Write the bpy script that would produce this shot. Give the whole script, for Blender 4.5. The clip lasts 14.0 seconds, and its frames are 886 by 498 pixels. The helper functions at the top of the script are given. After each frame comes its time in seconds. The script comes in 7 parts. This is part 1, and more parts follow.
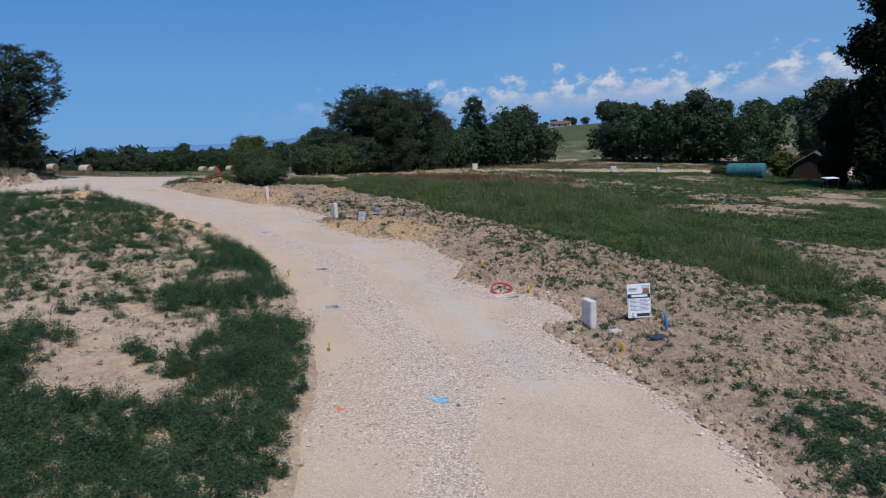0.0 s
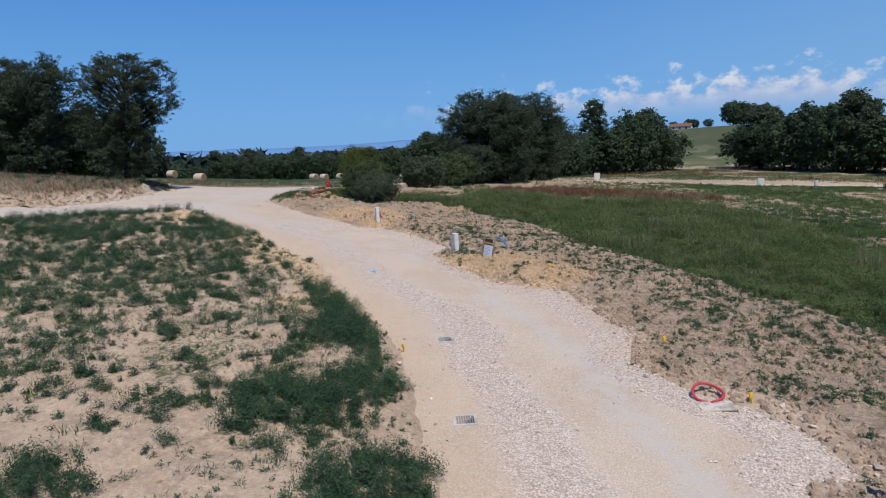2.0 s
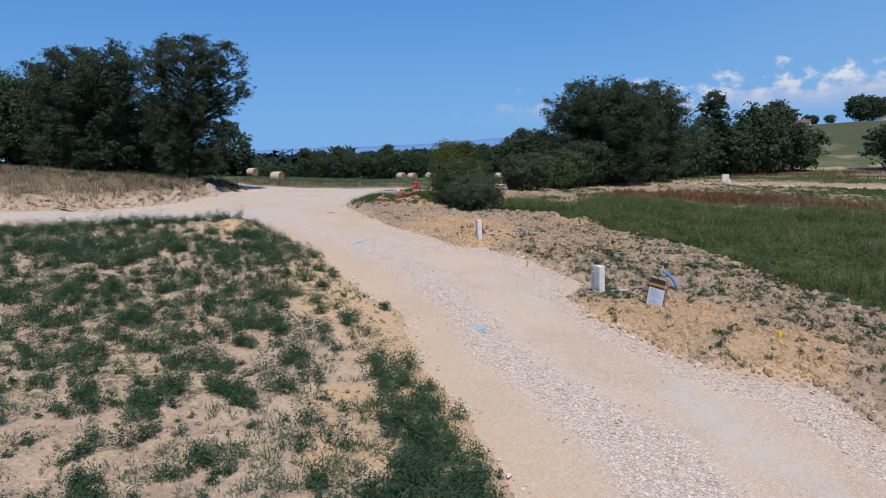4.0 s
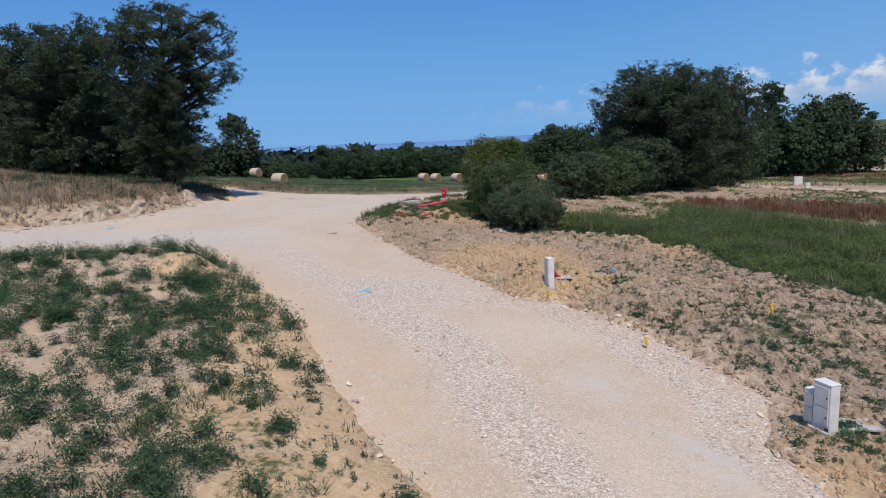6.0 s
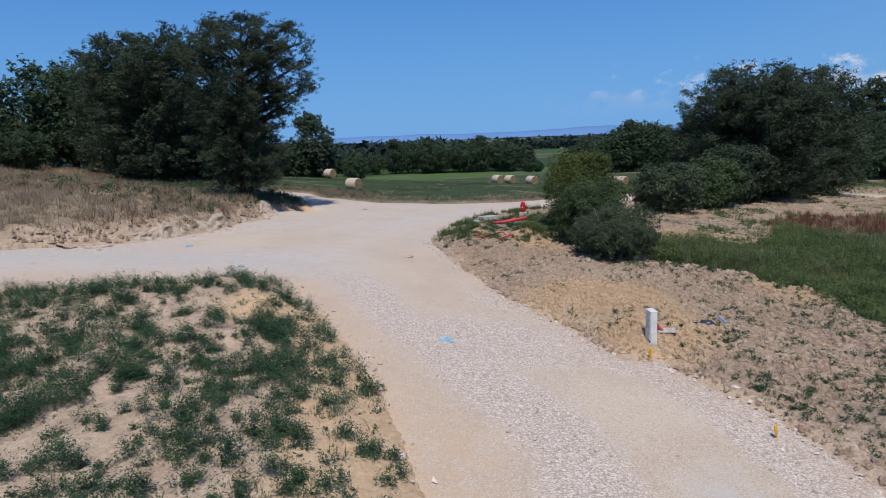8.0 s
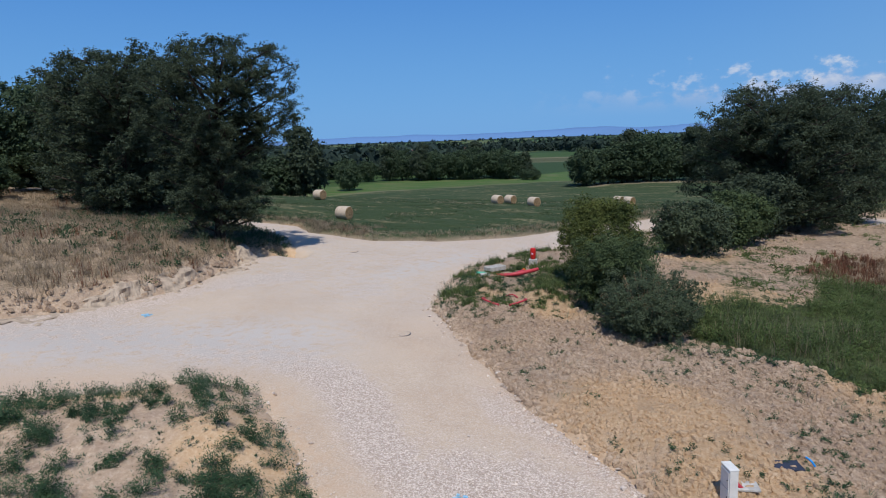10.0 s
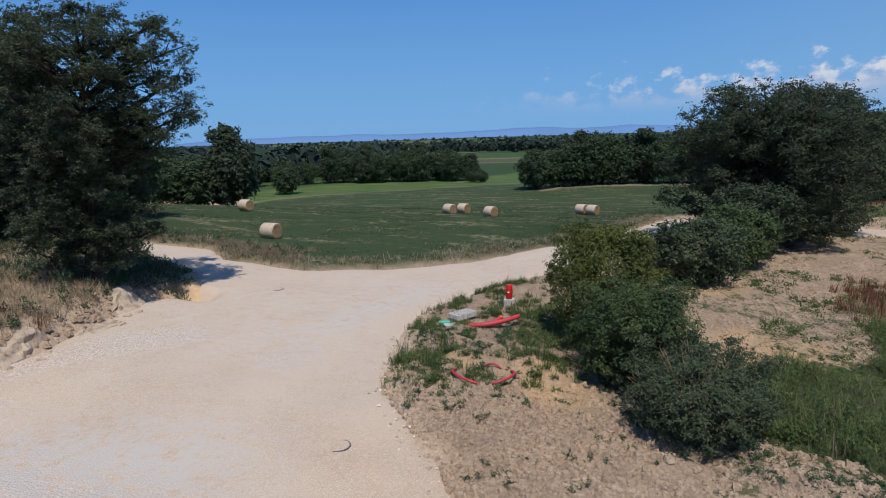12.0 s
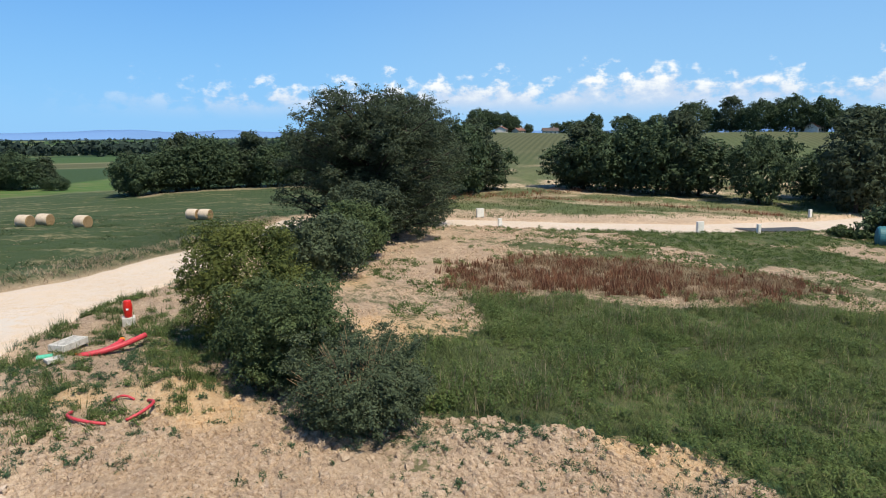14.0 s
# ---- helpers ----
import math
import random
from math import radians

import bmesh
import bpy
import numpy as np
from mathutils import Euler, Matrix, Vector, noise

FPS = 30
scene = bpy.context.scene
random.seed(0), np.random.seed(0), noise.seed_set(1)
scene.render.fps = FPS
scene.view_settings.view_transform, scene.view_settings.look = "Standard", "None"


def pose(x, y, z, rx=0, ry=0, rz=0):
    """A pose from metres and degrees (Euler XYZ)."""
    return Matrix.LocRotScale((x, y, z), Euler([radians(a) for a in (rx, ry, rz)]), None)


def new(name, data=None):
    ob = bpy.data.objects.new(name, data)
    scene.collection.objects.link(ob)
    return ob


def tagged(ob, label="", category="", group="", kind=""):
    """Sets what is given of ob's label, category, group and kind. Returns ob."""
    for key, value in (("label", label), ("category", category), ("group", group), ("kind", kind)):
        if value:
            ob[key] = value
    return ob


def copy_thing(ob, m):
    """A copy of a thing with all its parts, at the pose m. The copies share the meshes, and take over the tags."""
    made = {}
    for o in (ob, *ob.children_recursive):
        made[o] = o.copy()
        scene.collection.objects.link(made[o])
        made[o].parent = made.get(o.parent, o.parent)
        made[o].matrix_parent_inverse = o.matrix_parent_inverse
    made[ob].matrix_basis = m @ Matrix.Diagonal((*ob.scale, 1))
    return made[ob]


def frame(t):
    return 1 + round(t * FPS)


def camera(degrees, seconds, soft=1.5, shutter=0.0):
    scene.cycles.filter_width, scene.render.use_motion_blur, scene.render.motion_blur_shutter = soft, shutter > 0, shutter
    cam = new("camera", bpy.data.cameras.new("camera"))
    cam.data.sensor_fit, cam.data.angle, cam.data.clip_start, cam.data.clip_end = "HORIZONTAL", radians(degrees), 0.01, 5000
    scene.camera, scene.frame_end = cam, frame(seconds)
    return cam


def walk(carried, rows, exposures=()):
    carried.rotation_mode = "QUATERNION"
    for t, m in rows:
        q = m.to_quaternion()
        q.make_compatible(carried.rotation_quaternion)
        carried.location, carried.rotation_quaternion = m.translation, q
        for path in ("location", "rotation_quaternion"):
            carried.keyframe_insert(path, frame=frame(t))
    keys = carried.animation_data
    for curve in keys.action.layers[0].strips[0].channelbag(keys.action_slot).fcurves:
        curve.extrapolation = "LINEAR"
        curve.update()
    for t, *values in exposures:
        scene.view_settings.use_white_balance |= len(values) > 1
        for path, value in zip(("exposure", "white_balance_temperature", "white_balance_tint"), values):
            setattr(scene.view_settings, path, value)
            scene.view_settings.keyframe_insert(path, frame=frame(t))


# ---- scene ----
cam = camera(69.5, 14.0, 1.0)
METRES, EYE, TILT, LEAN, TURN = 50.0, 5.5, -9.9, 2.6, 0.0
ROWS = [
    (0.0, 0.0, 0.0, 0.0, 0.0, 0.0, -0.0),
    (0.5, -0.0062, 0.0255, 0.0132, 0.94, 0.04, -0.15),
    (1.0, -0.0153, 0.0584, 0.027, 7.25, 0.1, -1.15),
    (1.5, -0.0266, 0.0959, 0.0343, 9.34, 0.08, -1.59),
    (2.0, -0.0404, 0.1378, 0.0413, 9.3, 0.03, -1.69),
    (2.5, -0.0556, 0.1838, 0.048, 9.27, 0.04, -1.74),
    (3.0, -0.073, 0.2336, 0.0549, 12.13, -0.08, -2.18),
    (5.5, -0.1814, 0.5113, 0.0909, 18.55, -0.71, -3.3),
    (6.0, -0.2025, 0.5545, 0.1032, 18.75, -0.77, -3.36),
    (6.5, -0.2164, 0.5794, 0.109, 19.26, -0.84, -3.52),
    (7.0, -0.2224, 0.5853, 0.115, 22.32, -1.14, -4.04),
    (7.5, -0.2254, 0.5837, 0.1244, 24.71, -1.75, -4.41),
    (8.0, -0.2286, 0.5827, 0.1361, 24.86, -2.03, -4.46),
    (10.5, -0.3009, 0.7046, 0.2043, 24.14, -1.96, -4.49),
    (11.0, -0.3223, 0.7471, 0.2116, 24.08, -1.99, -4.47),
    (11.5, -0.3433, 0.7885, 0.2177, 24.15, -2.01, -4.48),
    (12.0, -0.3611, 0.8237, 0.2229, 19.21, -1.6, -4.0),
    (12.5, -0.3725, 0.8449, 0.2226, 4.95, -0.62, -2.64),
    (13.0, -0.3775, 0.8523, 0.2181, -7.66, 0.1, -1.24),
    (13.5, -0.3809, 0.8529, 0.2159, -8.91, 0.16, -0.78),
    (14.0, -0.3835, 0.8525, 0.2163, -14.92, 0.01, 0.42),
]
EXPOSURE = [(0.0, -0.34, 6250, 9), (1.5, -0.20, 6350, 9.5), (3.0, -0.10, 6450, 10), (5.5, -0.09, 6500, 10), (6.5, -0.16, 6450, 10), (8.0, -0.20, 6250, 9.5), (11.5, -0.21, 6350, 9), (12.3, -0.12, 6750, 9), (13.2, 0.18, 6950, 7.4), (14.0, 0.43, 7320, 5.2)]
walk(cam, [(t, pose(0, 0, EYE, TILT, LEAN, TURN) @ pose(METRES * x, METRES * y, METRES * z, 90 + pitch, roll, yaw)) for t, x, y, z, yaw, pitch, roll in ROWS], EXPOSURE)

# ---- daylight: high summer sun from the right and slightly behind, clear sky, cloud bank low ahead ----
SUN_AZ, SUN_EL = 152.0, 61.0
sun_dir = Vector((math.sin(radians(SUN_AZ)) * math.cos(radians(SUN_EL)), math.cos(radians(SUN_AZ)) * math.cos(radians(SUN_EL)), math.sin(radians(SUN_EL))))
sun = new("sun", bpy.data.lights.new("sun", "SUN"))
sun.data.energy, sun.data.angle, sun.data.color = 4.4, radians(0.53), (1.0, 0.96, 0.90)
sun.matrix_world = Matrix.Translation((60, -30, 90)) @ sun_dir.to_track_quat("Z", "Y").to_matrix().to_4x4()


class Nodes:
    """A short way to write node trees."""

    def __init__(self, tree):
        self.t = tree
        tree.nodes.clear()

    def add(self, kind, settings=None, **sockets):
        n = self.t.nodes.new(kind)
        put = settings or {}
        if "sky_type" in put:
            n.sky_type, n.sun_disc = put["sky_type"], False
            n.sun_elevation, n.sun_rotation = put["sun_elevation"], put["sun_rotation"]
            n.air_density, n.dust_density, n.ozone_density, n.altitude = put["air_density"], put["dust_density"], put["ozone_density"], put["altitude"]
        if "attribute_name" in put:
            n.attribute_name = put["attribute_name"]
        if "feature" in put:
            n.feature = put["feature"]
        if "wave_type" in put:
            n.wave_type = put["wave_type"]
        if "bands_direction" in put:
            n.bands_direction = put["bands_direction"]
        if "rings_direction" in put:
            n.rings_direction = put["rings_direction"]
        for k, v in sockets.items():
            key = int(k[1:]) if k[0] == "i" and k[1:].isdigit() else k.replace("_", " ")
            self.put(n.inputs[key], v)
        return n

    def put(self, socket, v):
        if isinstance(v, bpy.types.NodeSocket):
            self.t.links.new(v, socket)
        elif isinstance(v, (tuple, list)) and len(v) == 3 and socket.type == "RGBA":
            socket.default_value = (*v, 1)
        else:
            socket.default_value = v

    def math(self, op, a, b=0.0, c=0.0, clamp=False):
        n = self.t.nodes.new("ShaderNodeMath")
        n.operation, n.use_clamp = op, clamp
        for s, v in zip(n.inputs, (a, b, c)):
            self.put(s, v)
        return n.outputs[0]

    def step(self, v, lo, hi):
        n = self.t.nodes.new("ShaderNodeMapRange")
        n.interpolation_type = "SMOOTHSTEP"
        for s, x in zip((n.inputs[0], n.inputs[1], n.inputs[2]), (v, lo, hi)):
            self.put(s, x)
        return n.outputs[0]

    def mix(self, f, a, b, blend="MIX"):
        n = self.t.nodes.new("ShaderNodeMix")
        n.data_type, n.blend_type = "RGBA", blend
        self.put(n.inputs[0], f), self.put(n.inputs[6], a), self.put(n.inputs[7], b)
        return n.outputs[2]

    def noise(self, where, scale, detail=4.0, rough=0.55, out=0):
        n = self.add("ShaderNodeTexNoise", None, Vector=where, Scale=scale, Detail=detail, Roughness=rough)
        return n.outputs[out]


world = bpy.data.worlds.new("summer_sky")
scene.world = world
world.use_nodes = True
N = Nodes(world.node_tree)
sky = N.add("ShaderNodeTexSky", {"sky_type": "NISHITA", "sun_disc": False, "sun_elevation": radians(SUN_EL), "sun_rotation": radians(SUN_AZ),
                                 "air_density": 1.0, "dust_density": 0.35, "ozone_density": 2.2, "altitude": 250.0})
way = N.add("ShaderNodeTexCoord").outputs["Generated"]
sep = N.add("ShaderNodeSeparateXYZ", None, Vector=way)
az = N.math("ARCTAN2", sep.outputs[0], sep.outputs[1])
el = N.math("ARCSINE", sep.outputs[2])
flat = N.add("ShaderNodeCombineXYZ", None, X=N.math("MULTIPLY", az, 15.0), Y=N.math("MULTIPLY", el, 22.0), Z=1.7).outputs[0]
line = N.add("ShaderNodeCombineXYZ", None, X=N.math("MULTIPLY", az, 8.0), Y=0.4, Z=5.2).outputs[0]
puff = N.noise(flat, 2.5, 8.0, 0.54)
big = N.noise(flat, 0.8, 3.0, 0.5)
# a bank of summer cumulus between two and seven degrees up, with an uneven top line and a hazy foot, thinning to wisps towards the left
crest = N.math("ADD", N.math("MULTIPLY", N.math("SUBTRACT", N.noise(line, 1.3, 4.0, 0.6), 0.5), 0.10), N.math("MULTIPLY", N.step(az, -0.30, 0.35), 0.030))
crest = N.math("ADD", crest, 0.058)
edge = N.math("ADD", N.math("MULTIPLY", N.math("SUBTRACT", crest, el), 26.0), N.math("MULTIPLY", N.math("SUBTRACT", puff, 0.5), 4.0))
side = N.math("MULTIPLY", N.step(az, -0.36, 0.10), N.math("SUBTRACT", 1.0, N.step(az, 1.1, 1.7)))
body = N.math("MULTIPLY", N.math("MULTIPLY", N.step(edge, 0.0, 0.9), N.step(el, 0.018, 0.056)), side)
cover = N.math("MULTIPLY", body, N.math("ADD", N.math("MULTIPLY", N.step(N.math("ADD", N.math("MULTIPLY", big, 0.5), N.math("MULTIPLY", puff, 0.5)), 0.34, 0.54), 0.34), 0.56))
lit = N.math("MULTIPLY", N.step(N.math("ADD", puff, N.math("MULTIPLY", N.math("SUBTRACT", el, crest), 3.0)), 0.34, 0.60), N.step(el, 0.030, 0.075))
haze = N.math("ADD", N.math("MULTIPLY", N.math("SUBTRACT", 1.0, N.step(el, 0.2, 1.1)), 0.45), 0.47)
deep = N.step(el, 0.0, 0.42)
cloud_col = N.mix(lit, (4.4, 5.4, 7.6), (7.6, 7.9, 8.7))
tone = N.mix(haze, sky.outputs[0], N.mix(deep, (1.65, 4.25, 8.3), (0.36, 2.0, 6.7)))
veil = N.math("MULTIPLY", N.math("MULTIPLY", N.step(az, -0.15, 0.5), N.math("SUBTRACT", 1.0, N.step(el, 0.05, 0.55))), 0.30)
tone = N.mix(veil, tone, (3.1, 5.0, 7.4))
col = N.mix(cover, tone, cloud_col)
N.add("ShaderNodeOutputWorld", None, Surface=N.add("ShaderNodeBackground", None, Color=col, Strength=0.10).outputs[0])

# ---- shape of the land ----
rng = np.random.default_rng(7)
TABLE = np.random.default_rng(3).random((256, 256))


def vnoise(x, y, scale, shift=0.0):
    """Smooth value noise, 0 to 1."""
    x, y = np.asarray(x) / scale + 37.3 + shift, np.asarray(y) / scale + 11.9 + 2.3 * shift
    i, j = np.floor(x).astype(int), np.floor(y).astype(int)
    u, v = x - i, y - j
    u, v = u * u * (3 - 2 * u), v * v * (3 - 2 * v)
    g = lambda a, b: TABLE[a & 255, b & 255]
    return (g(i, j) * (1 - u) + g(i + 1, j) * u) * (1 - v) + (g(i, j + 1) * (1 - u) + g(i + 1, j + 1) * u) * v


def fbm(x, y, scale, octaves=3, shift=0.0):
    s, a, t = 0.0, 1.0, 0.0
    for k in range(octaves):
        s, t = s + a * vnoise(x, y, scale / 2 ** k, shift + 17 * k), t + a
        a *= 0.5
    return s / t


def ss(lo, hi, v):
    t = np.clip((np.asarray(v, float) - lo) / (hi - lo), 0, 1)
    return t * t * (3 - 2 * t)


def outside(x, y, outline):
    """Signed distance to a closed outline: minus inside."""
    x, y = np.asarray(x, float), np.asarray(y, float)
    best, inside = np.full(x.shape, 1e9), np.zeros(x.shape, bool)
    for (ax, ay), (bx, by) in zip(outline, outline[1:] + outline[:1]):
        dx, dy = bx - ax, by - ay
        t = np.clip(((x - ax) * dx + (y - ay) * dy) / (dx * dx + dy * dy + 1e-9), 0, 1)
        best = np.minimum(best, np.hypot(x - ax - t * dx, y - ay - t * dy))
        if dy:
            inside ^= ((ay > y) != (by > y)) & (x < (y - ay) / dy * dx + ax)
    return np.where(inside, -best, best)


def along(x, y, line):
    """Distance to an open line."""
    best = np.full(np.shape(x), 1e9)
    for (ax, ay), (bx, by) in zip(line, line[1:]):
        dx, dy = bx - ax, by - ay
        t = np.clip(((x - ax) * dx + (y - ay) * dy) / (dx * dx + dy * dy + 1e-9), 0, 1)
        best = np.minimum(best, np.hypot(x - ax - t * dx, y - ay - t * dy))
    return best


# the gravel road: its right edge, the far lane, the field side with the side branch, and the left edge
RIGHT_EDGE = [(7.5, -20), (6.6, 6), (5.9, 11.4), (5.3, 14.2), (4.4, 16.5), (3.2, 19), (3.1, 20), (4.4, 20.4), (4.1, 22), (3.2, 23.8), (1.9, 24.4),
              (0.3, 26.2), (0.8, 28.7), (-0.8, 32.3), (-1.4, 34.6), (-4.4, 35.2), (-6.7, 37.7), (-8.3, 40.4), (-7.9, 42.8), (-10.4, 46.3),
              (-12.2, 47.4), (-13.2, 48.6), (-14.4, 48.2), (-16.1, 50), (-19.4, 52.2), (-24.8, 58), (-26.8, 60.5), (-28.4, 66), (-28.5, 70.5),
              (-27.4, 74.5), (-25.3, 80), (-20.5, 95), (-17, 106)]
FAR_LANE = [(-12.5, 111.5), (2.8, 110.2), (11, 107.5), (24, 106), (41, 107.2), (63, 113), (100, 128), (160, 150), (158, 158), (98, 138), (58, 122), (33, 114.5),
            (16.8, 115), (5, 118), (-6, 121), (-14, 122)]
FIELD_SIDE = [(-18.5, 119), (-21, 108), (-25, 94), (-27.5, 88.5), (-30, 81.5), (-33.6, 77), (-38, 74), (-43.8, 74.3), (-47, 77), (-56, 76.5), (-50, 73),
              (-42.5, 70.6), (-39.4, 67), (-40.8, 64.8), (-39.7, 61.2), (-39.3, 56.5), (-40.3, 53), (-42.5, 47.5), (-49, 38), (-64, 24)]
LEFT_EDGE = [(-58, 19), (-41, 36.5), (-35.4, 43.2), (-31.5, 47.2), (-29.6, 49.3), (-27.3, 49.2), (-22, 45.1), (-19.4, 42.7), (-16.4, 39.2), (-13.7, 36.8),
             (-11, 32.2), (-8.2, 28.4), (-6.5, 24.9), (-5.5, 22.3), (-4.2, 18.1), (-3.4, 14.9), (-3, 10.5), (-2.9, -20)]
ROAD = RIGHT_EDGE + FAR_LANE + FIELD_SIDE + LEFT_EDGE
WEEDS = [(-15.5, 61), (-13, 60.2), (-9, 57.6), (-6.8, 54.5), (-3, 51), (0.3, 43.5), (2.7, 41.2), (6.3, 34.5), (9.3, 29.2), (11.3, 27.4), (12.5, 22.5),
         (13.5, 21), (15.5, 26), (17.2, 34), (15.7, 49), (14, 60), (13.5, 70.5), (9.4, 73), (1.3, 72.5), (-3.3, 75.5), (-9, 75), (-10, 70.5), (-15, 66)]
SORREL = [(-9.8, 78), (-6, 85), (-2, 88), (2, 89.5), (8.5, 87), (13.6, 81.5), (15, 76), (8.1, 73.4), (3, 74.5), (-3.3, 76), (-8, 76.5)]
MEDIAN = [(-26.6, 60.4), (-23.6, 60.6), (-21.6, 61.4), (-20, 64), (-22.5, 70.5), (-23.5, 78), (-27.2, 74), (-28.2, 70), (-28.1, 66), (-27.5, 63)]
HAYFIELD = [(-19, 121), (-21.4, 108), (-25.4, 94), (-27.9, 88.7), (-30.5, 82), (-34, 77.6), (-38, 74.6), (-43.8, 74.9), (-47, 77.6), (-60, 77.5), (-110, 96), (-140, 140), (-119, 176),
            (-115, 196), (-58, 230), (-46, 190), (-20, 198), (2, 190), (9, 168), (3, 150)]
# beyond the meadow: a bright ley, a dark root crop and a strip of ripening maize
LEY = [(-119, 176), (-114, 197), (-58, 231), (-70, 305), (-88, 262), (-125, 250), (-150, 200)]
ROOTS = [(-89, 261), (-73, 306), (-92, 388), (-130, 378)]
STRIP = [(-131, 380), (-90, 388), (-104, 450), (-178, 470)]


def poly(x, y):
    a, b = np.clip(x, -90, 80) / 50, np.clip(y, -10, 150) / 50
    return -0.811 - 3.265 * a + 1.905 * b - 0.978 * a * b + 1.221 * a * a - 0.743 * b * b - 0.749 * a * a * b + 0.657 * a * b * b


def far_land(x, y):
    r = np.hypot(x, y)
    z = -5.5 - 16 * ss(420, 1500, r) * ss(0.35, -0.1, np.arctan2(x, np.maximum(y, 1))) + 12 * ss(2200, 3700, r)
    z = z + 15.5 * np.exp(-((x - 110) / 110) ** 2 - ((y - 470) / 220) ** 2) + 13 * np.exp(-((x - 260) / 100) ** 2 - ((y - 330) / 110) ** 2)
    z = z + 2.3 * np.exp(-((x + 25) / 60) ** 2 - ((y - 192) / 40) ** 2)
    return z + 3.0 * (fbm(x, y, 300, 2) - 0.5) * ss(250, 700, r)


def land(x, y):
    w = 1 - ss(75, 165, np.hypot(x + 12, y - 62))
    low = 0.40 * np.exp(-((x + 39) / 7) ** 2 - ((y - 53) / 8) ** 2) + 0.32 * np.exp(-((x + 47) / 12) ** 2 - ((y - 84) / 8) ** 2)
    return w * poly(x, y) + (1 - w) * far_land(x, y) - low


def pit(x, y):
    """The hole dug beside the oak."""
    return 0.85 * np.exp(-(((x + 40.0) + 0.35 * (y - 67.0)) / 1.25) ** 4 - ((y - 67.0) / 0.85) ** 4)


def edge_of_road(x, y):
    return outside(x, y, ROAD) + 0.55 * (fbm(x, y, 1.6, 3, 5) - 0.5)


def ground_z(x, y, sd=None):
    """The top of the soil."""
    sd = edge_of_road(x, y) if sd is None else sd
    near = 1 - ss(130, 200, np.hypot(x + 12, y - 62))
    z = land(x, y)
    left = ss(-4, -9, x) * ss(52, 44, y) * ss(-44, -38, x)
    bank = ss(-37.5, -39.5, x) * ss(67, 62, y)
    lift = 0.32 + 0.14 * left - 0.22 * left * ss(25, 31, y) * ss(47, 43, y) + 0.60 * bank
    z = z + near * (lift * ss(0.0, 1.7 - 0.6 * bank, sd) - 0.22 - 0.5 * ss(0.1, -0.5, sd))
    # tilled, cloddy soil on the right; gentler on the left
    rough = near * ss(0.1, 1.2, sd)
    z = z + rough * (0.22 * (fbm(x, y, 4.5, 2, 9) - 0.5) + 0.24 * (fbm(x, y, 1.1, 2, 2) - 0.5) * (0.45 + 0.55 * ss(-24, -14, x + 0.5 * (y - 20))))
    z = z + rough * 0.20 * (fbm(x, y, 0.55, 2, 6) - 0.5) * (0.5 + 0.5 * ss(-24, -14, x + 0.5 * (y - 20)))
    # spoil heaps: by the second cabinet, along the first bay, beside the bushes and on the island
    for cx, cy, rx, ry, hh in ((-3.6, 36.4, 1.6, 0.9, 0.22), (-1.9, 36.2, 1.2, 0.9, 0.15), (4.4, 17.6, 0.9, 1.0, 0.16), (-8.0, 40.4, 0.7, 0.9, 0.12), (-5.4, 40.8, 2.6, 2.2, -0.30), (-22.2, 63.4, 0.8, 0.7, 0.60), (-24.9, 63.2, 0.6, 0.5, 0.35), (-25.6, 65.0, 0.5, 0.4, 0.30), (-23.9, 65.6, 0.7, 0.4, 0.22), (-24.4, 69.2, 0.8, 0.5, 0.2),
                               (-16.5, 52.4, 2.6, 1.8, 0.25), (-25.6, 46.0, 1.2, 0.7, 0.45), (-13.2, 58.6, 3.4, 0.8, 0.3), (-8.5, 57.2, 2.6, 0.7, 0.3)):
        q = np.exp(-((x - cx) / rx) ** 2 - ((y - cy) / ry) ** 2)
        z = z + hh * q * ss(-0.1, 0.5, sd) * (0.7 + 0.6 * fbm(x, y, 0.5, 2, 4))
    return z - pit(x, y)


def road_z(x, y, sd=None):
    sd = edge_of_road(x, y) if sd is None else sd
    near = 1 - ss(130, 200, np.hypot(x + 12, y - 62))
    z = land(x, y) - near * (0.28 - 0.06 * ss(30, 60, y)) + near * 0.10 * ss(66, 80, y)
    return z - 0.35 * ss(-0.15, 0.6, sd) + 0.05 * (fbm(x, y, 2.5, 3, 8) - 0.5) - pit(x, y)


def top_z(x, y):
    """The surface that a thing stands on."""
    x, y = np.asarray(float(x)), np.asarray(float(y))
    return float(max(ground_z(x, y), road_z(x, y)))


# ---- materials ----
def material(name):
    m = bpy.data.materials.new(name)
    m.use_nodes = True
    n = Nodes(m.node_tree)
    return m, n


def finish(n, colour, rough=0.9, bump=None, strength=0.4, distance=0.02, metal=0.0, spec=0.3, **more):
    b = n.add("ShaderNodeBsdfPrincipled", None, Base_Color=colour, Roughness=rough, Metallic=metal)
    b.inputs["Specular IOR Level"].default_value = spec
    if bump is not None:
        n.put(b.inputs["Normal"], n.add("ShaderNodeBump", None, Strength=strength, Distance=distance, Height=bump).outputs[0])
    n.add("ShaderNodeOutputMaterial", None, Surface=b.outputs[0])
    return b


def place(n):
    return n.add("ShaderNodeNewGeometry").outputs["Position"]


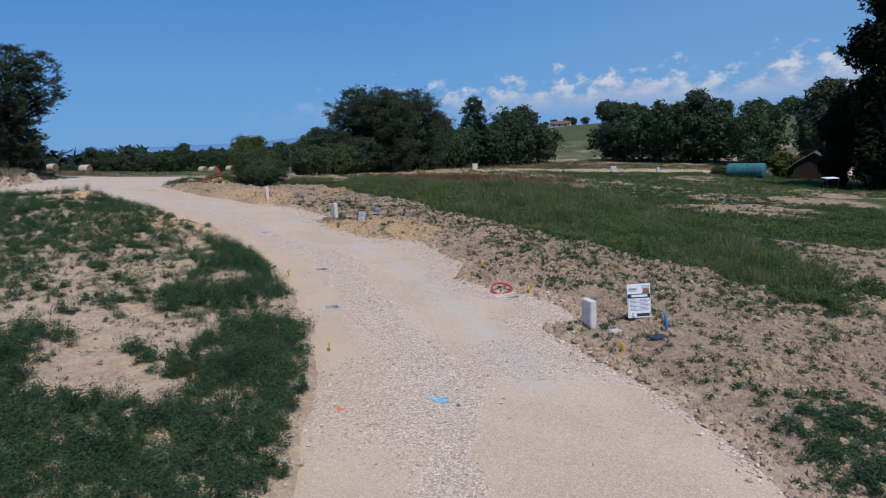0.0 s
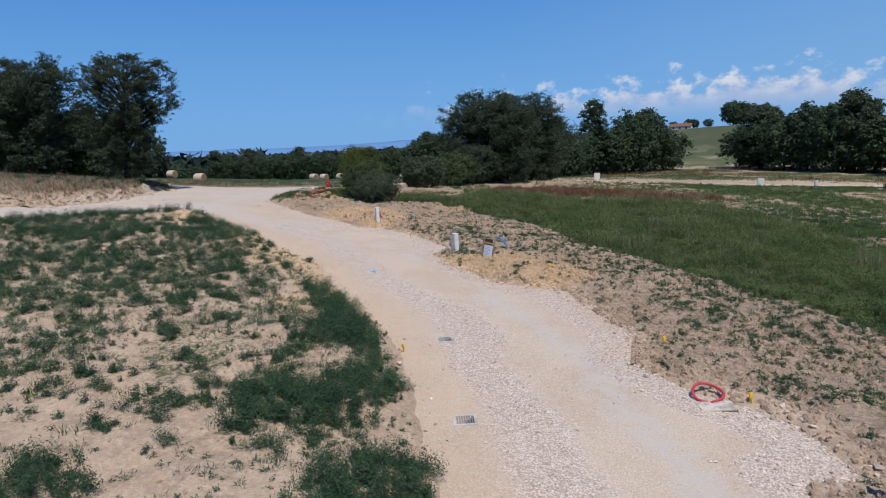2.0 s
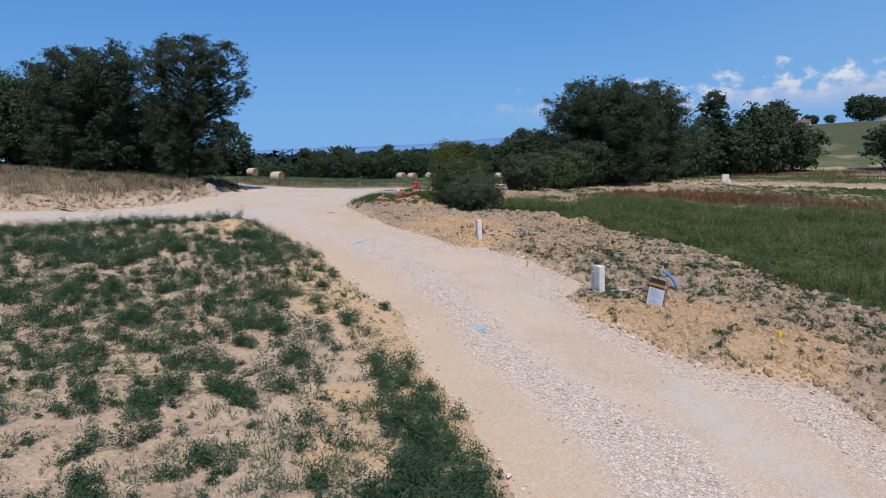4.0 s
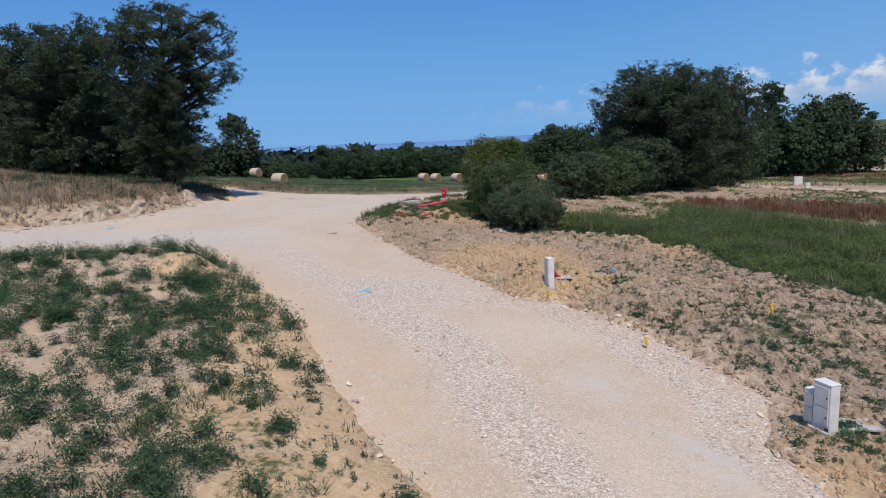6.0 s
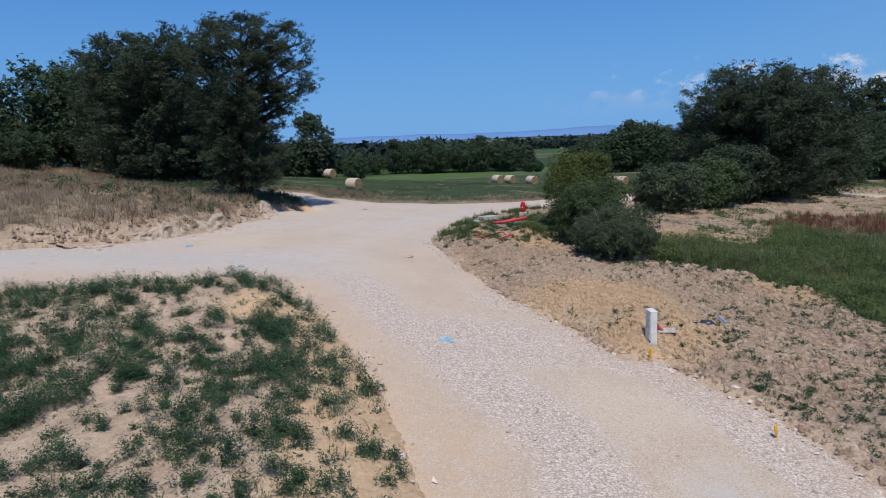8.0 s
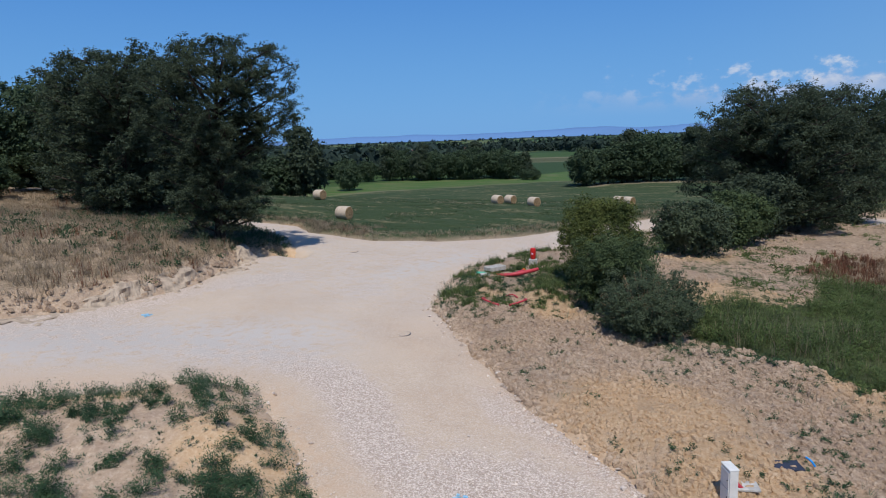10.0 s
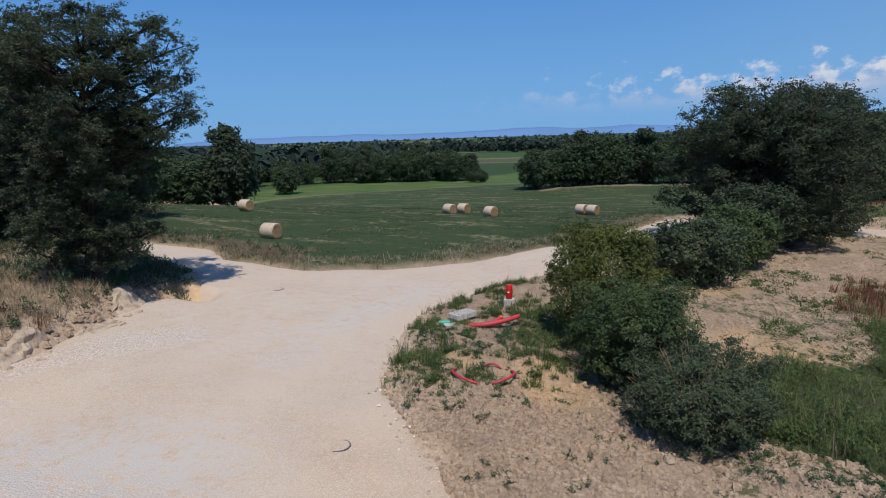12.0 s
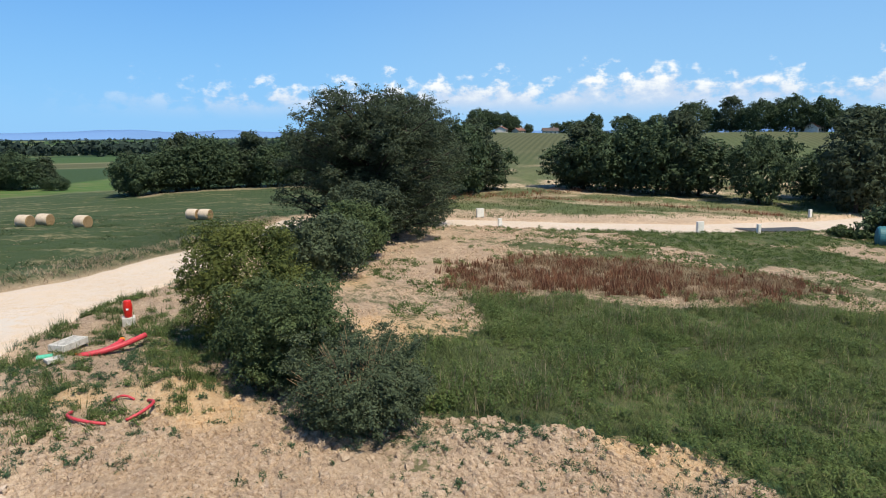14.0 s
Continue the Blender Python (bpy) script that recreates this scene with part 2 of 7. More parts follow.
def plain(name, colour, rough=0.6, metal=0.0, wear=0.12, scale=6.0, bump=0.15, spec=0.4):
    """Painted, cast or moulded surface with faint stains and grain."""
    m, n = material(name)
    at = n.add("ShaderNodeTexCoord").outputs["Object"]
    stain, grain = n.noise(at, scale, 4), n.noise(at, scale * 14, 3)
    dark = tuple(c * (1 - wear * 2.2) for c in colour)
    c = n.mix(n.step(stain, 0.38, 0.72), colour, dark)
    c = n.mix(n.math("MULTIPLY", n.step(grain, 0.5, 0.8), wear), c, tuple(min(1, k * 1.15 + 0.03) for k in colour))
    finish(n, c, rough, grain, bump, 0.004, metal, spec)
    return m


def soil_material():
    m, n = material("soil")
    at = place(n)
    zone = n.add("ShaderNodeAttribute", {"attribute_name": "zone"})
    far = n.add("ShaderNodeAttribute", {"attribute_name": "far"})
    z, f = n.add("ShaderNodeSeparateColor", None, Color=zone.outputs["Color"]), n.add("ShaderNodeSeparateColor", None, Color=far.outputs["Color"])
    big, mid, fine, grit = n.noise(at, 0.22, 4), n.noise(at, 1.7, 5, 0.6), n.noise(at, 9.0, 5, 0.65), n.noise(at, 42.0, 3, 0.6)
    wob = n.add("ShaderNodeVectorMath", None, i0=at, i1=n.add("ShaderNodeVectorMath", None, i0=n.noise(at, 6.0, 3, 0.6, 1), i1=(0.12, 0.12, 0.12)).outputs[0])
    clod = n.add("ShaderNodeTexVoronoi", {"feature": "F1"}, Vector=wob.outputs[0], Scale=7.0)
    crumb = n.add("ShaderNodeTexVoronoi", {"feature": "F1"}, Vector=wob.outputs[0], Scale=21.0)
    c = n.mix(n.step(big, 0.35, 0.65), (0.490, 0.346, 0.228), (0.550, 0.405, 0.280))
    c = n.mix(n.step(mid, 0.42, 0.70), c, (0.43, 0.305, 0.212))
    c = n.mix(n.math("MULTIPLY", n.step(fine, 0.55, 0.75), 0.5), c, (0.63, 0.52, 0.395))
    # gaps between crumbs darkened, their shade put into the colour
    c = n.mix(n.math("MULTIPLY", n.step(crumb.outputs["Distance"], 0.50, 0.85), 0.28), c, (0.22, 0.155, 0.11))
    turned = n.add("ShaderNodeAttribute", {"attribute_name": "tilled"}).outputs["Fac"]
    grain = n.noise(at, 8.0, 3, 0.70)
    # dark speckles in the grain's hollows stand in for small clod shadows
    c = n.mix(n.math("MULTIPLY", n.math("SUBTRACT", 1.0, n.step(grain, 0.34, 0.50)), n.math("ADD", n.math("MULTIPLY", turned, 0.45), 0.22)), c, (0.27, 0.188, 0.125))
    c = n.mix(n.math("MULTIPLY", n.step(grain, 0.52, 0.64), 0.38), c, (0.68, 0.545, 0.415))
    # turned earth: each clod its own tone, shade between clods painted as dark crevices
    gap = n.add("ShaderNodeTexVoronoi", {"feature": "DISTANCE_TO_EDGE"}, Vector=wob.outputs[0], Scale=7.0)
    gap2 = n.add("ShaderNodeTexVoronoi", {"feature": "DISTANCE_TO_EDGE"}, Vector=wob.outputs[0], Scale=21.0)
    own = n.add("ShaderNodeSeparateColor", None, Color=crumb.outputs["Color"]).outputs["Red"]
    own2 = n.add("ShaderNodeSeparateColor", None, Color=clod.outputs["Color"]).outputs["Green"]
    c = n.mix(n.math("MULTIPLY", n.math("MULTIPLY", own, own2), n.math("MULTIPLY", turned, 0.75)), c, (0.30, 0.215, 0.152))
    crack_shade = n.math("MAXIMUM", n.math("SUBTRACT", 1.0, n.step(gap.outputs["Distance"], 0.0, 0.10)), n.math("MULTIPLY", n.math("SUBTRACT", 1.0, n.step(gap2.outputs["Distance"], 0.0, 0.12)), 0.6))
    c = n.mix(n.math("MULTIPLY", n.math("MULTIPLY", crack_shade, n.step(mid, 0.35, 0.6)), n.math("ADD", n.math("MULTIPLY", turned, 0.32), 0.12)), c, (0.19, 0.135, 0.095))
    c = n.mix(n.math("MULTIPLY", n.step(grit, 0.57, 0.80), 0.30), c, (0.24, 0.17, 0.125))
    tint = n.mix(n.step(fine, 0.35, 0.7), (0.55, 0.350, 0.185), (0.65, 0.465, 0.290))
    c = n.mix(n.math("MULTIPLY", n.step(n.math("ADD", z.outputs["Blue"], n.math("MULTIPLY", n.math("SUBTRACT", mid, 0.5), 0.9)), 0.22, 0.75), 0.8), c, tint)
    # weeds' litter and low green, straw
    cover = n.math("ADD", n.math("ADD", n.math("MULTIPLY", mid, 0.5), n.math("MULTIPLY", fine, 0.5)), n.math("MULTIPLY", z.outputs["Red"], 0.42))
    g = n.math("MULTIPLY", n.step(z.outputs["Red"], 0.02, 0.2), n.step(cover, 0.66, 0.80))
    c = n.mix(g, c, n.mix(n.step(big, 0.42, 0.60), n.mix(n.step(fine, 0.35, 0.7), (0.060, 0.082, 0.034), (0.115, 0.125, 0.060)), n.mix(n.step(mid, 0.40, 0.62), (0.070, 0.105, 0.036), (0.150, 0.140, 0.072))))
    s = n.math("MULTIPLY", z.outputs["Green"], n.step(fine, 0.25, 0.6))
    c = n.mix(s, c, n.mix(n.step(mid, 0.35, 0.65), (0.30, 0.225, 0.145), (0.19, 0.140, 0.085)))
    # mown meadow with pale swaths
    swath = n.noise(n.add("ShaderNodeMapping", None, Vector=at, Scale=(0.10, 0.55, 1.0), Rotation=(0, 0, 0.22)).outputs[0], 0.9, 4, 0.6)
    hay = n.mix(n.step(fine, 0.3, 0.7), (0.030, 0.052, 0.022), (0.062, 0.082, 0.038))
    hay = n.mix(n.math("MULTIPLY", n.step(swath, 0.50, 0.66), n.step(mid, 0.40, 0.60)), hay, (0.20, 0.172, 0.098))
    c = n.mix(f.outputs["Red"], c, hay)
    # maize in rows, and far crops in patches
    row = n.add("ShaderNodeTexWave", {"wave_type": "BANDS", "bands_direction": "X"}, Vector=n.add("ShaderNodeMapping", None, Vector=at, Rotation=(0, 0, 0.5)).outputs[0], Scale=0.11, Distortion=0.8)
    maize = n.mix(n.math("MULTIPLY", row.outputs["Fac"], n.step(fine, 0.2, 0.7)), (0.066, 0.074, 0.036), (0.115, 0.112, 0.058))
    c = n.mix(f.outputs["Green"], c, maize)
    patch = n.add("ShaderNodeTexVoronoi", {"feature": "F1"}, Vector=n.add("ShaderNodeMapping", None, Vector=at, Scale=(1, 0.55, 0)).outputs[0], Scale=0.0075)
    pc = n.add("ShaderNodeSeparateColor", None, Color=patch.outputs["Color"])
    crops = n.mix(n.step(pc.outputs["Red"], 0.3, 0.5), (0.035, 0.062, 0.026), n.mix(n.step(pc.outputs["Green"], 0.4, 0.6), (0.05, 0.085, 0.030), (0.10, 0.115, 0.05)))
    c = n.mix(f.outputs["Blue"], c, crops)
    lay = n.add("ShaderNodeSeparateColor", None, Color=n.add("ShaderNodeAttribute", {"attribute_name": "ley"}).outputs["Color"])
    c = n.mix(lay.outputs["Red"], c, n.mix(n.step(swath, 0.45, 0.66), (0.062, 0.115, 0.032), (0.135, 0.140, 0.062)))
    c = n.mix(lay.outputs["Green"], c, n.mix(n.step(mid, 0.3, 0.7), (0.030, 0.056, 0.024), (0.048, 0.076, 0.032)))
    dome = n.math("MULTIPLY", n.math("MULTIPLY", clod.outputs["Distance"], clod.outputs["Distance"]), n.math("ADD", n.math("MULTIPLY", turned, 0.7), 0.2))
    dome2 = n.math("MULTIPLY", n.math("MULTIPLY", crumb.outputs["Distance"], crumb.outputs["Distance"]), n.math("ADD", n.math("MULTIPLY", turned, 0.25), 0.15))
    lump = n.math("SUBTRACT", n.math("MULTIPLY", grain, 0.8), n.math("ADD", dome, dome2))
    finish(n, c, 0.95, lump, 0.8, 0.075, spec=0.08)
    return m


def gravel_material():
    m, n = material("crushed_limestone")
    at = place(n)
    a = n.add("ShaderNodeAttribute", {"attribute_name": "track"})
    t = n.add("ShaderNodeSeparateColor", None, Color=a.outputs["Color"])
    big, mid, fine = n.noise(at, 0.35, 4, 0.6), n.noise(at, 2.2, 5, 0.6), n.noise(at, 26.0, 4, 0.7)
    shift = n.add("ShaderNodeVectorMath", None, i0=n.noise(at, 11.0, 3, 0.6, 1))
    shift.operation = "SCALE"
    shift.inputs["Scale"].default_value = 0.09
    wob = n.add("ShaderNodeVectorMath", None, i0=at, i1=shift.outputs[0])
    stones = n.add("ShaderNodeTexVoronoi", {"feature": "F1"}, Vector=wob.outputs[0], Scale=19.0)
    chips = n.add("ShaderNodeTexVoronoi", {"feature": "F1"}, Vector=wob.outputs[0], Scale=41.0)
    sc, cc = n.add("ShaderNodeSeparateColor", None, Color=stones.outputs["Color"]), n.add("ShaderNodeSeparateColor", None, Color=chips.outputs["Color"])
    loose = n.step(n.math("ADD", t.outputs["Red"], n.math("MULTIPLY", n.math("SUBTRACT", mid, 0.5), 1.1)), 0.22, 0.74)
    fines = n.mix(n.step(big, 0.35, 0.65), (0.465, 0.342, 0.236), (0.525, 0.402, 0.286))
    fines = n.mix(n.math("MULTIPLY", n.step(fine, 0.5, 0.75), 0.35), fines, (0.62, 0.55, 0.46))
    fines = n.mix(n.math("MULTIPLY", n.step(cc.outputs["Green"], 0.60, 0.72), 0.48), fines, (0.64, 0.555, 0.47))
    fines = n.mix(n.math("MULTIPLY", n.step(cc.outputs["Blue"], 0.70, 0.82), 0.42), fines, (0.29, 0.225, 0.165))
    tone = n.math("ADD", n.math("MULTIPLY", sc.outputs["Red"], 0.4), n.math("MULTIPLY", cc.outputs["Red"], 0.6))
    stone = n.mix(n.step(tone, 0.12, 0.88), (0.400, 0.302, 0.232), (0.76, 0.640, 0.530))
    # shade in the gaps between stones, painted as a darker tone
    stone = n.mix(n.math("MULTIPLY", n.step(stones.outputs["Distance"], 0.42, 0.75), 0.5), stone, (0.31, 0.232, 0.172))
    c = n.mix(loose, fines, stone)
    clay = n.math("MULTIPLY", t.outputs["Green"], n.step(n.math("ADD", n.math("MULTIPLY", mid, 0.6), n.math("MULTIPLY", big, 0.4)), 0.35, 0.62))
    c = n.mix(n.math("MULTIPLY", clay, 0.72), c, n.mix(n.step(fine, 0.4, 0.7), (0.49, 0.328, 0.200), (0.57, 0.420, 0.295)))
    c = n.mix(n.math("MULTIPLY", t.outputs["Blue"], n.step(mid, 0.30, 0.60)), c, (0.49, 0.435, 0.380))
    b = n.math("ADD", n.math("MULTIPLY", n.math("MULTIPLY", n.math("SUBTRACT", 0.7, stones.outputs["Distance"]), loose), 0.9), n.math("MULTIPLY", fine, 0.35))
    finish(n, c, 0.93, b, 0.8, 0.035, spec=0.15)
    return m


def leaf_material(name, dark, light, gloss=0.75, through_light=0.25, spread=0.55):
    m, n = material(name)
    g = n.add("ShaderNodeNewGeometry")
    r = g.outputs["Random Per Island"]
    clump = n.noise(g.outputs["Position"], spread, 3)
    mixv = n.math("ADD", n.math("MULTIPLY", r, 0.30), n.math("MULTIPLY", clump, 0.90), clamp=True)
    c = n.mix(n.step(mixv, 0.25, 0.85), dark, light)
    b = n.add("ShaderNodeBsdfPrincipled", None, Base_Color=c, Roughness=0.5 + 0.5 * gloss)
    b.inputs["Specular IOR Level"].default_value = 0.12
    tr = n.add("ShaderNodeBsdfTranslucent", None, Color=n.mix(0.5, c, tuple(k * 1.6 for k in light)))
    mx = n.add("ShaderNodeMixShader", None, Fac=through_light, i1=b.outputs[0], i2=tr.outputs[0])
    n.add("ShaderNodeOutputMaterial", None, Surface=mx.outputs[0])
    return m


def bark_material():
    m, n = material("bark")
    at = place(n)
    ridge = n.noise(n.add("ShaderNodeMapping", None, Vector=at, Scale=(1, 1, 0.25)).outputs[0], 9.0, 5, 0.65)
    c = n.mix(n.step(ridge, 0.35, 0.65), (0.022, 0.018, 0.014), (0.075, 0.062, 0.05))
    finish(n, c, 0.9, ridge, 0.8, 0.05, spec=0.15)
    return m


def stone_material():
    m, n = material("loose_stone")
    g = n.add("ShaderNodeNewGeometry")
    c = n.mix(g.outputs["Random Per Island"], (0.38, 0.285, 0.215), (0.80, 0.675, 0.560))
    c = n.mix(n.math("MULTIPLY", n.noise(g.outputs["Position"], 30.0, 3), 0.35), c, (0.30, 0.24, 0.18))
    finish(n, c, 0.9, n.noise(g.outputs["Position"], 60.0, 3), 0.4, 0.01, spec=0.15)
    return m


def hay_material(name, end):
    m, n = material(name)
    at = n.add("ShaderNodeTexCoord").outputs["Object"]
    if end:
        v = n.add("ShaderNodeTexWave", {"wave_type": "RINGS", "rings_direction": "Y"}, Vector=at, Scale=7.0, Distortion=3.0, Detail=3.0).outputs["Fac"]
        c = n.mix(v, (0.20, 0.125, 0.062), (0.46, 0.31, 0.17))
    else:
        v = n.noise(n.add("ShaderNodeMapping", None, Vector=at, Scale=(1, 7, 1)).outputs[0], 5.0, 5, 0.7)
        c = n.mix(n.step(v, 0.3, 0.7), (0.42, 0.33, 0.245), (0.64, 0.54, 0.44))
    c = n.mix(n.math("MULTIPLY", n.noise(at, 30.0, 3), 0.4), c, (0.30, 0.21, 0.11))
    finish(n, c, 0.9, v, 0.6, 0.03, spec=0.15)
    return m


def wood_material(name, dark, light):
    m, n = material(name)
    at = n.add("ShaderNodeTexCoord").outputs["Object"]
    grain = n.noise(n.add("ShaderNodeMapping", None, Vector=at, Scale=(2, 22, 22)).outputs[0], 2.0, 5, 0.65)
    c = n.mix(n.step(grain, 0.35, 0.7), light, dark)
    finish(n, c, 0.8, grain, 0.5, 0.006, spec=0.2)
    return m


SOIL, GRAVEL, BARK, STONE = soil_material(), gravel_material(), bark_material(), stone_material()
OAK_LEAF = leaf_material("oak_leaves", (0.034, 0.047, 0.030), (0.076, 0.098, 0.058), 0.7, 0.30)
TREE_LEAF = leaf_material("tree_leaves", (0.030, 0.048, 0.028), (0.072, 0.104, 0.052), 0.55, 0.22)
BUSH_LEAF = leaf_material("bush_leaves", (0.028, 0.046, 0.022), (0.088, 0.118, 0.048), 0.5, 0.22)
LIGHT_BUSH = leaf_material("light_bush_leaves", (0.028, 0.048, 0.016), (0.125, 0.140, 0.038), 0.5, 0.25)
THORN_LEAF = leaf_material("thorn_leaves", (0.032, 0.048, 0.028), (0.090, 0.114, 0.062), 0.6, 0.2)
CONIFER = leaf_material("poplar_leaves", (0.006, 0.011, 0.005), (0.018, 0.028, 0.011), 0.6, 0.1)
# bluer than the near leaves: the haze of distance is in this colour
FAR_LEAF = leaf_material("hazed_wood_leaves", (0.018, 0.030, 0.026), (0.036, 0.054, 0.040), 0.8, 0.1, 0.05)
WEED_LEAF = leaf_material("weed_leaves", (0.020, 0.045, 0.024), (0.072, 0.122, 0.058), 0.6, 0.3, 1.3)
FIELD_WEED = leaf_material("field_weed_leaves", (0.030, 0.060, 0.021), (0.140, 0.182, 0.060), 0.55, 0.3, 0.5)
GREY_WEED = leaf_material("grey_weed_leaves", (0.060, 0.095, 0.058), (0.160, 0.205, 0.125), 0.6, 0.3, 0.7)
SEED_HEAD = leaf_material("seed_heads", (0.070, 0.098, 0.034), (0.205, 0.215, 0.080), 0.6, 0.3, 0.6)
DEAD_BROWN = leaf_material("dead_brown_stems", (0.085, 0.052, 0.030), (0.250, 0.170, 0.105), 0.7, 0.2, 0.5)
TALL_GRASS = leaf_material("tall_grass", (0.030, 0.052, 0.021), (0.128, 0.148, 0.056), 0.5, 0.3, 0.25)
MEADOW_GRASS = leaf_material("mown_meadow_grass", (0.028, 0.050, 0.022), (0.072, 0.100, 0.044), 0.6, 0.25, 0.15)
STRAW = leaf_material("dry_grass", (0.150, 0.112, 0.072), (0.36, 0.285, 0.195), 0.7, 0.25, 0.35)
RUST_DOCK = leaf_material("dock_seed_heads", (0.080, 0.030, 0.019), (0.235, 0.108, 0.062), 0.7, 0.15, 0.4)
HAY_SIDE, HAY_END = hay_material("hay_wrapped", False), hay_material("hay_coil", True)
BANK_EARTH = plain("bank_earth", (0.45, 0.352, 0.258), 0.95, wear=0.2, scale=3, bump=0.9, spec=0.1)
CONCRETE = plain("concrete", (0.52, 0.49, 0.44), 0.85, wear=0.15, scale=5, bump=0.4, spec=0.2)
DUSTY_PAD = plain("dusty_concrete", (0.58, 0.50, 0.41), 0.9, wear=0.2, scale=4, bump=0.6, spec=0.1)
CABINET = plain("cabinet_grp", (0.68, 0.655, 0.60), 0.6, wear=0.07, scale=4, bump=0.08)
DARK_SLOT = plain("dark_slot", (0.06, 0.055, 0.05), 0.8)
WHITE_PANEL = plain("printed_panel", (0.76, 0.78, 0.80), 0.45, wear=0.04, scale=3, bump=0.02)
INK, ORANGE_BAND, BROWN_BAND = plain("dark_print", (0.035, 0.04, 0.055), 0.5, wear=0.05), plain("orange_print", (0.55, 0.26, 0.03), 0.5, wear=0.05), plain("dark_header_print", (0.045, 0.035, 0.035), 0.5, wear=0.05)
GREY_INK, RED_PRINT, SKY_PRINT, GREEN_PRINT = (plain("grey_print", (0.30, 0.31, 0.34), 0.5, wear=0.05), plain("red_print", (0.40, 0.09, 0.05), 0.5, wear=0.05),
                                               plain("pale_blue_print", (0.42, 0.53, 0.62), 0.5, wear=0.05), plain("green_print", (0.06, 0.20, 0.07), 0.5, wear=0.05))
YELLOW, RED_PAINT, RED_PIPE = plain("yellow_plastic", (0.72, 0.42, 0.015), 0.5, wear=0.1), plain("red_enamel", (0.55, 0.018, 0.012), 0.35, wear=0.08), plain("red_conduit", (0.50, 0.045, 0.06), 0.5, wear=0.12, scale=9)
BLUE_PIPE, BLUE_PAINT, ORANGE = plain("blue_pipe_plastic", (0.02, 0.27, 0.70), 0.4, wear=0.08), plain("blue_marking_paint", (0.27, 0.50, 0.64), 0.8, wear=0.2, scale=9), plain("orange_plastic", (0.75, 0.20, 0.02), 0.5)
IRON_BAR = plain("dusty_iron_bars", (0.30, 0.275, 0.25), 0.8, metal=0.1, wear=0.2, bump=0.3)
IRON, BLACK_PLATE, TEAL = plain("cast_iron", (0.13, 0.125, 0.125), 0.7, metal=0.4, wear=0.2, bump=0.5), plain("navy_plate", (0.035, 0.04, 0.06), 0.6, wear=0.1), plain("teal_sheet", (0.045, 0.17, 0.18), 0.5, wear=0.2, scale=1.2)
PALLET_WOOD, SHED_WOOD = wood_material("pallet_wood", (0.20, 0.13, 0.07), (0.42, 0.29, 0.17)), wood_material("shed_boards", (0.025, 0.016, 0.012), (0.06, 0.038, 0.026))
ROOF_TILE, RENDER_WALL, SLATE = plain("clay_roof_tiles", (0.20, 0.095, 0.068), 0.8, wear=0.2, scale=2, bump=0.5), plain("rendered_wall", (0.66, 0.61, 0.54), 0.85, scale=1.5), plain("dark_roof", (0.10, 0.07, 0.06), 0.8, wear=0.2, scale=2)
ASPHALT, GREEN_SHEET, GLASS = plain("asphalt", (0.055, 0.056, 0.06), 0.9, wear=0.2, scale=2, bump=0.5), plain("green_plastic", (0.10, 0.50, 0.30), 0.5), plain("dark_window_glass", (0.02, 0.025, 0.03), 0.1)
# both ranges carry aerial haze as bluish paint, there is no volume
HILL_NEAR, HILL_FAR = plain("hazed_woods", (0.045, 0.075, 0.095), 1.0, wear=0.15, scale=0.01, bump=0.0, spec=0.0), plain("haze_blue_hills", (0.125, 0.230, 0.41), 1.0, wear=0.04, scale=0.002, bump=0.0, spec=0.0)


# ---- mesh helpers ----
def sheet(name, verts, faces, mat, smooth=False):
    """A mesh object from arrays; faces all of one size."""
    verts, faces = np.asarray(verts, np.float32), np.asarray(faces, np.int32)
    me = bpy.data.meshes.new(name)
    k = faces.shape[1]
    me.vertices.add(len(verts)), me.loops.add(faces.size), me.polygons.add(len(faces))
    me.vertices.foreach_set("co", verts.ravel())
    me.loops.foreach_set("vertex_index", faces.ravel())
    me.polygons.foreach_set("loop_start", np.arange(0, faces.size, k, dtype=np.int32))
    me.polygons.foreach_set("use_smooth", np.full(len(faces), smooth))
    me.update(calc_edges=True)
    me.materials.append(mat)
    return new(name, me)


def part(name, bm, mat, parent=None, label="", smooth=False):
    me = bpy.data.meshes.new(name)
    bmesh.ops.recalc_face_normals(bm, faces=bm.faces)
    bm.to_mesh(me)
    bm.free()
    me.materials.append(mat)
    if smooth:
        me.polygons.foreach_set("use_smooth", np.full(len(me.polygons), True))
    ob = new(name, me)
    if parent:
        ob.parent = parent
    return tagged(ob, label)


def thing(name, m, label, category, group=""):
    ob = new(name)
    ob.matrix_basis = m
    ob.empty_display_size = 0.2
    return tagged(ob, label, category, group)


def box(size, at=(0, 0, 0), bevel=0.0, turn=None, bm=None):
    bm = bm or bmesh.new()
    made = bmesh.ops.create_cube(bm, size=1.0)["verts"]
    m = Matrix.Translation(at) @ (turn or Matrix.Identity(4)) @ Matrix.Diagonal((*size, 1))
    bmesh.ops.transform(bm, matrix=m, verts=made)
    if bevel:
        edges = list({e for v in made for e in v.link_edges})
        bmesh.ops.bevel(bm, geom=edges, offset=bevel, segments=2, affect="EDGES", profile=0.5)
    return bm


def rod(r1, r2, length, at=(0, 0, 0), turn=None, sides=16, bm=None, caps=True):
    """A tapered round bar along +z from at."""
    bm = bm or bmesh.new()
    m = Matrix.Translation(at) @ (turn or Matrix.Identity(4)) @ Matrix.Translation((0, 0, length / 2))
    bmesh.ops.create_cone(bm, cap_ends=caps, segments=sides, radius1=r1, radius2=r2, depth=length, matrix=m)
    return bm


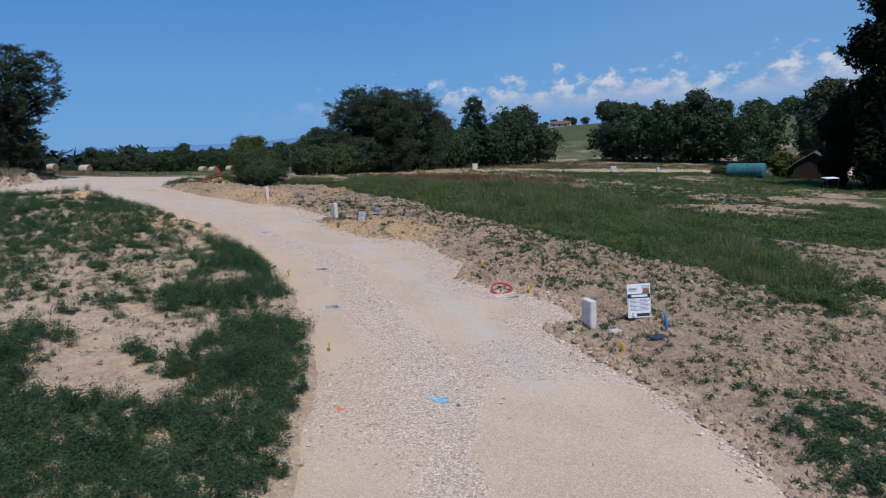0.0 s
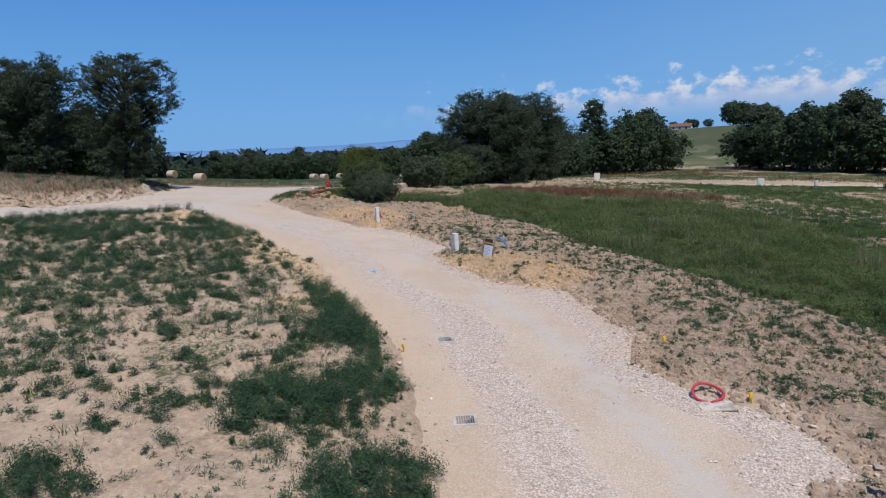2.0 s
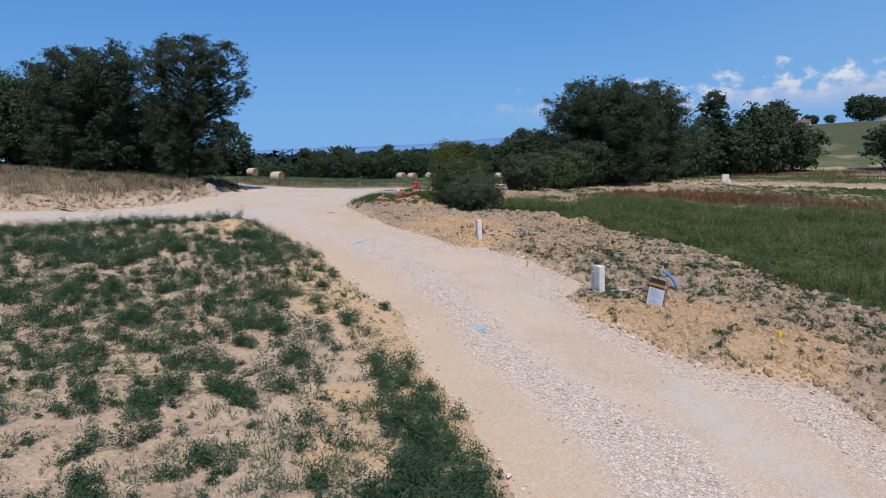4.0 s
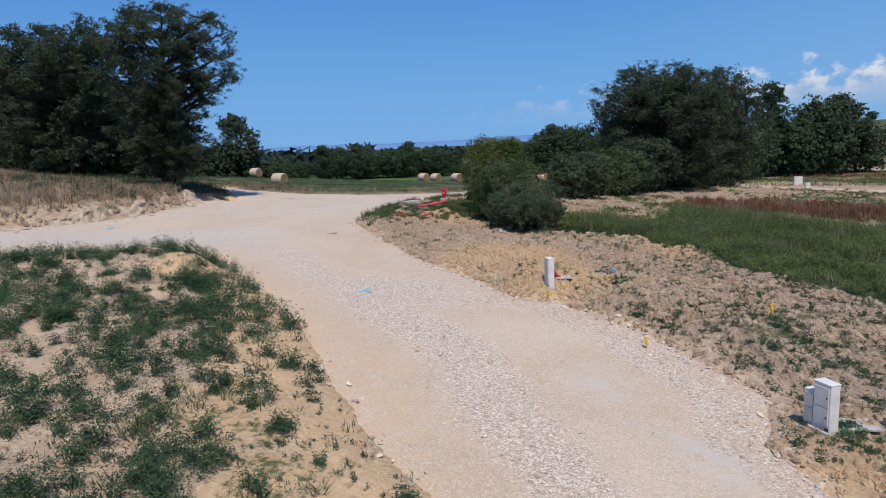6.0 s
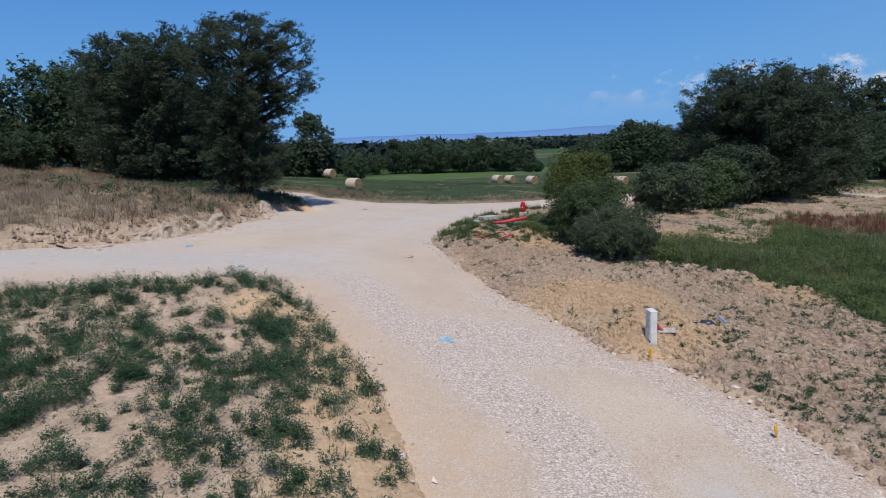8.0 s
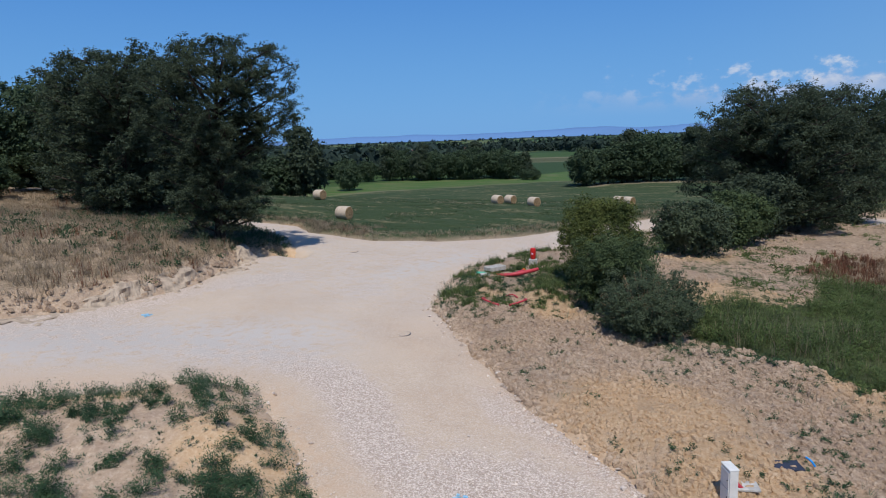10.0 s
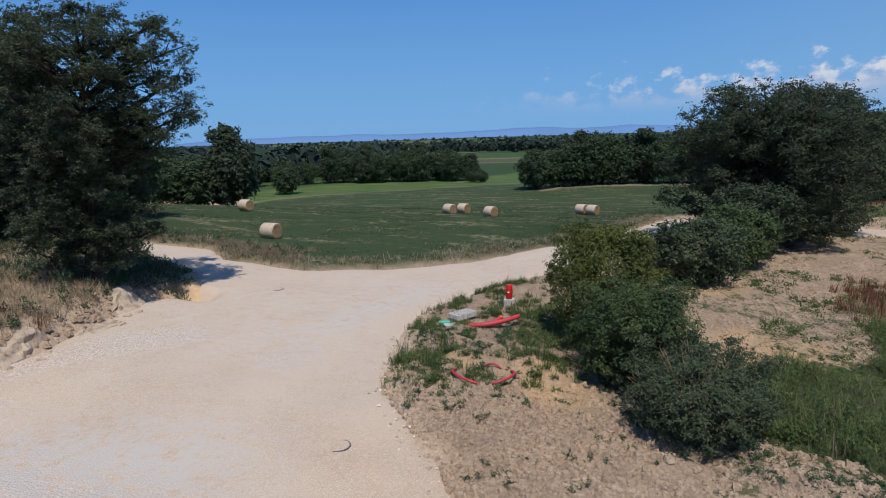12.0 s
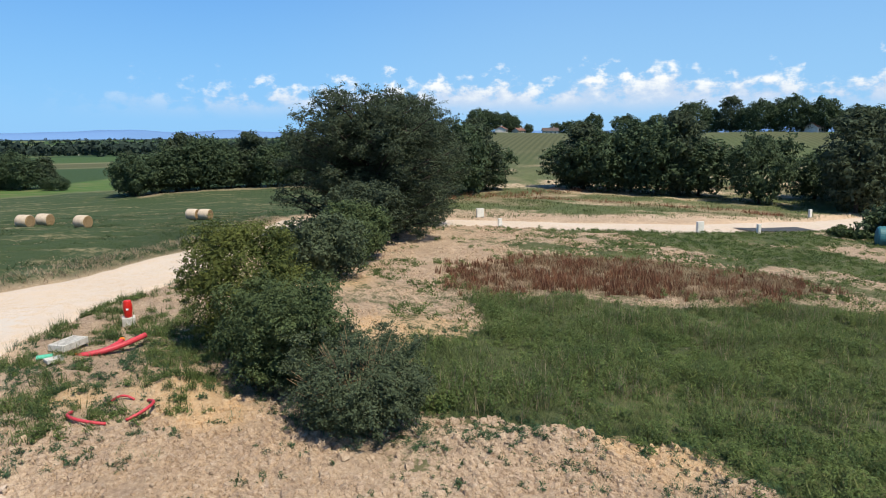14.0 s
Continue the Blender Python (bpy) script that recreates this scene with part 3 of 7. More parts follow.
def tube(points, radius, sides=10, bm=None, taper=None, ribs=0.0):
    """A bent pipe through points."""
    bm = bm or bmesh.new()
    rings, last = [], None
    pts = [Vector(p) for p in points]
    for i, p in enumerate(pts):
        d = (pts[min(i + 1, len(pts) - 1)] - pts[max(i - 1, 0)]).normalized()
        u = d.orthogonal().normalized() if last is None else (last - d * last.dot(d)).normalized()
        last = u
        v = d.cross(u)
        r = (radius if taper is None else radius + (taper - radius) * i / (len(pts) - 1)) * (1 + ribs * (i % 2))
        rings.append([bm.verts.new(p + r * (math.cos(a) * u + math.sin(a) * v)) for a in np.linspace(0, 2 * math.pi, sides, endpoint=False)])
    for a, b in zip(rings, rings[1:]):
        for k in range(sides):
            bm.faces.new((a[k], a[(k + 1) % sides], b[(k + 1) % sides], b[k]))
    bm.faces.new(rings[0][::-1]), bm.faces.new(rings[-1])
    return bm


def lathe(profile, sides=24, bm=None):
    bm = bm or bmesh.new()
    rings = [[bm.verts.new((r * math.cos(a), r * math.sin(a), z)) for a in np.linspace(0, 2 * math.pi, sides, endpoint=False)] for r, z in profile]
    for a, b in zip(rings, rings[1:]):
        for k in range(sides):
            bm.faces.new((a[k], a[(k + 1) % sides], b[(k + 1) % sides], b[k]))
    bm.faces.new(rings[0][::-1]), bm.faces.new(rings[-1])
    return bm


def bez(a, b, c, n=12):
    a, b, c = Vector(a), Vector(b), Vector(c)
    return [(1 - t) ** 2 * a + 2 * t * (1 - t) * b + t * t * c for t in np.linspace(0, 1, n)]


def stand(x, y, turn=0.0, sink=0.02):
    return pose(x, y, top_z(x, y) - sink, 0, 0, turn)


# ---- ground: one sheet to the horizon ----
def spaced(lo, hi, step, reach):
    mid = np.arange(lo, hi, step)
    grow = step * 1.075 ** np.arange(1, 130)
    out = np.cumsum(grow)
    out = out[out < reach]
    return np.concatenate([(lo - out)[::-1], mid, mid[-1] + out])


def mixed(lo, a, z, hi, fine, coarse):
    """Grid lines: fine between a and z, coarse outside, growing to the horizon."""
    far = spaced(lo, hi, coarse, 4700)
    return np.concatenate([far[far < a - 0.1], np.arange(a, z, fine), far[far > z]])


gx, gy = mixed(-62, -30, 14, 26, 0.25, 0.45), mixed(5, 9, 58, 104, 0.25, 0.45)
X, Y = np.meshgrid(gx, gy)
X, Y = X.ravel(), Y.ravel()
SD = edge_of_road(X, Y)
Z = ground_z(X, Y, SD)
nx, ny = len(gx), len(gy)
idx = np.arange(nx * ny).reshape(ny, nx)
quads = np.stack([idx[:-1, :-1], idx[:-1, 1:], idx[1:, 1:], idx[1:, :-1]], -1).reshape(-1, 4)
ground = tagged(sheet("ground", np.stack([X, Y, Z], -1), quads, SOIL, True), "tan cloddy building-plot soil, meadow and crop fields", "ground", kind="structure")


# stands of weeds on the left plot
FRONT = [(-6.3, 18.6), (-4.4, 19.2), (-3.8, 16.7), (-3.6, 14.9), (-3.3, 13), (-3.3, 9.7), (-3, 5), (-16, 5), (-13.5, 14), (-12.2, 16.6), (-11.4, 17.1), (-10.1, 16.3), (-9.7, 15.2), (-9.6, 14.2),
         (-8.7, 13), (-7.4, 12.8), (-6.1, 12.6), (-6.4, 13.8), (-8.2, 15), (-8.2, 16), (-7.2, 15.2), (-6.6, 16.8)]
SECOND = [(-9.4, 20.1), (-9.2, 22), (-10, 25.5), (-11.6, 28.6), (-13.4, 31.6), (-11.8, 31.2), (-10, 29.4), (-8.4, 27.6), (-7, 25.2), (-6.1, 22.4), (-6.2, 20), (-6.5, 18.9), (-8.8, 18.9)]


def left_side(x, y):
    return (x < np.interp(y, [10, 20, 28, 34, 40, 47, 52], [1, -1, -4, -7, -12.5, -18, -24])) & (x > -40) & (y < 52)


def left_cover(x, y, s):
    plot = left_side(x, y) & (s > 0.12)
    ragged = 1.1 * (fbm(x, y, 1.5, 3, 14) - 0.5)
    dense = ss(0.25, -0.15, np.minimum(outside(x, y, FRONT), outside(x, y, SECOND)) + ragged)
    open_ground = ss(0.378, 0.448, 0.55 * fbm(x, y, 0.8, 2, 21) + 0.25 * fbm(x, y, 2.1, 2, 23) + 0.20 * fbm(x, y, 6, 2, 22) + 0.012 * ss(18, 30, y) + 0.05 * ss(-8, -14, x) * ss(24, 16, y)) * np.maximum(ss(17.5, 20, y - 0.25 * (x + 9)), 0.6 * ss(-12.5, -14.5, x))
    edge = ss(0.4, 2.6, along(x, y, LEFT_EDGE)) + ss(33, 30, y)
    bare = np.exp(-((x + 8.3) / 0.9) ** 2 - ((y - 23.0) / 1.3) ** 2) + np.exp(-((x + 27.0) / 1.3) ** 2 - ((y - 45.2) / 0.9) ** 2) + 0.8 * np.exp(-(along(x, y, [(-17.6, 38.6), (-16.2, 36), (-13.4, 32.6), (-11, 28.6), (-10.3, 26.8)]) / 0.9) ** 2)
    return plot * np.clip(np.maximum(dense, 0.9 * open_ground * np.clip(edge, 0.12, 1)), 0, 1) * (1 - np.clip(1.3 * bare, 0, 1))


def zones(x, y, sd):
    """Cover of green, straw and clay; meadow, maize and far crops."""
    near = 1 - ss(140, 190, np.hypot(x + 12, y - 62))
    weed, sor, med, hay = outside(x, y, WEEDS), outside(x, y, SORREL), outside(x, y, MEDIAN), outside(x, y, HAYFIELD)
    green = ss(1.0, -0.6, weed + 1.6 * (fbm(x, y, 3, 2) - 0.5)) * 0.95
    green = np.maximum(green, 0.12 * ss(0.3, -0.4, med))
    beyond = ss(12, 20, x) * ss(24, 34, y) * ss(112, 100, y)
    green = np.maximum(green, beyond * ss(0.42, 0.56, fbm(x, y, 9, 3, 6)) * 0.9)
    green = np.maximum(green, ss(1.0, 4.0, sd) * ss(120, 127, y) * ss(-12, -4, x) * (0.5 + 0.5 * ss(0.36, 0.54, fbm(x, y, 9, 3, 3))))
    green = np.maximum(green, 0.5 * ss(0.5, 0.7, fbm(x, y, 5, 3, 12)) * ss(0.5, 2, sd))
    green = np.maximum(green, 0.8 * ss(-6, 2, x) * ss(70, 76, y) * ss(113, 108, y) * ss(0.38, 0.56, fbm(x, y, 5, 3, 16) + 0.10 * ss(4, 26, x)))
    green = np.maximum(green, 0.22 * left_cover(x, y, sd))
    straw = np.maximum(ss(0.5, 1.3, sd) * ss(-39.5, -41, x) * ss(78, 70, y), ss(1.0, -0.5, sor) * 0.9)
    straw = np.maximum(straw, ss(2.2, 0.2, np.abs(hay)) * ss(60, 70, y) * 0.8)
    straw = np.maximum(straw, np.exp(-(along(x, y, [(12, 152), (40, 168), (62, 178), (110, 160)]) / 3.5) ** 2) + 0.8 * np.exp(-(along(x, y, [(20, 166), (34, 152), (50, 138), (58, 128)]) / 2) ** 2) + 0.7 * ss(0.54, 0.64, fbm(x, y, 11, 3, 44)) * ss(122, 128, y) * ss(-2, 8, x) * near)
    clay = np.zeros_like(x)
    for cx, cy, r in ((-5.2, 38.6, 3.4), (-2, 36.5, 2.2), (-16, 53, 3.2), (-13.5, 50.5, 2.4), (-14, 69, 3.6), (-16.5, 80, 3.0), (-22.2, 63.4, 1.6), (-21.2, 61.9, 1.4), (-24.9, 63.2, 1.0), (-25.6, 46, 1.8), (-17, 38, 2.2), (-13, 34.5, 1.8), (-15, 35.6, 1.8), (-19.4, 41.2, 1.5), (-11.2, 29.2, 1.5), (-10.4, 27, 1.0), (-18.6, 40, 1.6), (-48, 76, 4.0), (-40, 67, 2.2), (-10, 60, 2.0), (-9, 58.5, 2.5)):
        clay = np.maximum(clay, np.exp(-((x - cx) ** 2 + (y - cy) ** 2) / r ** 2))
    clay = np.maximum(clay, 0.12 * ss(0.2, 1.0, sd) * ss(-3, -5, x + 0.62 * (y - 20) * 0) * (x < -2.9) * (x > -38) * (y < 52) * (x < -2.9 - 0.62 * (y - 16)) )
    clay = np.maximum(clay, 0.9 * ss(2.6, 0.6, along(x, y, LEFT_EDGE)) * ss(25, 30, y) * ss(50, 46, y) * (x < -6))
    hayf = ss(0.8, -0.8, hay + 0.8 * (fbm(x, y, 2.5, 2) - 0.5))
    r = np.hypot(x, y)
    maize = np.exp(-((x - 105) / 62) ** 4 - ((y - 345) / 120) ** 4) + np.exp(-((x - 255) / 90) ** 4 - ((y - 285) / 80) ** 4)
    maize = np.maximum(maize, np.exp(-((x + 60) / 45) ** 4 - ((y - 330) / 26) ** 4))
    crops = np.maximum(ss(175, 240, np.hypot(x + 12, y - 62)), ss(185, 205, y) * ss(40, 15, x)) * (1 - hayf)
    keep = (1 - hayf)
    ley, roots, strip = ss(3, -3, outside(x, y, LEY)), ss(4, -4, outside(x, y, ROOTS)), ss(6, -6, outside(x, y, STRIP))
    maize, crops = np.maximum(maize * (1 - ley) * (1 - roots), strip), crops * (1 - strip)
    return np.stack([green * keep, straw * keep, clay * keep], -1), np.stack([hayf, np.clip(maize, 0, 1) * (1 - hayf), crops * (1 - np.clip(maize, 0, 1))], -1), np.stack([ley, roots, 0 * ley], -1)


def paint(ob, name, rgb):
    a = ob.data.color_attributes.new(name, "FLOAT_COLOR", "POINT")
    a.data.foreach_set("color", np.concatenate([rgb, np.ones((len(rgb), 1))], 1).astype(np.float32).ravel())


ZA, ZB, ZC = zones(X, Y, SD)
paint(ground, "zone", ZA), paint(ground, "far", ZB), paint(ground, "ley", ZC)
# tilled share, which also scales the clod shade painted into the soil
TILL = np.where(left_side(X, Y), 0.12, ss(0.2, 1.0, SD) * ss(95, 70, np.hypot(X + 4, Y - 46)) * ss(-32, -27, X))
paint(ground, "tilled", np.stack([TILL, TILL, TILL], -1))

# ---- road: crushed limestone laid in the cut between the soils ----
ROLLED = [(0.2, 3), (0.2, 10.7), (0.5, 13.5), (1.3, 14.8), (2.8, 15.6), (4.2, 15.3), (5.0, 13.6), (5.6, 12), (6.0, 10.3), (6.4, 3)]


def loose_at(x, y):
    """Where chippings lie loose: two bands beside the wheel tracks, the bays, and patches at the junction."""
    a, b = along(x, y, LEFT_EDGE), along(x, y, RIGHT_EDGE)
    u = a / (a + b) + 0.16 * (fbm(x, y, 5, 2, 3) - 0.5)
    k = np.maximum(np.exp(-((u - 0.36) / 0.15) ** 2), ss(0.78, 0.90, u))
    k = np.maximum(k, np.exp(-((x + 1.2) / 3.2) ** 2 - ((y - 14.5) / 3.4) ** 2) * 0.9)
    k = np.maximum(k, 0.9 * np.exp(-((x - 2.0) / 2.4) ** 2 - ((y - 17.0) / 2.0) ** 2))
    k = k * (1 - 0.97 * ss(0.35, -0.35, outside(x, y, ROLLED) + 0.8 * (fbm(x, y, 1.2, 2, 64) - 0.5)))
    k = np.maximum(k, np.exp(-((x + 18.6) / 3.4) ** 2 - ((y - 47.5) / 2.6) ** 2))
    j = ss(48, 56, y)
    k = k * (1 - 0.75 * j) + j * np.maximum(np.exp(-(along(x, y, [(-40, 52), (-39, 58), (-36, 62)]) / 1.3) ** 2), np.exp(-(along(x, y, [(-31, 50.5), (-27, 51), (-22, 50)]) / 1.2) ** 2))
    return np.maximum(k, 0.45 * j * ss(0.50, 0.62, fbm(x, y, 3.5, 3, 29)))


rx, ry = spaced(-62, 26, 0.30, 150), spaced(-14, 128, 0.30, 60)
RX, RY = np.meshgrid(rx, ry)
RS = edge_of_road(RX.ravel(), RY.ravel())
ri = np.arange(RX.size).reshape(RX.shape)
rq = np.stack([ri[:-1, :-1], ri[:-1, 1:], ri[1:, 1:], ri[1:, :-1]], -1).reshape(-1, 4)
rq = rq[(RS[rq] < 0.55).any(1)]
used, rq = np.unique(rq, return_inverse=True)
rq = rq.reshape(-1, 4)
px, py, ps = RX.ravel()[used], RY.ravel()[used], RS[used]
road = tagged(sheet("road", np.stack([px, py, road_z(px, py, ps)], -1), rq, GRAVEL, True), "pale crushed-limestone site road with compacted wheel tracks", "road", kind="structure")
dl, dr = along(px, py, LEFT_EDGE), along(px, py, RIGHT_EDGE)
loose = loose_at(px, py)
u = dl / (dl + dr) + 0.16 * (fbm(px, py, 5, 2, 3) - 0.5)
junction = ss(48, 56, py)
clay = np.maximum(1.2 * ss(0.26, 0.06, u) * ss(56, 46, py) * (0.4 + 0.6 * ss(20, 29, py)), 0.8 * np.exp(-((px + 25.3) / 2.4) ** 2 - ((py - 57) / 2.6) ** 2))
clay = np.maximum(clay, 0.8 * ss(2.6, 0.8, dl) * ss(11, 14, py) * ss(26, 22, py))
clay = np.maximum(clay, 0.75 * ss(1.6, 0.2, -ps) * ss(24, 30, py))
clay = np.maximum(clay, ss(2.4, 0.4, dl) * ss(25, 30, py) * ss(50, 46, py))
clay = np.maximum(clay, 0.5 * junction * ss(0.38, 0.58, fbm(px, py, 6, 3, 27)) * ss(-38, -30, px))
pale = np.maximum(np.exp(-(along(px, py, [(-44, 44), (-35, 51), (-30, 54)]) / 3.0) ** 2), np.exp(-(along(px, py, [(-31.5, 65), (-30.5, 70), (-29.8, 73)]) / 1.4) ** 2))
pale = np.maximum(pale, 0.45 * ss(54, 62, py))
pale = np.maximum(pale, 0.8 * np.exp(-(along(px, py, [(3.4, 6), (2.0, 16), (-1.5, 27), (-7, 37), (-13, 44)]) / 0.6) ** 2) * ss(0.35, 0.55, fbm(px, py, 3, 2, 2)))
paint(road, "track", np.stack([np.clip(loose, 0, 1), np.clip(clay, 0, 1), np.clip(pale, 0, 1)], -1))


# ---- leaves, grass and stones as joined geometry ----
def leaf_cards(centre, normal, size, slim=0.5, gen=rng):
    """A small pointed leaf at each centre."""
    k = len(centre)
    a = gen.normal(size=(k, 3))
    u = np.cross(normal, a)
    u /= np.linalg.norm(u, axis=1, keepdims=True) + 1e-9
    v = np.cross(normal, u)
    v /= np.linalg.norm(v, axis=1, keepdims=True) + 1e-9
    s = np.asarray(size).reshape(-1, 1)
    q = np.stack([centre - u * s - v * s * slim, centre - u * s + v * s * slim, centre + u * s * 1.15], 1).reshape(-1, 3)
    return q, np.arange(3 * k).reshape(k, 3)


def blades(root, height, lean, width, gen=rng):
    """A thin three-cornered blade at each root."""
    k = len(root)
    a = gen.uniform(0, 2 * np.pi, k)
    out = np.stack([np.cos(a), np.sin(a), np.zeros(k)], 1)
    side = np.stack([-np.sin(a), np.cos(a), np.zeros(k)], 1) * np.asarray(width).reshape(-1, 1)
    tip = root + out * (height * lean)[:, None] + np.array([0, 0, 1.0]) * height[:, None]
    q = np.stack([root - side, root + side, tip], 1).reshape(-1, 3)
    return q, np.arange(3 * k).reshape(k, 3)


def spikes(centre, axis, length, width, gen=rng):
    """Narrow pointed leaves along given axes."""
    k = len(centre)
    axis = axis / (np.linalg.norm(axis, axis=1, keepdims=True) + 1e-9)
    side = np.cross(axis, gen.normal(size=(k, 3)))
    side /= np.linalg.norm(side, axis=1, keepdims=True) + 1e-9
    side *= np.asarray(width).reshape(-1, 1)
    q = np.stack([centre - side, centre + side, centre + axis * np.asarray(length).reshape(-1, 1)], 1).reshape(-1, 3)
    return q, np.arange(3 * k).reshape(k, 3)


def scatter(n, x0, x1, y0, y1, keep, gen=rng):
    x, y = gen.uniform(x0, x1, n), gen.uniform(y0, y1, n)
    sd = edge_of_road(x, y)
    ok = gen.random(n) < keep(x, y, sd)
    return x[ok], y[ok], sd[ok]


def weed_clumps(name, x, y, z, radius, height, leaves, size, mat, label, gen=rng, slim=0.34, long=1.5, up=0.35):
    """Bushy annual weeds: many small leaves filling a low dome."""
    n = len(x)
    m = n * leaves
    who = np.repeat(np.arange(n), leaves)
    d = gen.normal(size=(m, 3))
    d[:, 2] = np.abs(d[:, 2])
    d /= np.linalg.norm(d, axis=1, keepdims=True)
    rad = gen.random(m) ** 0.45
    lop = 1 + 0.35 * np.sin(2 * np.arctan2(d[:, 1], d[:, 0]) + who * 1.7)
    c = np.stack([x[who] + d[:, 0] * rad * radius[who] * lop, y[who] + d[:, 1] * rad * radius[who] * lop, z[who] + 0.01 + d[:, 2] * rad * height[who]], 1)
    axis = d + gen.normal(size=(m, 3)) * 0.8 + np.array([0, 0, up])
    s = size * gen.uniform(0.6, 1.4, m)
    q, f = spikes(c, axis, s * long, s * slim, gen)
    return tagged(sheet(name, q, f, mat), label, "weeds", kind="stuff")


def weed_domes(name, x, y, z, radius, height, density, size, mat, label, gen=rng, flat=0.42):
    """Bushy weeds: each plant a dome of leafy stems, with leaves enough for its size."""
    per = np.clip((density * (radius / 0.2) ** 1.5).astype(int), 12, 520)
    who = np.repeat(np.arange(len(x)), per)
    m = len(who)
    stems = 11
    d = gen.normal(size=(len(x), stems, 3))
    d[..., 2] = np.abs(d[..., 2]) * 1.1 + 0.15
    d /= np.linalg.norm(d, axis=2, keepdims=True)
    d *= gen.uniform(0.55, 1.1, (len(x), stems, 1))
    d = d[who, gen.integers(0, stems, m)]
    t = 0.30 + 0.70 * gen.random(m) ** 0.75
    p = d * t[:, None] + gen.normal(size=(m, 3)) * 0.15
    p[:, 2] = np.abs(p[:, 2])
    c = np.stack([x[who] + p[:, 0] * radius[who], y[who] + p[:, 1] * radius[who], z[who] + 0.01 + p[:, 2] * height[who]], 1)
    n = 0.45 * d + gen.normal(size=(m, 3)) * 0.45 + np.array([0, 0, 0.6])
    n /= np.linalg.norm(n, axis=1, keepdims=True)
    q, f = leaf_cards(c, n, size * gen.uniform(0.55, 1.35, m), flat, gen)
    return tagged(sheet(name, q, f, mat), label, "weeds", kind="stuff")


def grass_patch(name, x, y, z, per, height, lean, width, spread, mat, label, gen=rng):
    n = len(x)
    who = np.repeat(np.arange(n), per)
    m = len(who)
    root = np.stack([x[who] + gen.normal(0, spread, m), y[who] + gen.normal(0, spread, m), z[who] - 0.02], 1)
    h = height[who] * gen.uniform(0.55, 1.2, m)
    q, f = blades(root, h, lean * gen.uniform(0.3, 1.6, m), width * gen.uniform(0.6, 1.3, m), gen)
    return tagged(sheet(name, q, f, mat), label, "grass", kind="stuff")


def pebbles(name, x, y, z, r, mat, label, category, flat=0.65, gen=rng, fine=False, half=False):
    """Angular stones: squashed, jittered octahedra."""
    base = np.array([(1, 0, 0), (0, 1, 0), (-1, 0, 0), (0, -1, 0), (0, 0, 1), (0, 0, -1)], float)
    tri = np.array([(0, 1, 4), (1, 2, 4), (2, 3, 4), (3, 0, 4), (1, 0, 5), (2, 1, 5), (3, 2, 5), (0, 3, 5)])
    if fine:
        ball = bmesh.new()
        bmesh.ops.create_icosphere(ball, subdivisions=1, radius=1.0)
        base, tri = np.array([p.co[:] for p in ball.verts]), np.array([[p.index for p in face.verts] for face in ball.faces])
        ball.free()
    if half:
        base, tri = base[:5], tri[:4]
    n, k = len(x), len(base)
    v = base[None] * gen.uniform(0.7, 1.2, (n, k, 1)) + gen.normal(0, 0.2, (n, k, 3))
    turn = np.linalg.qr(gen.normal(size=(n, 3, 3)))[0]
    turn *= np.sign(np.linalg.det(turn))[:, None, None]
    if half:
        a = gen.uniform(0, 6.28, n)
        o, i = np.zeros(n), np.ones(n)
        turn = np.stack([np.cos(a), -np.sin(a), o, np.sin(a), np.cos(a), o, o, o, i], -1).reshape(n, 3, 3)
    v = np.einsum("nij,nkj->nki", turn, v) * np.array([1.0, 1.0, flat]) * np.asarray(r)[:, None, None]
    v += np.stack([x, y, z + 0.25 * np.asarray(r)], -1)[:, None]
    f = (tri[None] + k * np.arange(n)[:, None, None]).reshape(-1, 3)
    return tagged(sheet(name, v.reshape(-1, 3), f, mat), label, category, kind="stuff")


# stones on the road
x, y, sd = scatter(200000, -22, 8, 8, 56, lambda x, y, s: (s < 0.15) * (0.02 + 0.98 * ss(0.25, 0.75, loose_at(x, y) + 0.7 * (fbm(x, y, 1.6, 3, 3) - 0.5))) * ss(62, 24, y + 0 * x))
pebbles("road_gravel", x, y, road_z(x, y, sd), np.minimum(rng.lognormal(-3.85, 0.42, len(x)), 0.05), STONE, "pale angular limestone chippings lying loose on the road", "gravel", half=True)
x, y, sd = scatter(42000, -30, 8, 8, 66, lambda x, y, s: ((s > -0.5) & (s < 0.35)) * np.where(left_side(x, y), 0.35, 0.8))
pebbles("edge_stones", x, y, np.maximum(ground_z(x, y, sd), road_z(x, y, sd)), np.minimum(rng.lognormal(-3.2, 0.48, len(x)), 0.12), STONE, "larger pale broken stones along the road's edge", "stones")
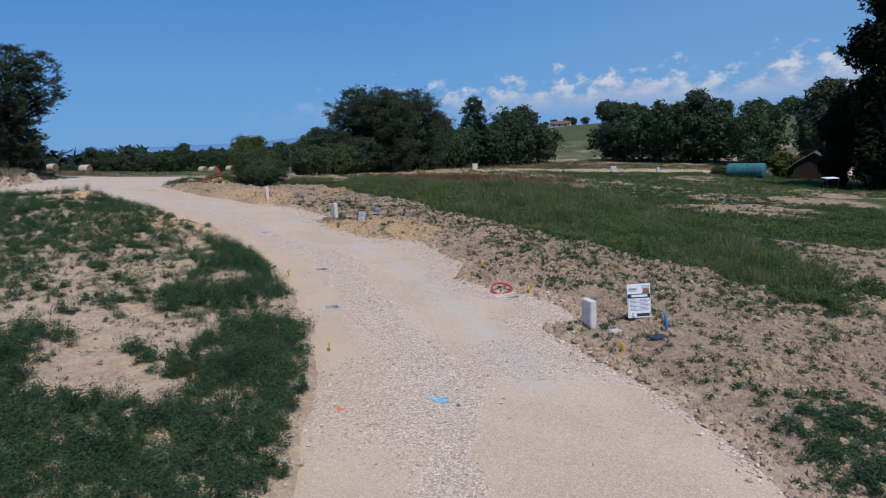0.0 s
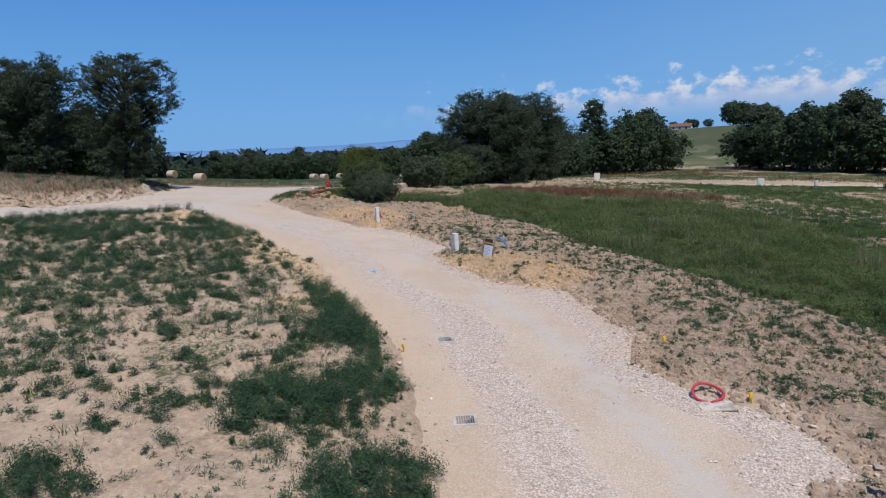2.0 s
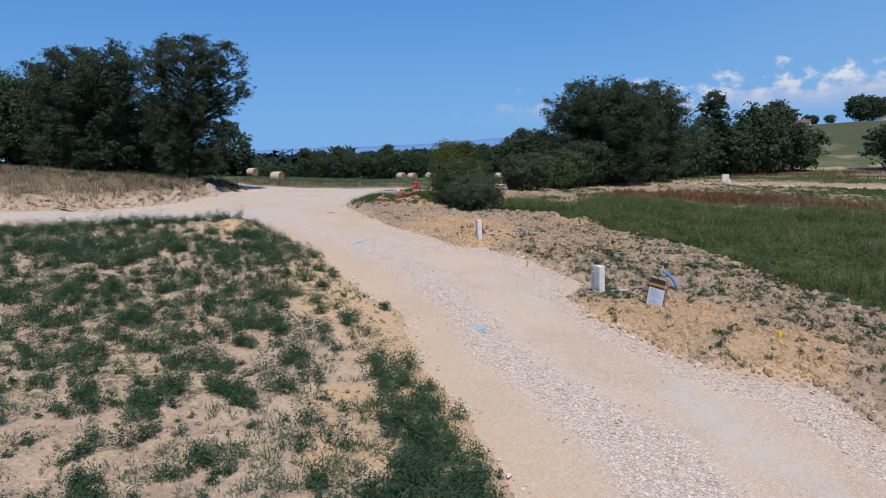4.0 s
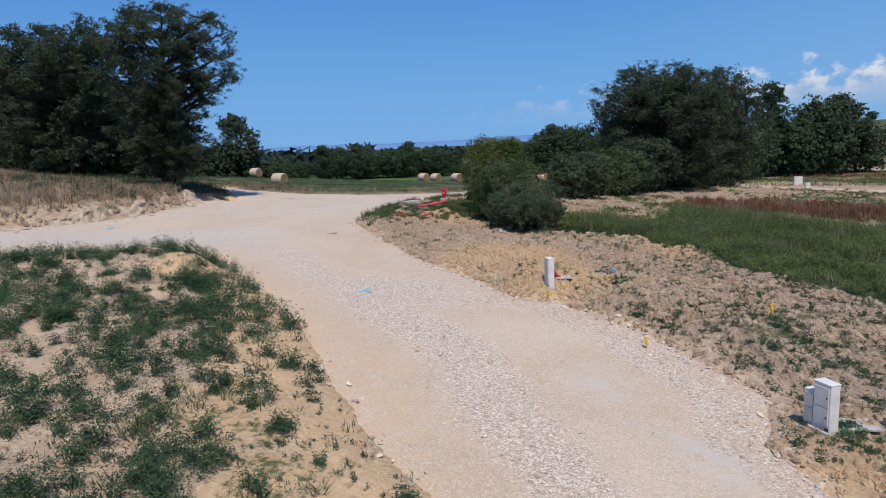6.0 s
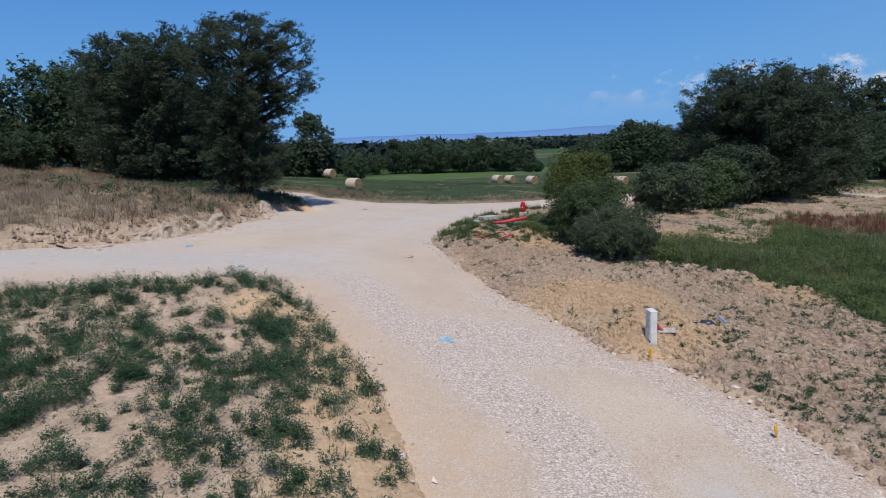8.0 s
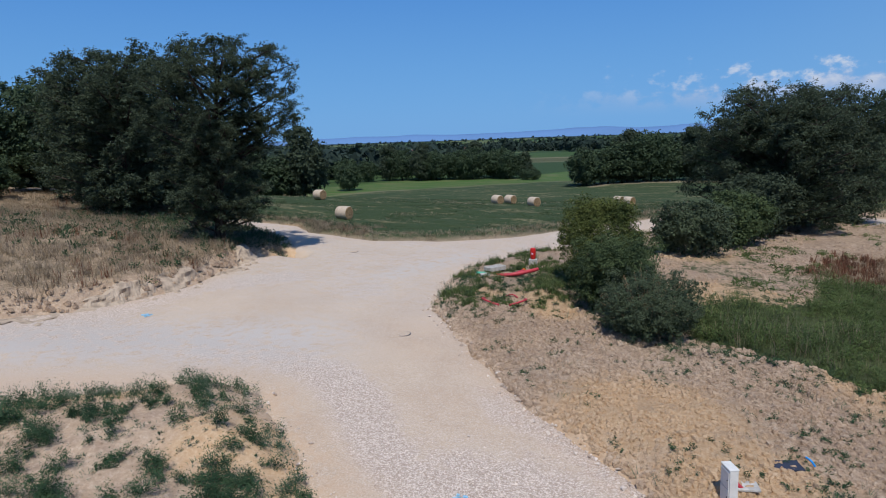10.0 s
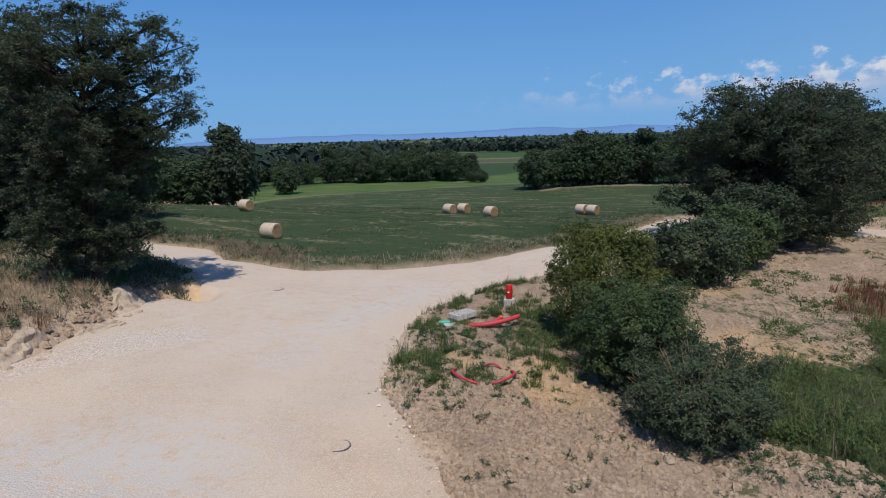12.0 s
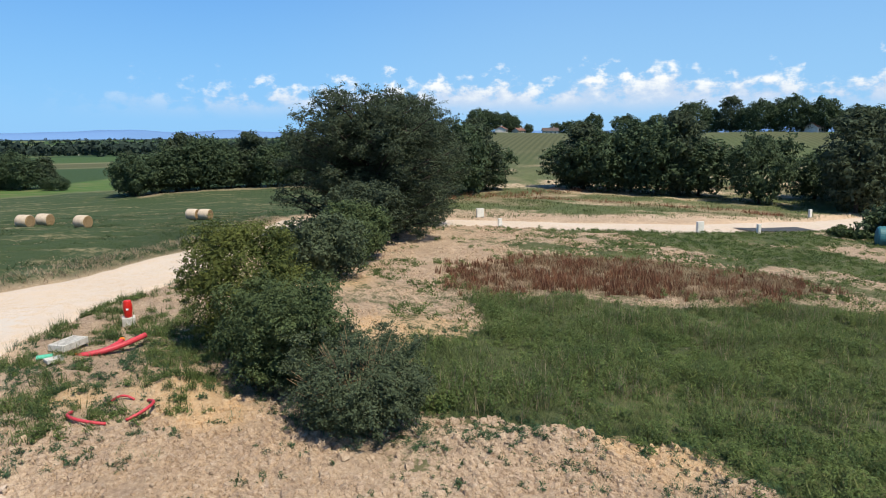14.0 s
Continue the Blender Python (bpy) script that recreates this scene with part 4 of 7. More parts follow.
# clods on the tilled plots: low, lumpy domes of the same earth
def clods(name, x, y, sd, r, label, gen=rng):
    n = len(x)
    a = gen.uniform(0, 6.28, (n, 1)) + np.arange(5) * 1.2566 + gen.normal(0, 0.16, (n, 5))
    r = r[:, None]
    low = np.stack([r * np.cos(a), r * np.sin(a), -0.3 * r + 0 * a], -1) * gen.uniform(0.8, 1.25, (n, 5, 1))
    a2 = a + gen.uniform(0.3, 0.9, (n, 1))
    top = np.stack([0.66 * r * np.cos(a2), 0.66 * r * np.sin(a2), 0.62 * r + 0 * a], -1) * gen.uniform(0.7, 1.25, (n, 5, 1))
    low[..., 2] = -0.3 * r
    top[..., 2] *= 0.9
    top[..., 2] += gen.normal(0, 0.16, (n, 5)) * r
    peak = np.stack([0.2 * r[:, 0] * gen.normal(size=n), 0.2 * r[:, 0] * gen.normal(size=n), 0.66 * r[:, 0]], -1)[:, None]
    v = np.concatenate([low, top, peak], 1) + np.stack([x, y, ground_z(x, y, sd)], -1)[:, None]
    tri = []
    for k in range(5):
        m = (k + 1) % 5
        tri += [(k, m, 5 + k), (m, 5 + m, 5 + k), (5 + k, 5 + m, 10)]
    f = (np.array(tri)[None] + 11 * np.arange(n)[:, None, None]).reshape(-1, 3)
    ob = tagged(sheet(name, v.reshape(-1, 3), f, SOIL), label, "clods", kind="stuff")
    za = zones(x, y, sd)[0]
    za[:, :2] = 0
    paint(ob, "zone", np.repeat(za, 11, 0)), paint(ob, "far", np.zeros((11 * n, 3))), paint(ob, "tilled", np.full((11 * n, 3), 0.5))
    return ob


tilled = lambda x, y, s: (s > 0.05) * ~left_side(x, y) * (0.25 + 0.75 * ss(0.40, 0.56, fbm(x, y, 1.4, 3, 10))) * ss(21, 10, x) * ss(110, 40, y) * (outside(x, y, WEEDS) > 0.2)
x, y, sd = scatter(150000, -27, 16, 9, 62, tilled)
clods("soil_clods", x, y, sd, np.minimum(rng.lognormal(-2.95, 0.52, len(x)), 0.15), "dry brown clods of turned earth")
x, y, sd = scatter(42000, -28, 14, 47, 63, lambda x, y, s: (s > 0.1) * ~left_side(x, y) * (outside(x, y, WEEDS) > 0.1) * (outside(x, y, MEDIAN) > 0.1) * (0.35 + 0.65 * ss(0.40, 0.56, fbm(x, y, 1.4, 3, 10))))
clods("soil_clods", x, y, sd, np.minimum(rng.lognormal(-2.75, 0.50, len(x)), 0.17), "dry pinkish clods of turned earth below the hedge")
x, y, sd = scatter(26000, -20, 16, 62, 112, lambda x, y, s: (s > 0.4) * (outside(x, y, WEEDS) > 0.2) * (outside(x, y, SORREL) > 0.2) * ss(0.40, 0.56, fbm(x, y, 2.4, 3, 10)))
clods("soil_crumbs", x, y, sd, np.minimum(rng.lognormal(-2.55, 0.45, len(x)), 0.2), "coarse dry crumbs of earth on the far plots")
x, y, sd = scatter(46000, -27, 8, 9, 62, lambda x, y, s: ~left_side(x, y) * ((s > -0.05) & (s < 1.5)) * ss(1.6, 0.6, s) * (0.3 + 0.7 * ss(0.4, 0.55, fbm(x, y, 2.5, 2, 18))))
clods("spoil_clods", x, y, sd, np.minimum(rng.lognormal(-2.95, 0.50, len(x)), 0.14), "heavier earth clods heaped along the road's edge")
x, y, sd = scatter(16000, -36, -3, 8, 50, lambda x, y, s: (s > 0.1) * 0.45 * left_side(x, y))
clods("plot_crumbs", x, y, sd, np.minimum(rng.lognormal(-3.6, 0.45, len(x)), 0.07), "small dry earth crumbs between the weeds")


# weeds on the left plot: dense by the road and in the near corner, mottled beyond
x, y, sd = scatter(11500, -40, -2.6, 6, 52, lambda x, y, s: left_cover(x, y, s) * (0.82 + 0.18 * ss(26, 30, y)))
stand_of = lambda x, y: np.minimum(outside(x, y, FRONT), outside(x, y, SECOND))
xd, yd, sdd = scatter(5600, -16, -2.6, 6, 32, lambda x, y, s: left_cover(x, y, s) * ss(0.2, -0.2, stand_of(x, y)))
x, y, sd = np.concatenate([x, xd]), np.concatenate([y, yd]), np.concatenate([sd, sdd])
z = ground_z(x, y, sd)
thick = ss(0.3, -0.8, stand_of(x, y))
wide = np.clip(rng.lognormal(-1.72, 0.45, len(x)) * (1 + 0.75 * ss(22, 34, y)), 0.07, 0.55) + 0.06 * thick
tall = wide * rng.uniform(0.9, 1.6, len(x)) + 0.26 * thick * (0.3 + 0.7 * fbm(x, y, 1.3, 2, 19))
close = y < 25
weed_domes("weed_plants", x[close], y[close], z[close], wide[close], tall[close], 190, 0.024, WEED_LEAF, "dark green bushy annual weeds on bare plot soil")
off = ~close & (rng.random(len(x)) < 0.80)
weed_domes("weed_plants", x[off], y[off], z[off], wide[off], tall[off], 170, 0.027, WEED_LEAF, "dark green low weeds on bare plot soil")
x, y, sd = scatter(20000, -40, -2.6, 12, 52, lambda x, y, s: (s > 0.2) * left_side(x, y) * (0.10 + 0.75 * ss(0.48, 0.60, fbm(x, y, 2.4, 3, 51))) * ss(14, 20, y) * np.clip(ss(0.3, 2.2, along(x, y, LEFT_EDGE)), 0.1, 1))
z = ground_z(x, y, sd)
weed_clumps("grey_weeds", x, y, z, rng.uniform(0.10, 0.26, len(x)), rng.uniform(0.05, 0.18, len(x)), 28, 0.046, GREY_WEED, "greyish green sprawling weeds on dry soil", slim=0.2, long=2.0, up=0.5)
x, y, sd = scatter(5000, -40, -4, 18, 52, lambda x, y, s: (s > 0.3) * left_side(x, y) * np.maximum(0.25 * ss(0.5, 0.62, fbm(x, y, 2.8, 2, 57)), np.exp(-((x + 18) / 1.3) ** 2 - ((y - 36) / 1.4) ** 2)))
grass_patch("plot_grass", x, y, ground_z(x, y, sd), 22, rng.uniform(0.12, 0.26, len(x)), 1.0, 0.011, 0.13, TALL_GRASS, "low tufts of coarse grass among the weeds")
x, y, sd = scatter(260, -14, -3, 8, 20, lambda x, y, s: (outside(x, y, FRONT) < -0.3) * ss(0.50, 0.62, fbm(x, y, 1.4, 2, 77)))
grass_patch("rusty_stems", x, y, ground_z(x, y, sd), 9, rng.uniform(0.35, 0.6, len(x)), 0.35, 0.010, 0.12, RUST_DOCK, "reddish seed stems among the weeds")
x, y, sd = scatter(13000, -40, -2.6, 8, 52, lambda x, y, s: (s > 0.15) * left_side(x, y) * (left_cover(x, y, s) < 0.4) * (0.20 + 0.55 * ss(0.42, 0.60, fbm(x, y, 1.1, 2, 54))) * (1 - 0.85 * np.exp(-((x + 9.2) / 2.2) ** 2 - ((y - 15.6) / 2.0) ** 2)))
weed_domes("young_weeds", x, y, ground_z(x, y, sd), rng.uniform(0.05, 0.15, len(x)), rng.uniform(0.04, 0.15, len(x)), 70, 0.024, WEED_LEAF, "small young weeds dotted over bare plot soil")
# rounder bushes scattered through the plot
x, y, sd = scatter(2600, -38, -4, 18, 49, lambda x, y, s: (left_cover(x, y, s) > 0.6) * 0.55 * ss(0.44, 0.56, fbm(x, y, 3.2, 2, 58)))
weed_domes("plot_bushes", x, y, ground_z(x, y, sd), rng.uniform(0.22, 0.42, len(x)), rng.uniform(0.26, 0.52, len(x)), 150, 0.026, WEED_LEAF, "rounded dark green annual bushes among lower weeds")
# single bushy plants on the clay beside the road
x, y = np.array([-15.6, -16.3, -17.4, -14.4, -13.8, -14.1, -13.3, -15.0, -18.6]), np.array([35.3, 37.0, 37.7, 33.2, 33.6, 33.0, 31.9, 34.4, 40.2])
weed_domes("bushy_plants", x, y, ground_z(x, y), rng.uniform(0.22, 0.34, len(x)), rng.uniform(0.32, 0.5, len(x)), 330, 0.024, WEED_LEAF, "bushy green plants standing singly on orange clay")
# a few taller plants along the crest of the island
x, y, sd = scatter(420, -36, -19, 40, 51, lambda x, y, s: (s > 0.1) * ss(2.4, 0.3, along(x, y, LEFT_EDGE)))
z = ground_z(x, y, sd)
weed_clumps("crest_weeds", x, y, z, rng.uniform(0.2, 0.4, len(x)), rng.uniform(0.25, 0.6, len(x)), 170, 0.040, GREY_WEED, "tall dusty weeds along the edge of the plot", slim=0.25, long=1.7, up=0.7)

x, y, sd = scatter(900, -36, -17, 38, 51, lambda x, y, s: (s > 0.1) * ss(4.5, 0.5, along(x, y, LEFT_EDGE)) * (0.3 + 0.6 * ss(0.42, 0.56, fbm(x, y, 2.0, 2, 59))))
weed_domes("crest_bushes", x, y, ground_z(x, y, sd), rng.uniform(0.22, 0.46, len(x)), rng.uniform(0.28, 0.60, len(x)), 110, 0.030, WEED_LEAF, "dark bushy weeds along the crest of the plot")

# sparse weeds on the right plots
CLAY_SPOTS = lambda x, y: np.clip(1.4 * np.exp(-((x + 4.6) / 3.6) ** 2 - ((y - 38.2) / 2.6) ** 2) + 1.3 * np.exp(-((x + 17) / 5) ** 2 - ((y - 54) / 3.2) ** 2) + np.exp(-((x + 21) / 6) ** 2 - ((y - 58) / 4) ** 2), 0, 1)
right_keep = lambda x, y, s: (s > 0.35) * ~left_side(x, y) * (outside(x, y, WEEDS) > -0.5) * (1 - 0.9 * CLAY_SPOTS(x, y)) * np.clip(0.35 + 0.65 * ss(0.40, 0.58, fbm(x, y, 6, 2, 62)) + 0.35 * ss(3.5, 0.5, outside(x, y, WEEDS)) + 2.0 * np.exp(-((x - 8.3) / 1.3) ** 2 - ((y - 11.6) / 1.8) ** 2), 0, 1)
cx, cy, cs = scatter(30000, -28, 30, 8, 70, lambda x, y, s: 0.8 * right_keep(x, y, s))
many = rng.integers(1, 5, len(cx)) + (np.hypot(cx - 8.3, cy - 11.6) < 1.7) * 8
x, y = np.repeat(cx, many), np.repeat(cy, many)
x, y = x + rng.normal(0, 0.16, len(x)), y + rng.normal(0, 0.16, len(x))
weed_domes("plot_weeds", x, y, ground_z(x, y), rng.uniform(0.07, 0.22, len(x)), rng.uniform(0.07, 0.24, len(x)), 62, 0.029, WEED_LEAF, "scattered low green weeds on tilled soil")
x, y, sd = scatter(7000, -28, 30, 10, 70, lambda x, y, s: 0.45 * right_keep(x, y, s))
grass_patch("plot_grass", x, y, ground_z(x, y, sd), 24, rng.uniform(0.10, 0.24, len(x)), 1.1, 0.009, 0.13, GREY_WEED, "thin tufts of grass on tilled soil")
# beyond: green cover with bare patches up to the far lane
x, y, sd = scatter(10500, -14, 62, 60, 112, lambda x, y, s: (s > 0.5) * np.maximum(ss(6, 14, x) * ss(0.40, 0.54, fbm(x, y, 5, 3, 16) + 0.05) * 0.9, 0.6 * ss(0.47, 0.60, fbm(x, y, 2.4, 3, 71))) * (outside(x, y, SORREL) > 0) * (outside(x, y, WEEDS) > 0) * (1 - 0.8 * np.exp(-((x + 10) / 6) ** 2 - ((y - 98) / 9) ** 2)))
weed_clumps("far_plot_weeds", x, y, ground_z(x, y, sd), rng.uniform(0.2, 0.5, len(x)), rng.uniform(0.12, 0.32, len(x)), 30, 0.085, FIELD_WEED, "green weeds covering the plots by the far lane")
x, y, sd = scatter(5000, 12, 34, 22, 62, lambda x, y, s: ss(0.44, 0.58, fbm(x, y, 9, 3, 6)) * 0.8 * (outside(x, y, WEEDS) > 0))
weed_clumps("side_plot_weeds", x, y, ground_z(x, y, sd), rng.uniform(0.15, 0.42, len(x)), rng.uniform(0.1, 0.3, len(x)), 40, 0.085, FIELD_WEED, "green weeds spreading over the side plot")

# rough grass beyond the far lane, with a dry hedge bank
x, y, sd = scatter(11000, -2, 120, 119, 190, lambda x, y, s: (s > 0.8) * (0.2 + 0.6 * ss(0.36, 0.54, fbm(x, y, 9, 3, 3))) * ss(200, 150, np.hypot(x, y - 20)))
grass_patch("rough_grass", x, y, land(x, y), 6, rng.uniform(0.25, 0.6, len(x)), 0.9, 0.05, 0.5, TALL_GRASS, "rough green pasture beyond the far lane")
x, y, sd = scatter(9000, 8, 116, 124, 184, lambda x, y, s: (s > 0.8) * np.maximum(np.exp(-(along(x, y, [(14, 166), (34, 152), (50, 138), (58, 128)]) / 1.2) ** 2), 0.5 * np.exp(-(along(x, y, [(12, 156), (40, 172), (62, 180), (110, 162)]) / 3) ** 2)))
grass_patch("dry_bank", x, y, land(x, y), 8, rng.uniform(0.5, 1.0, len(x)), 0.6, 0.05, 0.4, RUST_DOCK, "brown dead growth on the bank between the pastures")

# the tall green stand in the middle plot
x, y, sd = scatter(30000, -16, 18, 20, 77, lambda x, y, s: ss(0.7, -0.5, outside(x, y, WEEDS) + 1.4 * (fbm(x, y, 2.4, 2, 31) - 0.5)))
z = ground_z(x, y, sd)
tall = 0.22 + 0.60 * ss(0.3, 0.7, fbm(x, y, 1.8, 3, 41))
grass_patch("tall_grass", x, y, z, 6, tall, 0.95, 0.009, 0.16, TALL_GRASS, "dense tall green grass and weeds, uncut")
pick = rng.random(len(x)) < 0.25 + 0.6 * ss(0.42, 0.58, fbm(x, y, 2.6, 2, 97))
weed_domes("tall_weeds", x[pick], y[pick], z[pick], rng.uniform(0.16, 0.38, pick.sum()), tall[pick] * 1.0, 34, 0.046, FIELD_WEED, "leafy green weeds among the tall grass")
pick = rng.random(len(x)) < (0.03 + 0.30 * ss(0.46, 0.60, fbm(x, y, 4.5, 3, 127))) * ss(30, 60, y)
grass_patch("seed_heads", x[pick], y[pick], z[pick] + tall[pick] * 0.62, 5, tall[pick] * 0.32, 0.9, 0.015, 0.16, SEED_HEAD, "yellowish flowering heads over the green stand")
pick = rng.random(len(x)) < 0.02 + 0.30 * ss(0.52, 0.68, fbm(x, y, 3.5, 3, 111))
grass_patch("pale_stalks", x[pick], y[pick], z[pick], 5, tall[pick] * 1.25, 0.4, 0.010, 0.12, STRAW, "pale dry flower stalks among the grass")

# rusty dock and dead stems behind it
x, y, sd = scatter(5200, -13, 18, 70, 94, lambda x, y, s: ss(1.2, -1.2, outside(x, y, SORREL) + 5.0 * (fbm(x, y, 3.5, 3, 81) - 0.5)))
z = ground_z(x, y, sd)
grass_patch("dead_stems", x, y, z, 14, rng.uniform(0.2, 0.45, len(x)), 0.9, 0.020, 0.24, DEAD_BROWN, "brown dry stems, flattened in places")
pick = rng.random(len(x)) < 1.2 * (0.2 + ss(0.42, 0.56, fbm(x, y, 2.6, 2, 91))) * 0.72 * (0.4 + 0.6 * ss(10, 2, x))
grass_patch("dock_stems", x[pick], y[pick], z[pick], 16, rng.uniform(0.28, 0.65, pick.sum()), 0.3, 0.024, 0.10, RUST_DOCK, "rust-brown dock seed stems standing in the plot")

x, y, sd = scatter(900, -17, 16, 66, 92, lambda x, y, s: ss(2.4, 0.2, np.abs(outside(x, y, SORREL))) * ss(0.44, 0.58, fbm(x, y, 2.2, 2, 131)))
weed_domes("fringe_weeds", x, y, ground_z(x, y, sd), rng.uniform(0.2, 0.5, len(x)), rng.uniform(0.2, 0.5, len(x)), 50, 0.050, FIELD_WEED, "leafy green weeds fringing the dead dock stems")

# dry grass on the raised bank, green at its foot
x, y, sd = scatter(24000, -92, -39.6, 28, 80, lambda x, y, s: (s > 0.6) * (y < 79) * (0.5 + 0.5 * ss(0.4, 0.55, fbm(x, y, 4, 2, 3))) * ss(-92, -55, x))
z = ground_z(x, y, sd)
grass_patch("dry_grass", x, y, z, 17, 0.22 + 0.42 * fbm(x, y, 3, 2, 7), 0.75, 0.013, 0.17, STRAW, "tall straw-coloured dry grass on the bank")
pick = rng.random(len(x)) < 0.12 * ss(0.50, 0.64, fbm(x, y, 3.0, 2, 33))
grass_patch("bank_dock", x[pick], y[pick], z[pick], 9, rng.uniform(0.4, 0.9, pick.sum()), 0.3, 0.018, 0.14, RUST_DOCK, "brown dead stems in the dry grass")
x, y, sd = scatter(3200, -62, -40, 56, 80, lambda x, y, s: (s > 0.5) * np.maximum(0.12, np.maximum(np.exp(-((x + 46) / 5) ** 2 - ((y - 68) / 5) ** 2), np.exp(-((x + 56) / 7) ** 2 - ((y - 71) / 3.5) ** 2))))
weed_clumps("bank_greens", x, y, ground_z(x, y, sd), rng.uniform(0.2, 0.5, len(x)), rng.uniform(0.25, 0.6, len(x)), 50, 0.085, WEED_LEAF, "green nettles and weeds under the oak")

# island by the hydrant
x, y, sd = scatter(4200, -29, -19, 58, 82, lambda x, y, s: (s > 0.2) * ss(0.5, -0.3, outside(x, y, MEDIAN)) * (0.07 + 0.68 * ss(0.44, 0.54, fbm(x, y, 1.5, 3, 15))) * (1 - np.exp(-((x + 26.4) / 0.9) ** 2 - ((y - 67.6) / 1.0) ** 2)) * (1 - np.exp(-((x + 24.9) / 1.2) ** 2 - ((y - 67.3) / 0.7) ** 2)) * (1 - 0.85 * np.exp(-((np.hypot(x + 23.6, (y - 61.9) / 0.8) - 1.05) / 0.35) ** 2)))
z = ground_z(x, y, sd)
weed_domes("island_weeds", x, y, z, rng.uniform(0.14, 0.32, len(x)), rng.uniform(0.12, 0.34, len(x)), 60, 0.032, FIELD_WEED, "green weeds over the small island by the hydrant")
grass_patch("island_grass", x, y, z, 10, rng.uniform(0.2, 0.5, len(x)), 0.7, 0.013, 0.12, TALL_GRASS, "grass tufts on the small island")
x, y, sd = scatter(500, -30, -24, 58, 82, lambda x, y, s: ((s > 0.05) & (s < 0.5)) * 0.5)
grass_patch("verge_grass", x, y, ground_z(x, y, sd), 18, rng.uniform(0.2, 0.6, len(x)), 0.5, 0.012, 0.10, GREY_WEED, "dusty grass at the road's edge")

# mown meadow: stubble and a ragged dry margin
x, y, sd = scatter(15000, -78, -16, 73, 140, lambda x, y, s: (outside(x, y, HAYFIELD) < 0) * 0.8)
grass_patch("meadow_grass", x, y, land(x, y) + 0.08, 7, rng.uniform(0.07, 0.16, len(x)), 0.8, 0.03, 0.3, MEADOW_GRASS, "short green regrowth on the mown meadow")
x, y, sd = scatter(16000, -80, -10, 76, 150, lambda x, y, s: (outside(x, y, HAYFIELD) < -0.5) * ss(0.55, 0.68, fbm(x * 0.22 + y * 0.05, y * 0.9 - x * 0.2, 2.2, 3, 61)))
grass_patch("hay_litter", x, y, land(x, y) + 0.10, 7, rng.uniform(0.03, 0.08, len(x)), 3.2, 0.03, 0.35, STRAW, "pale hay litter left in thin swaths on the mown meadow")
x, y, sd = scatter(16000, -62, -16, 73, 122, lambda x, y, s: ss(2.0, 0.3, np.abs(outside(x, y, HAYFIELD) + 0.7)) * 0.8 * (s > 0.2))
grass_patch("meadow_margin", x, y, ground_z(x, y, sd), 8, rng.uniform(0.15, 0.35, len(x)), 0.8, 0.022, 0.18, STRAW, "dry brown grass along the meadow's edge")


# ---- trees and bushes ----
def crown_arrays(gen, lobes, leaves, size, slim=0.55):
    """Leaves gathered in lobes (centre, radius)."""
    c = np.array([l[:3] for l in lobes])
    r = np.array([l[3] for l in lobes])
    who = gen.choice(len(lobes), leaves, p=r ** 2 / (r ** 2).sum())
    d = gen.normal(size=(leaves, 3))
    d /= np.linalg.norm(d, axis=1, keepdims=True)
    twigs = 16
    t = gen.normal(size=(len(lobes), twigs, 3))
    t /= np.linalg.norm(t, axis=2, keepdims=True)
    t *= gen.uniform(0.45, 1.0, (len(lobes), twigs, 1))
    twig = t[who, gen.integers(0, twigs, leaves)]
    rad = np.minimum(np.abs(gen.normal(0.22, 0.14, leaves)), 0.6)
    p = c[who] + (twig + d * rad[:, None]) * r[who][:, None] * np.array([1, 1, 0.78])
    d = 0.6 * d + 0.6 * twig
    n = d * 0.8 + gen.normal(size=(leaves, 3)) * 0.45 + np.array([0, 0, 0.45])
    n /= np.linalg.norm(n, axis=1, keepdims=True)
    return leaf_cards(p, n, size * gen.uniform(0.55, 1.3, leaves), slim, gen)


def crown_shell(gen, height, radius, clear, leaves, size):
    """Leaves over the bumpy outer skin of the crown."""
    d = gen.normal(size=(leaves, 3))
    d /= ((np.abs(d) ** 2.6).sum(1, keepdims=True)) ** (1 / 2.6)
    bump = np.zeros(leaves)
    for k, amp in ((2.2, 0.11), (4.5, 0.075), (9.0, 0.05)):
        for _ in range(3):
            bump += amp / 1.7 * np.sin(d @ (gen.normal(size=3) * k) + gen.uniform(0, 6.28))
    rad = (1 + 1.3 * bump) * (1 - 0.5 * gen.random(leaves) ** 1.3)
    mid, half = (clear + height) / 2, (height - clear) / 2
    p = d * rad[:, None] * np.array([radius * 0.94, radius * 0.94, half * 0.96])
    p[:, :2] *= (1 - 0.10 * np.clip(p[:, 2] / half, -1, 1) ** 2)[:, None]
    p[:, 2] += mid
    n = d * 0.9 + gen.normal(size=(leaves, 3)) * 0.5 + np.array([0, 0, 0.35])
    n /= np.linalg.norm(n, axis=1, keepdims=True)
    return leaf_cards(p, n, size * gen.uniform(0.55, 1.3, leaves), 0.5, gen)


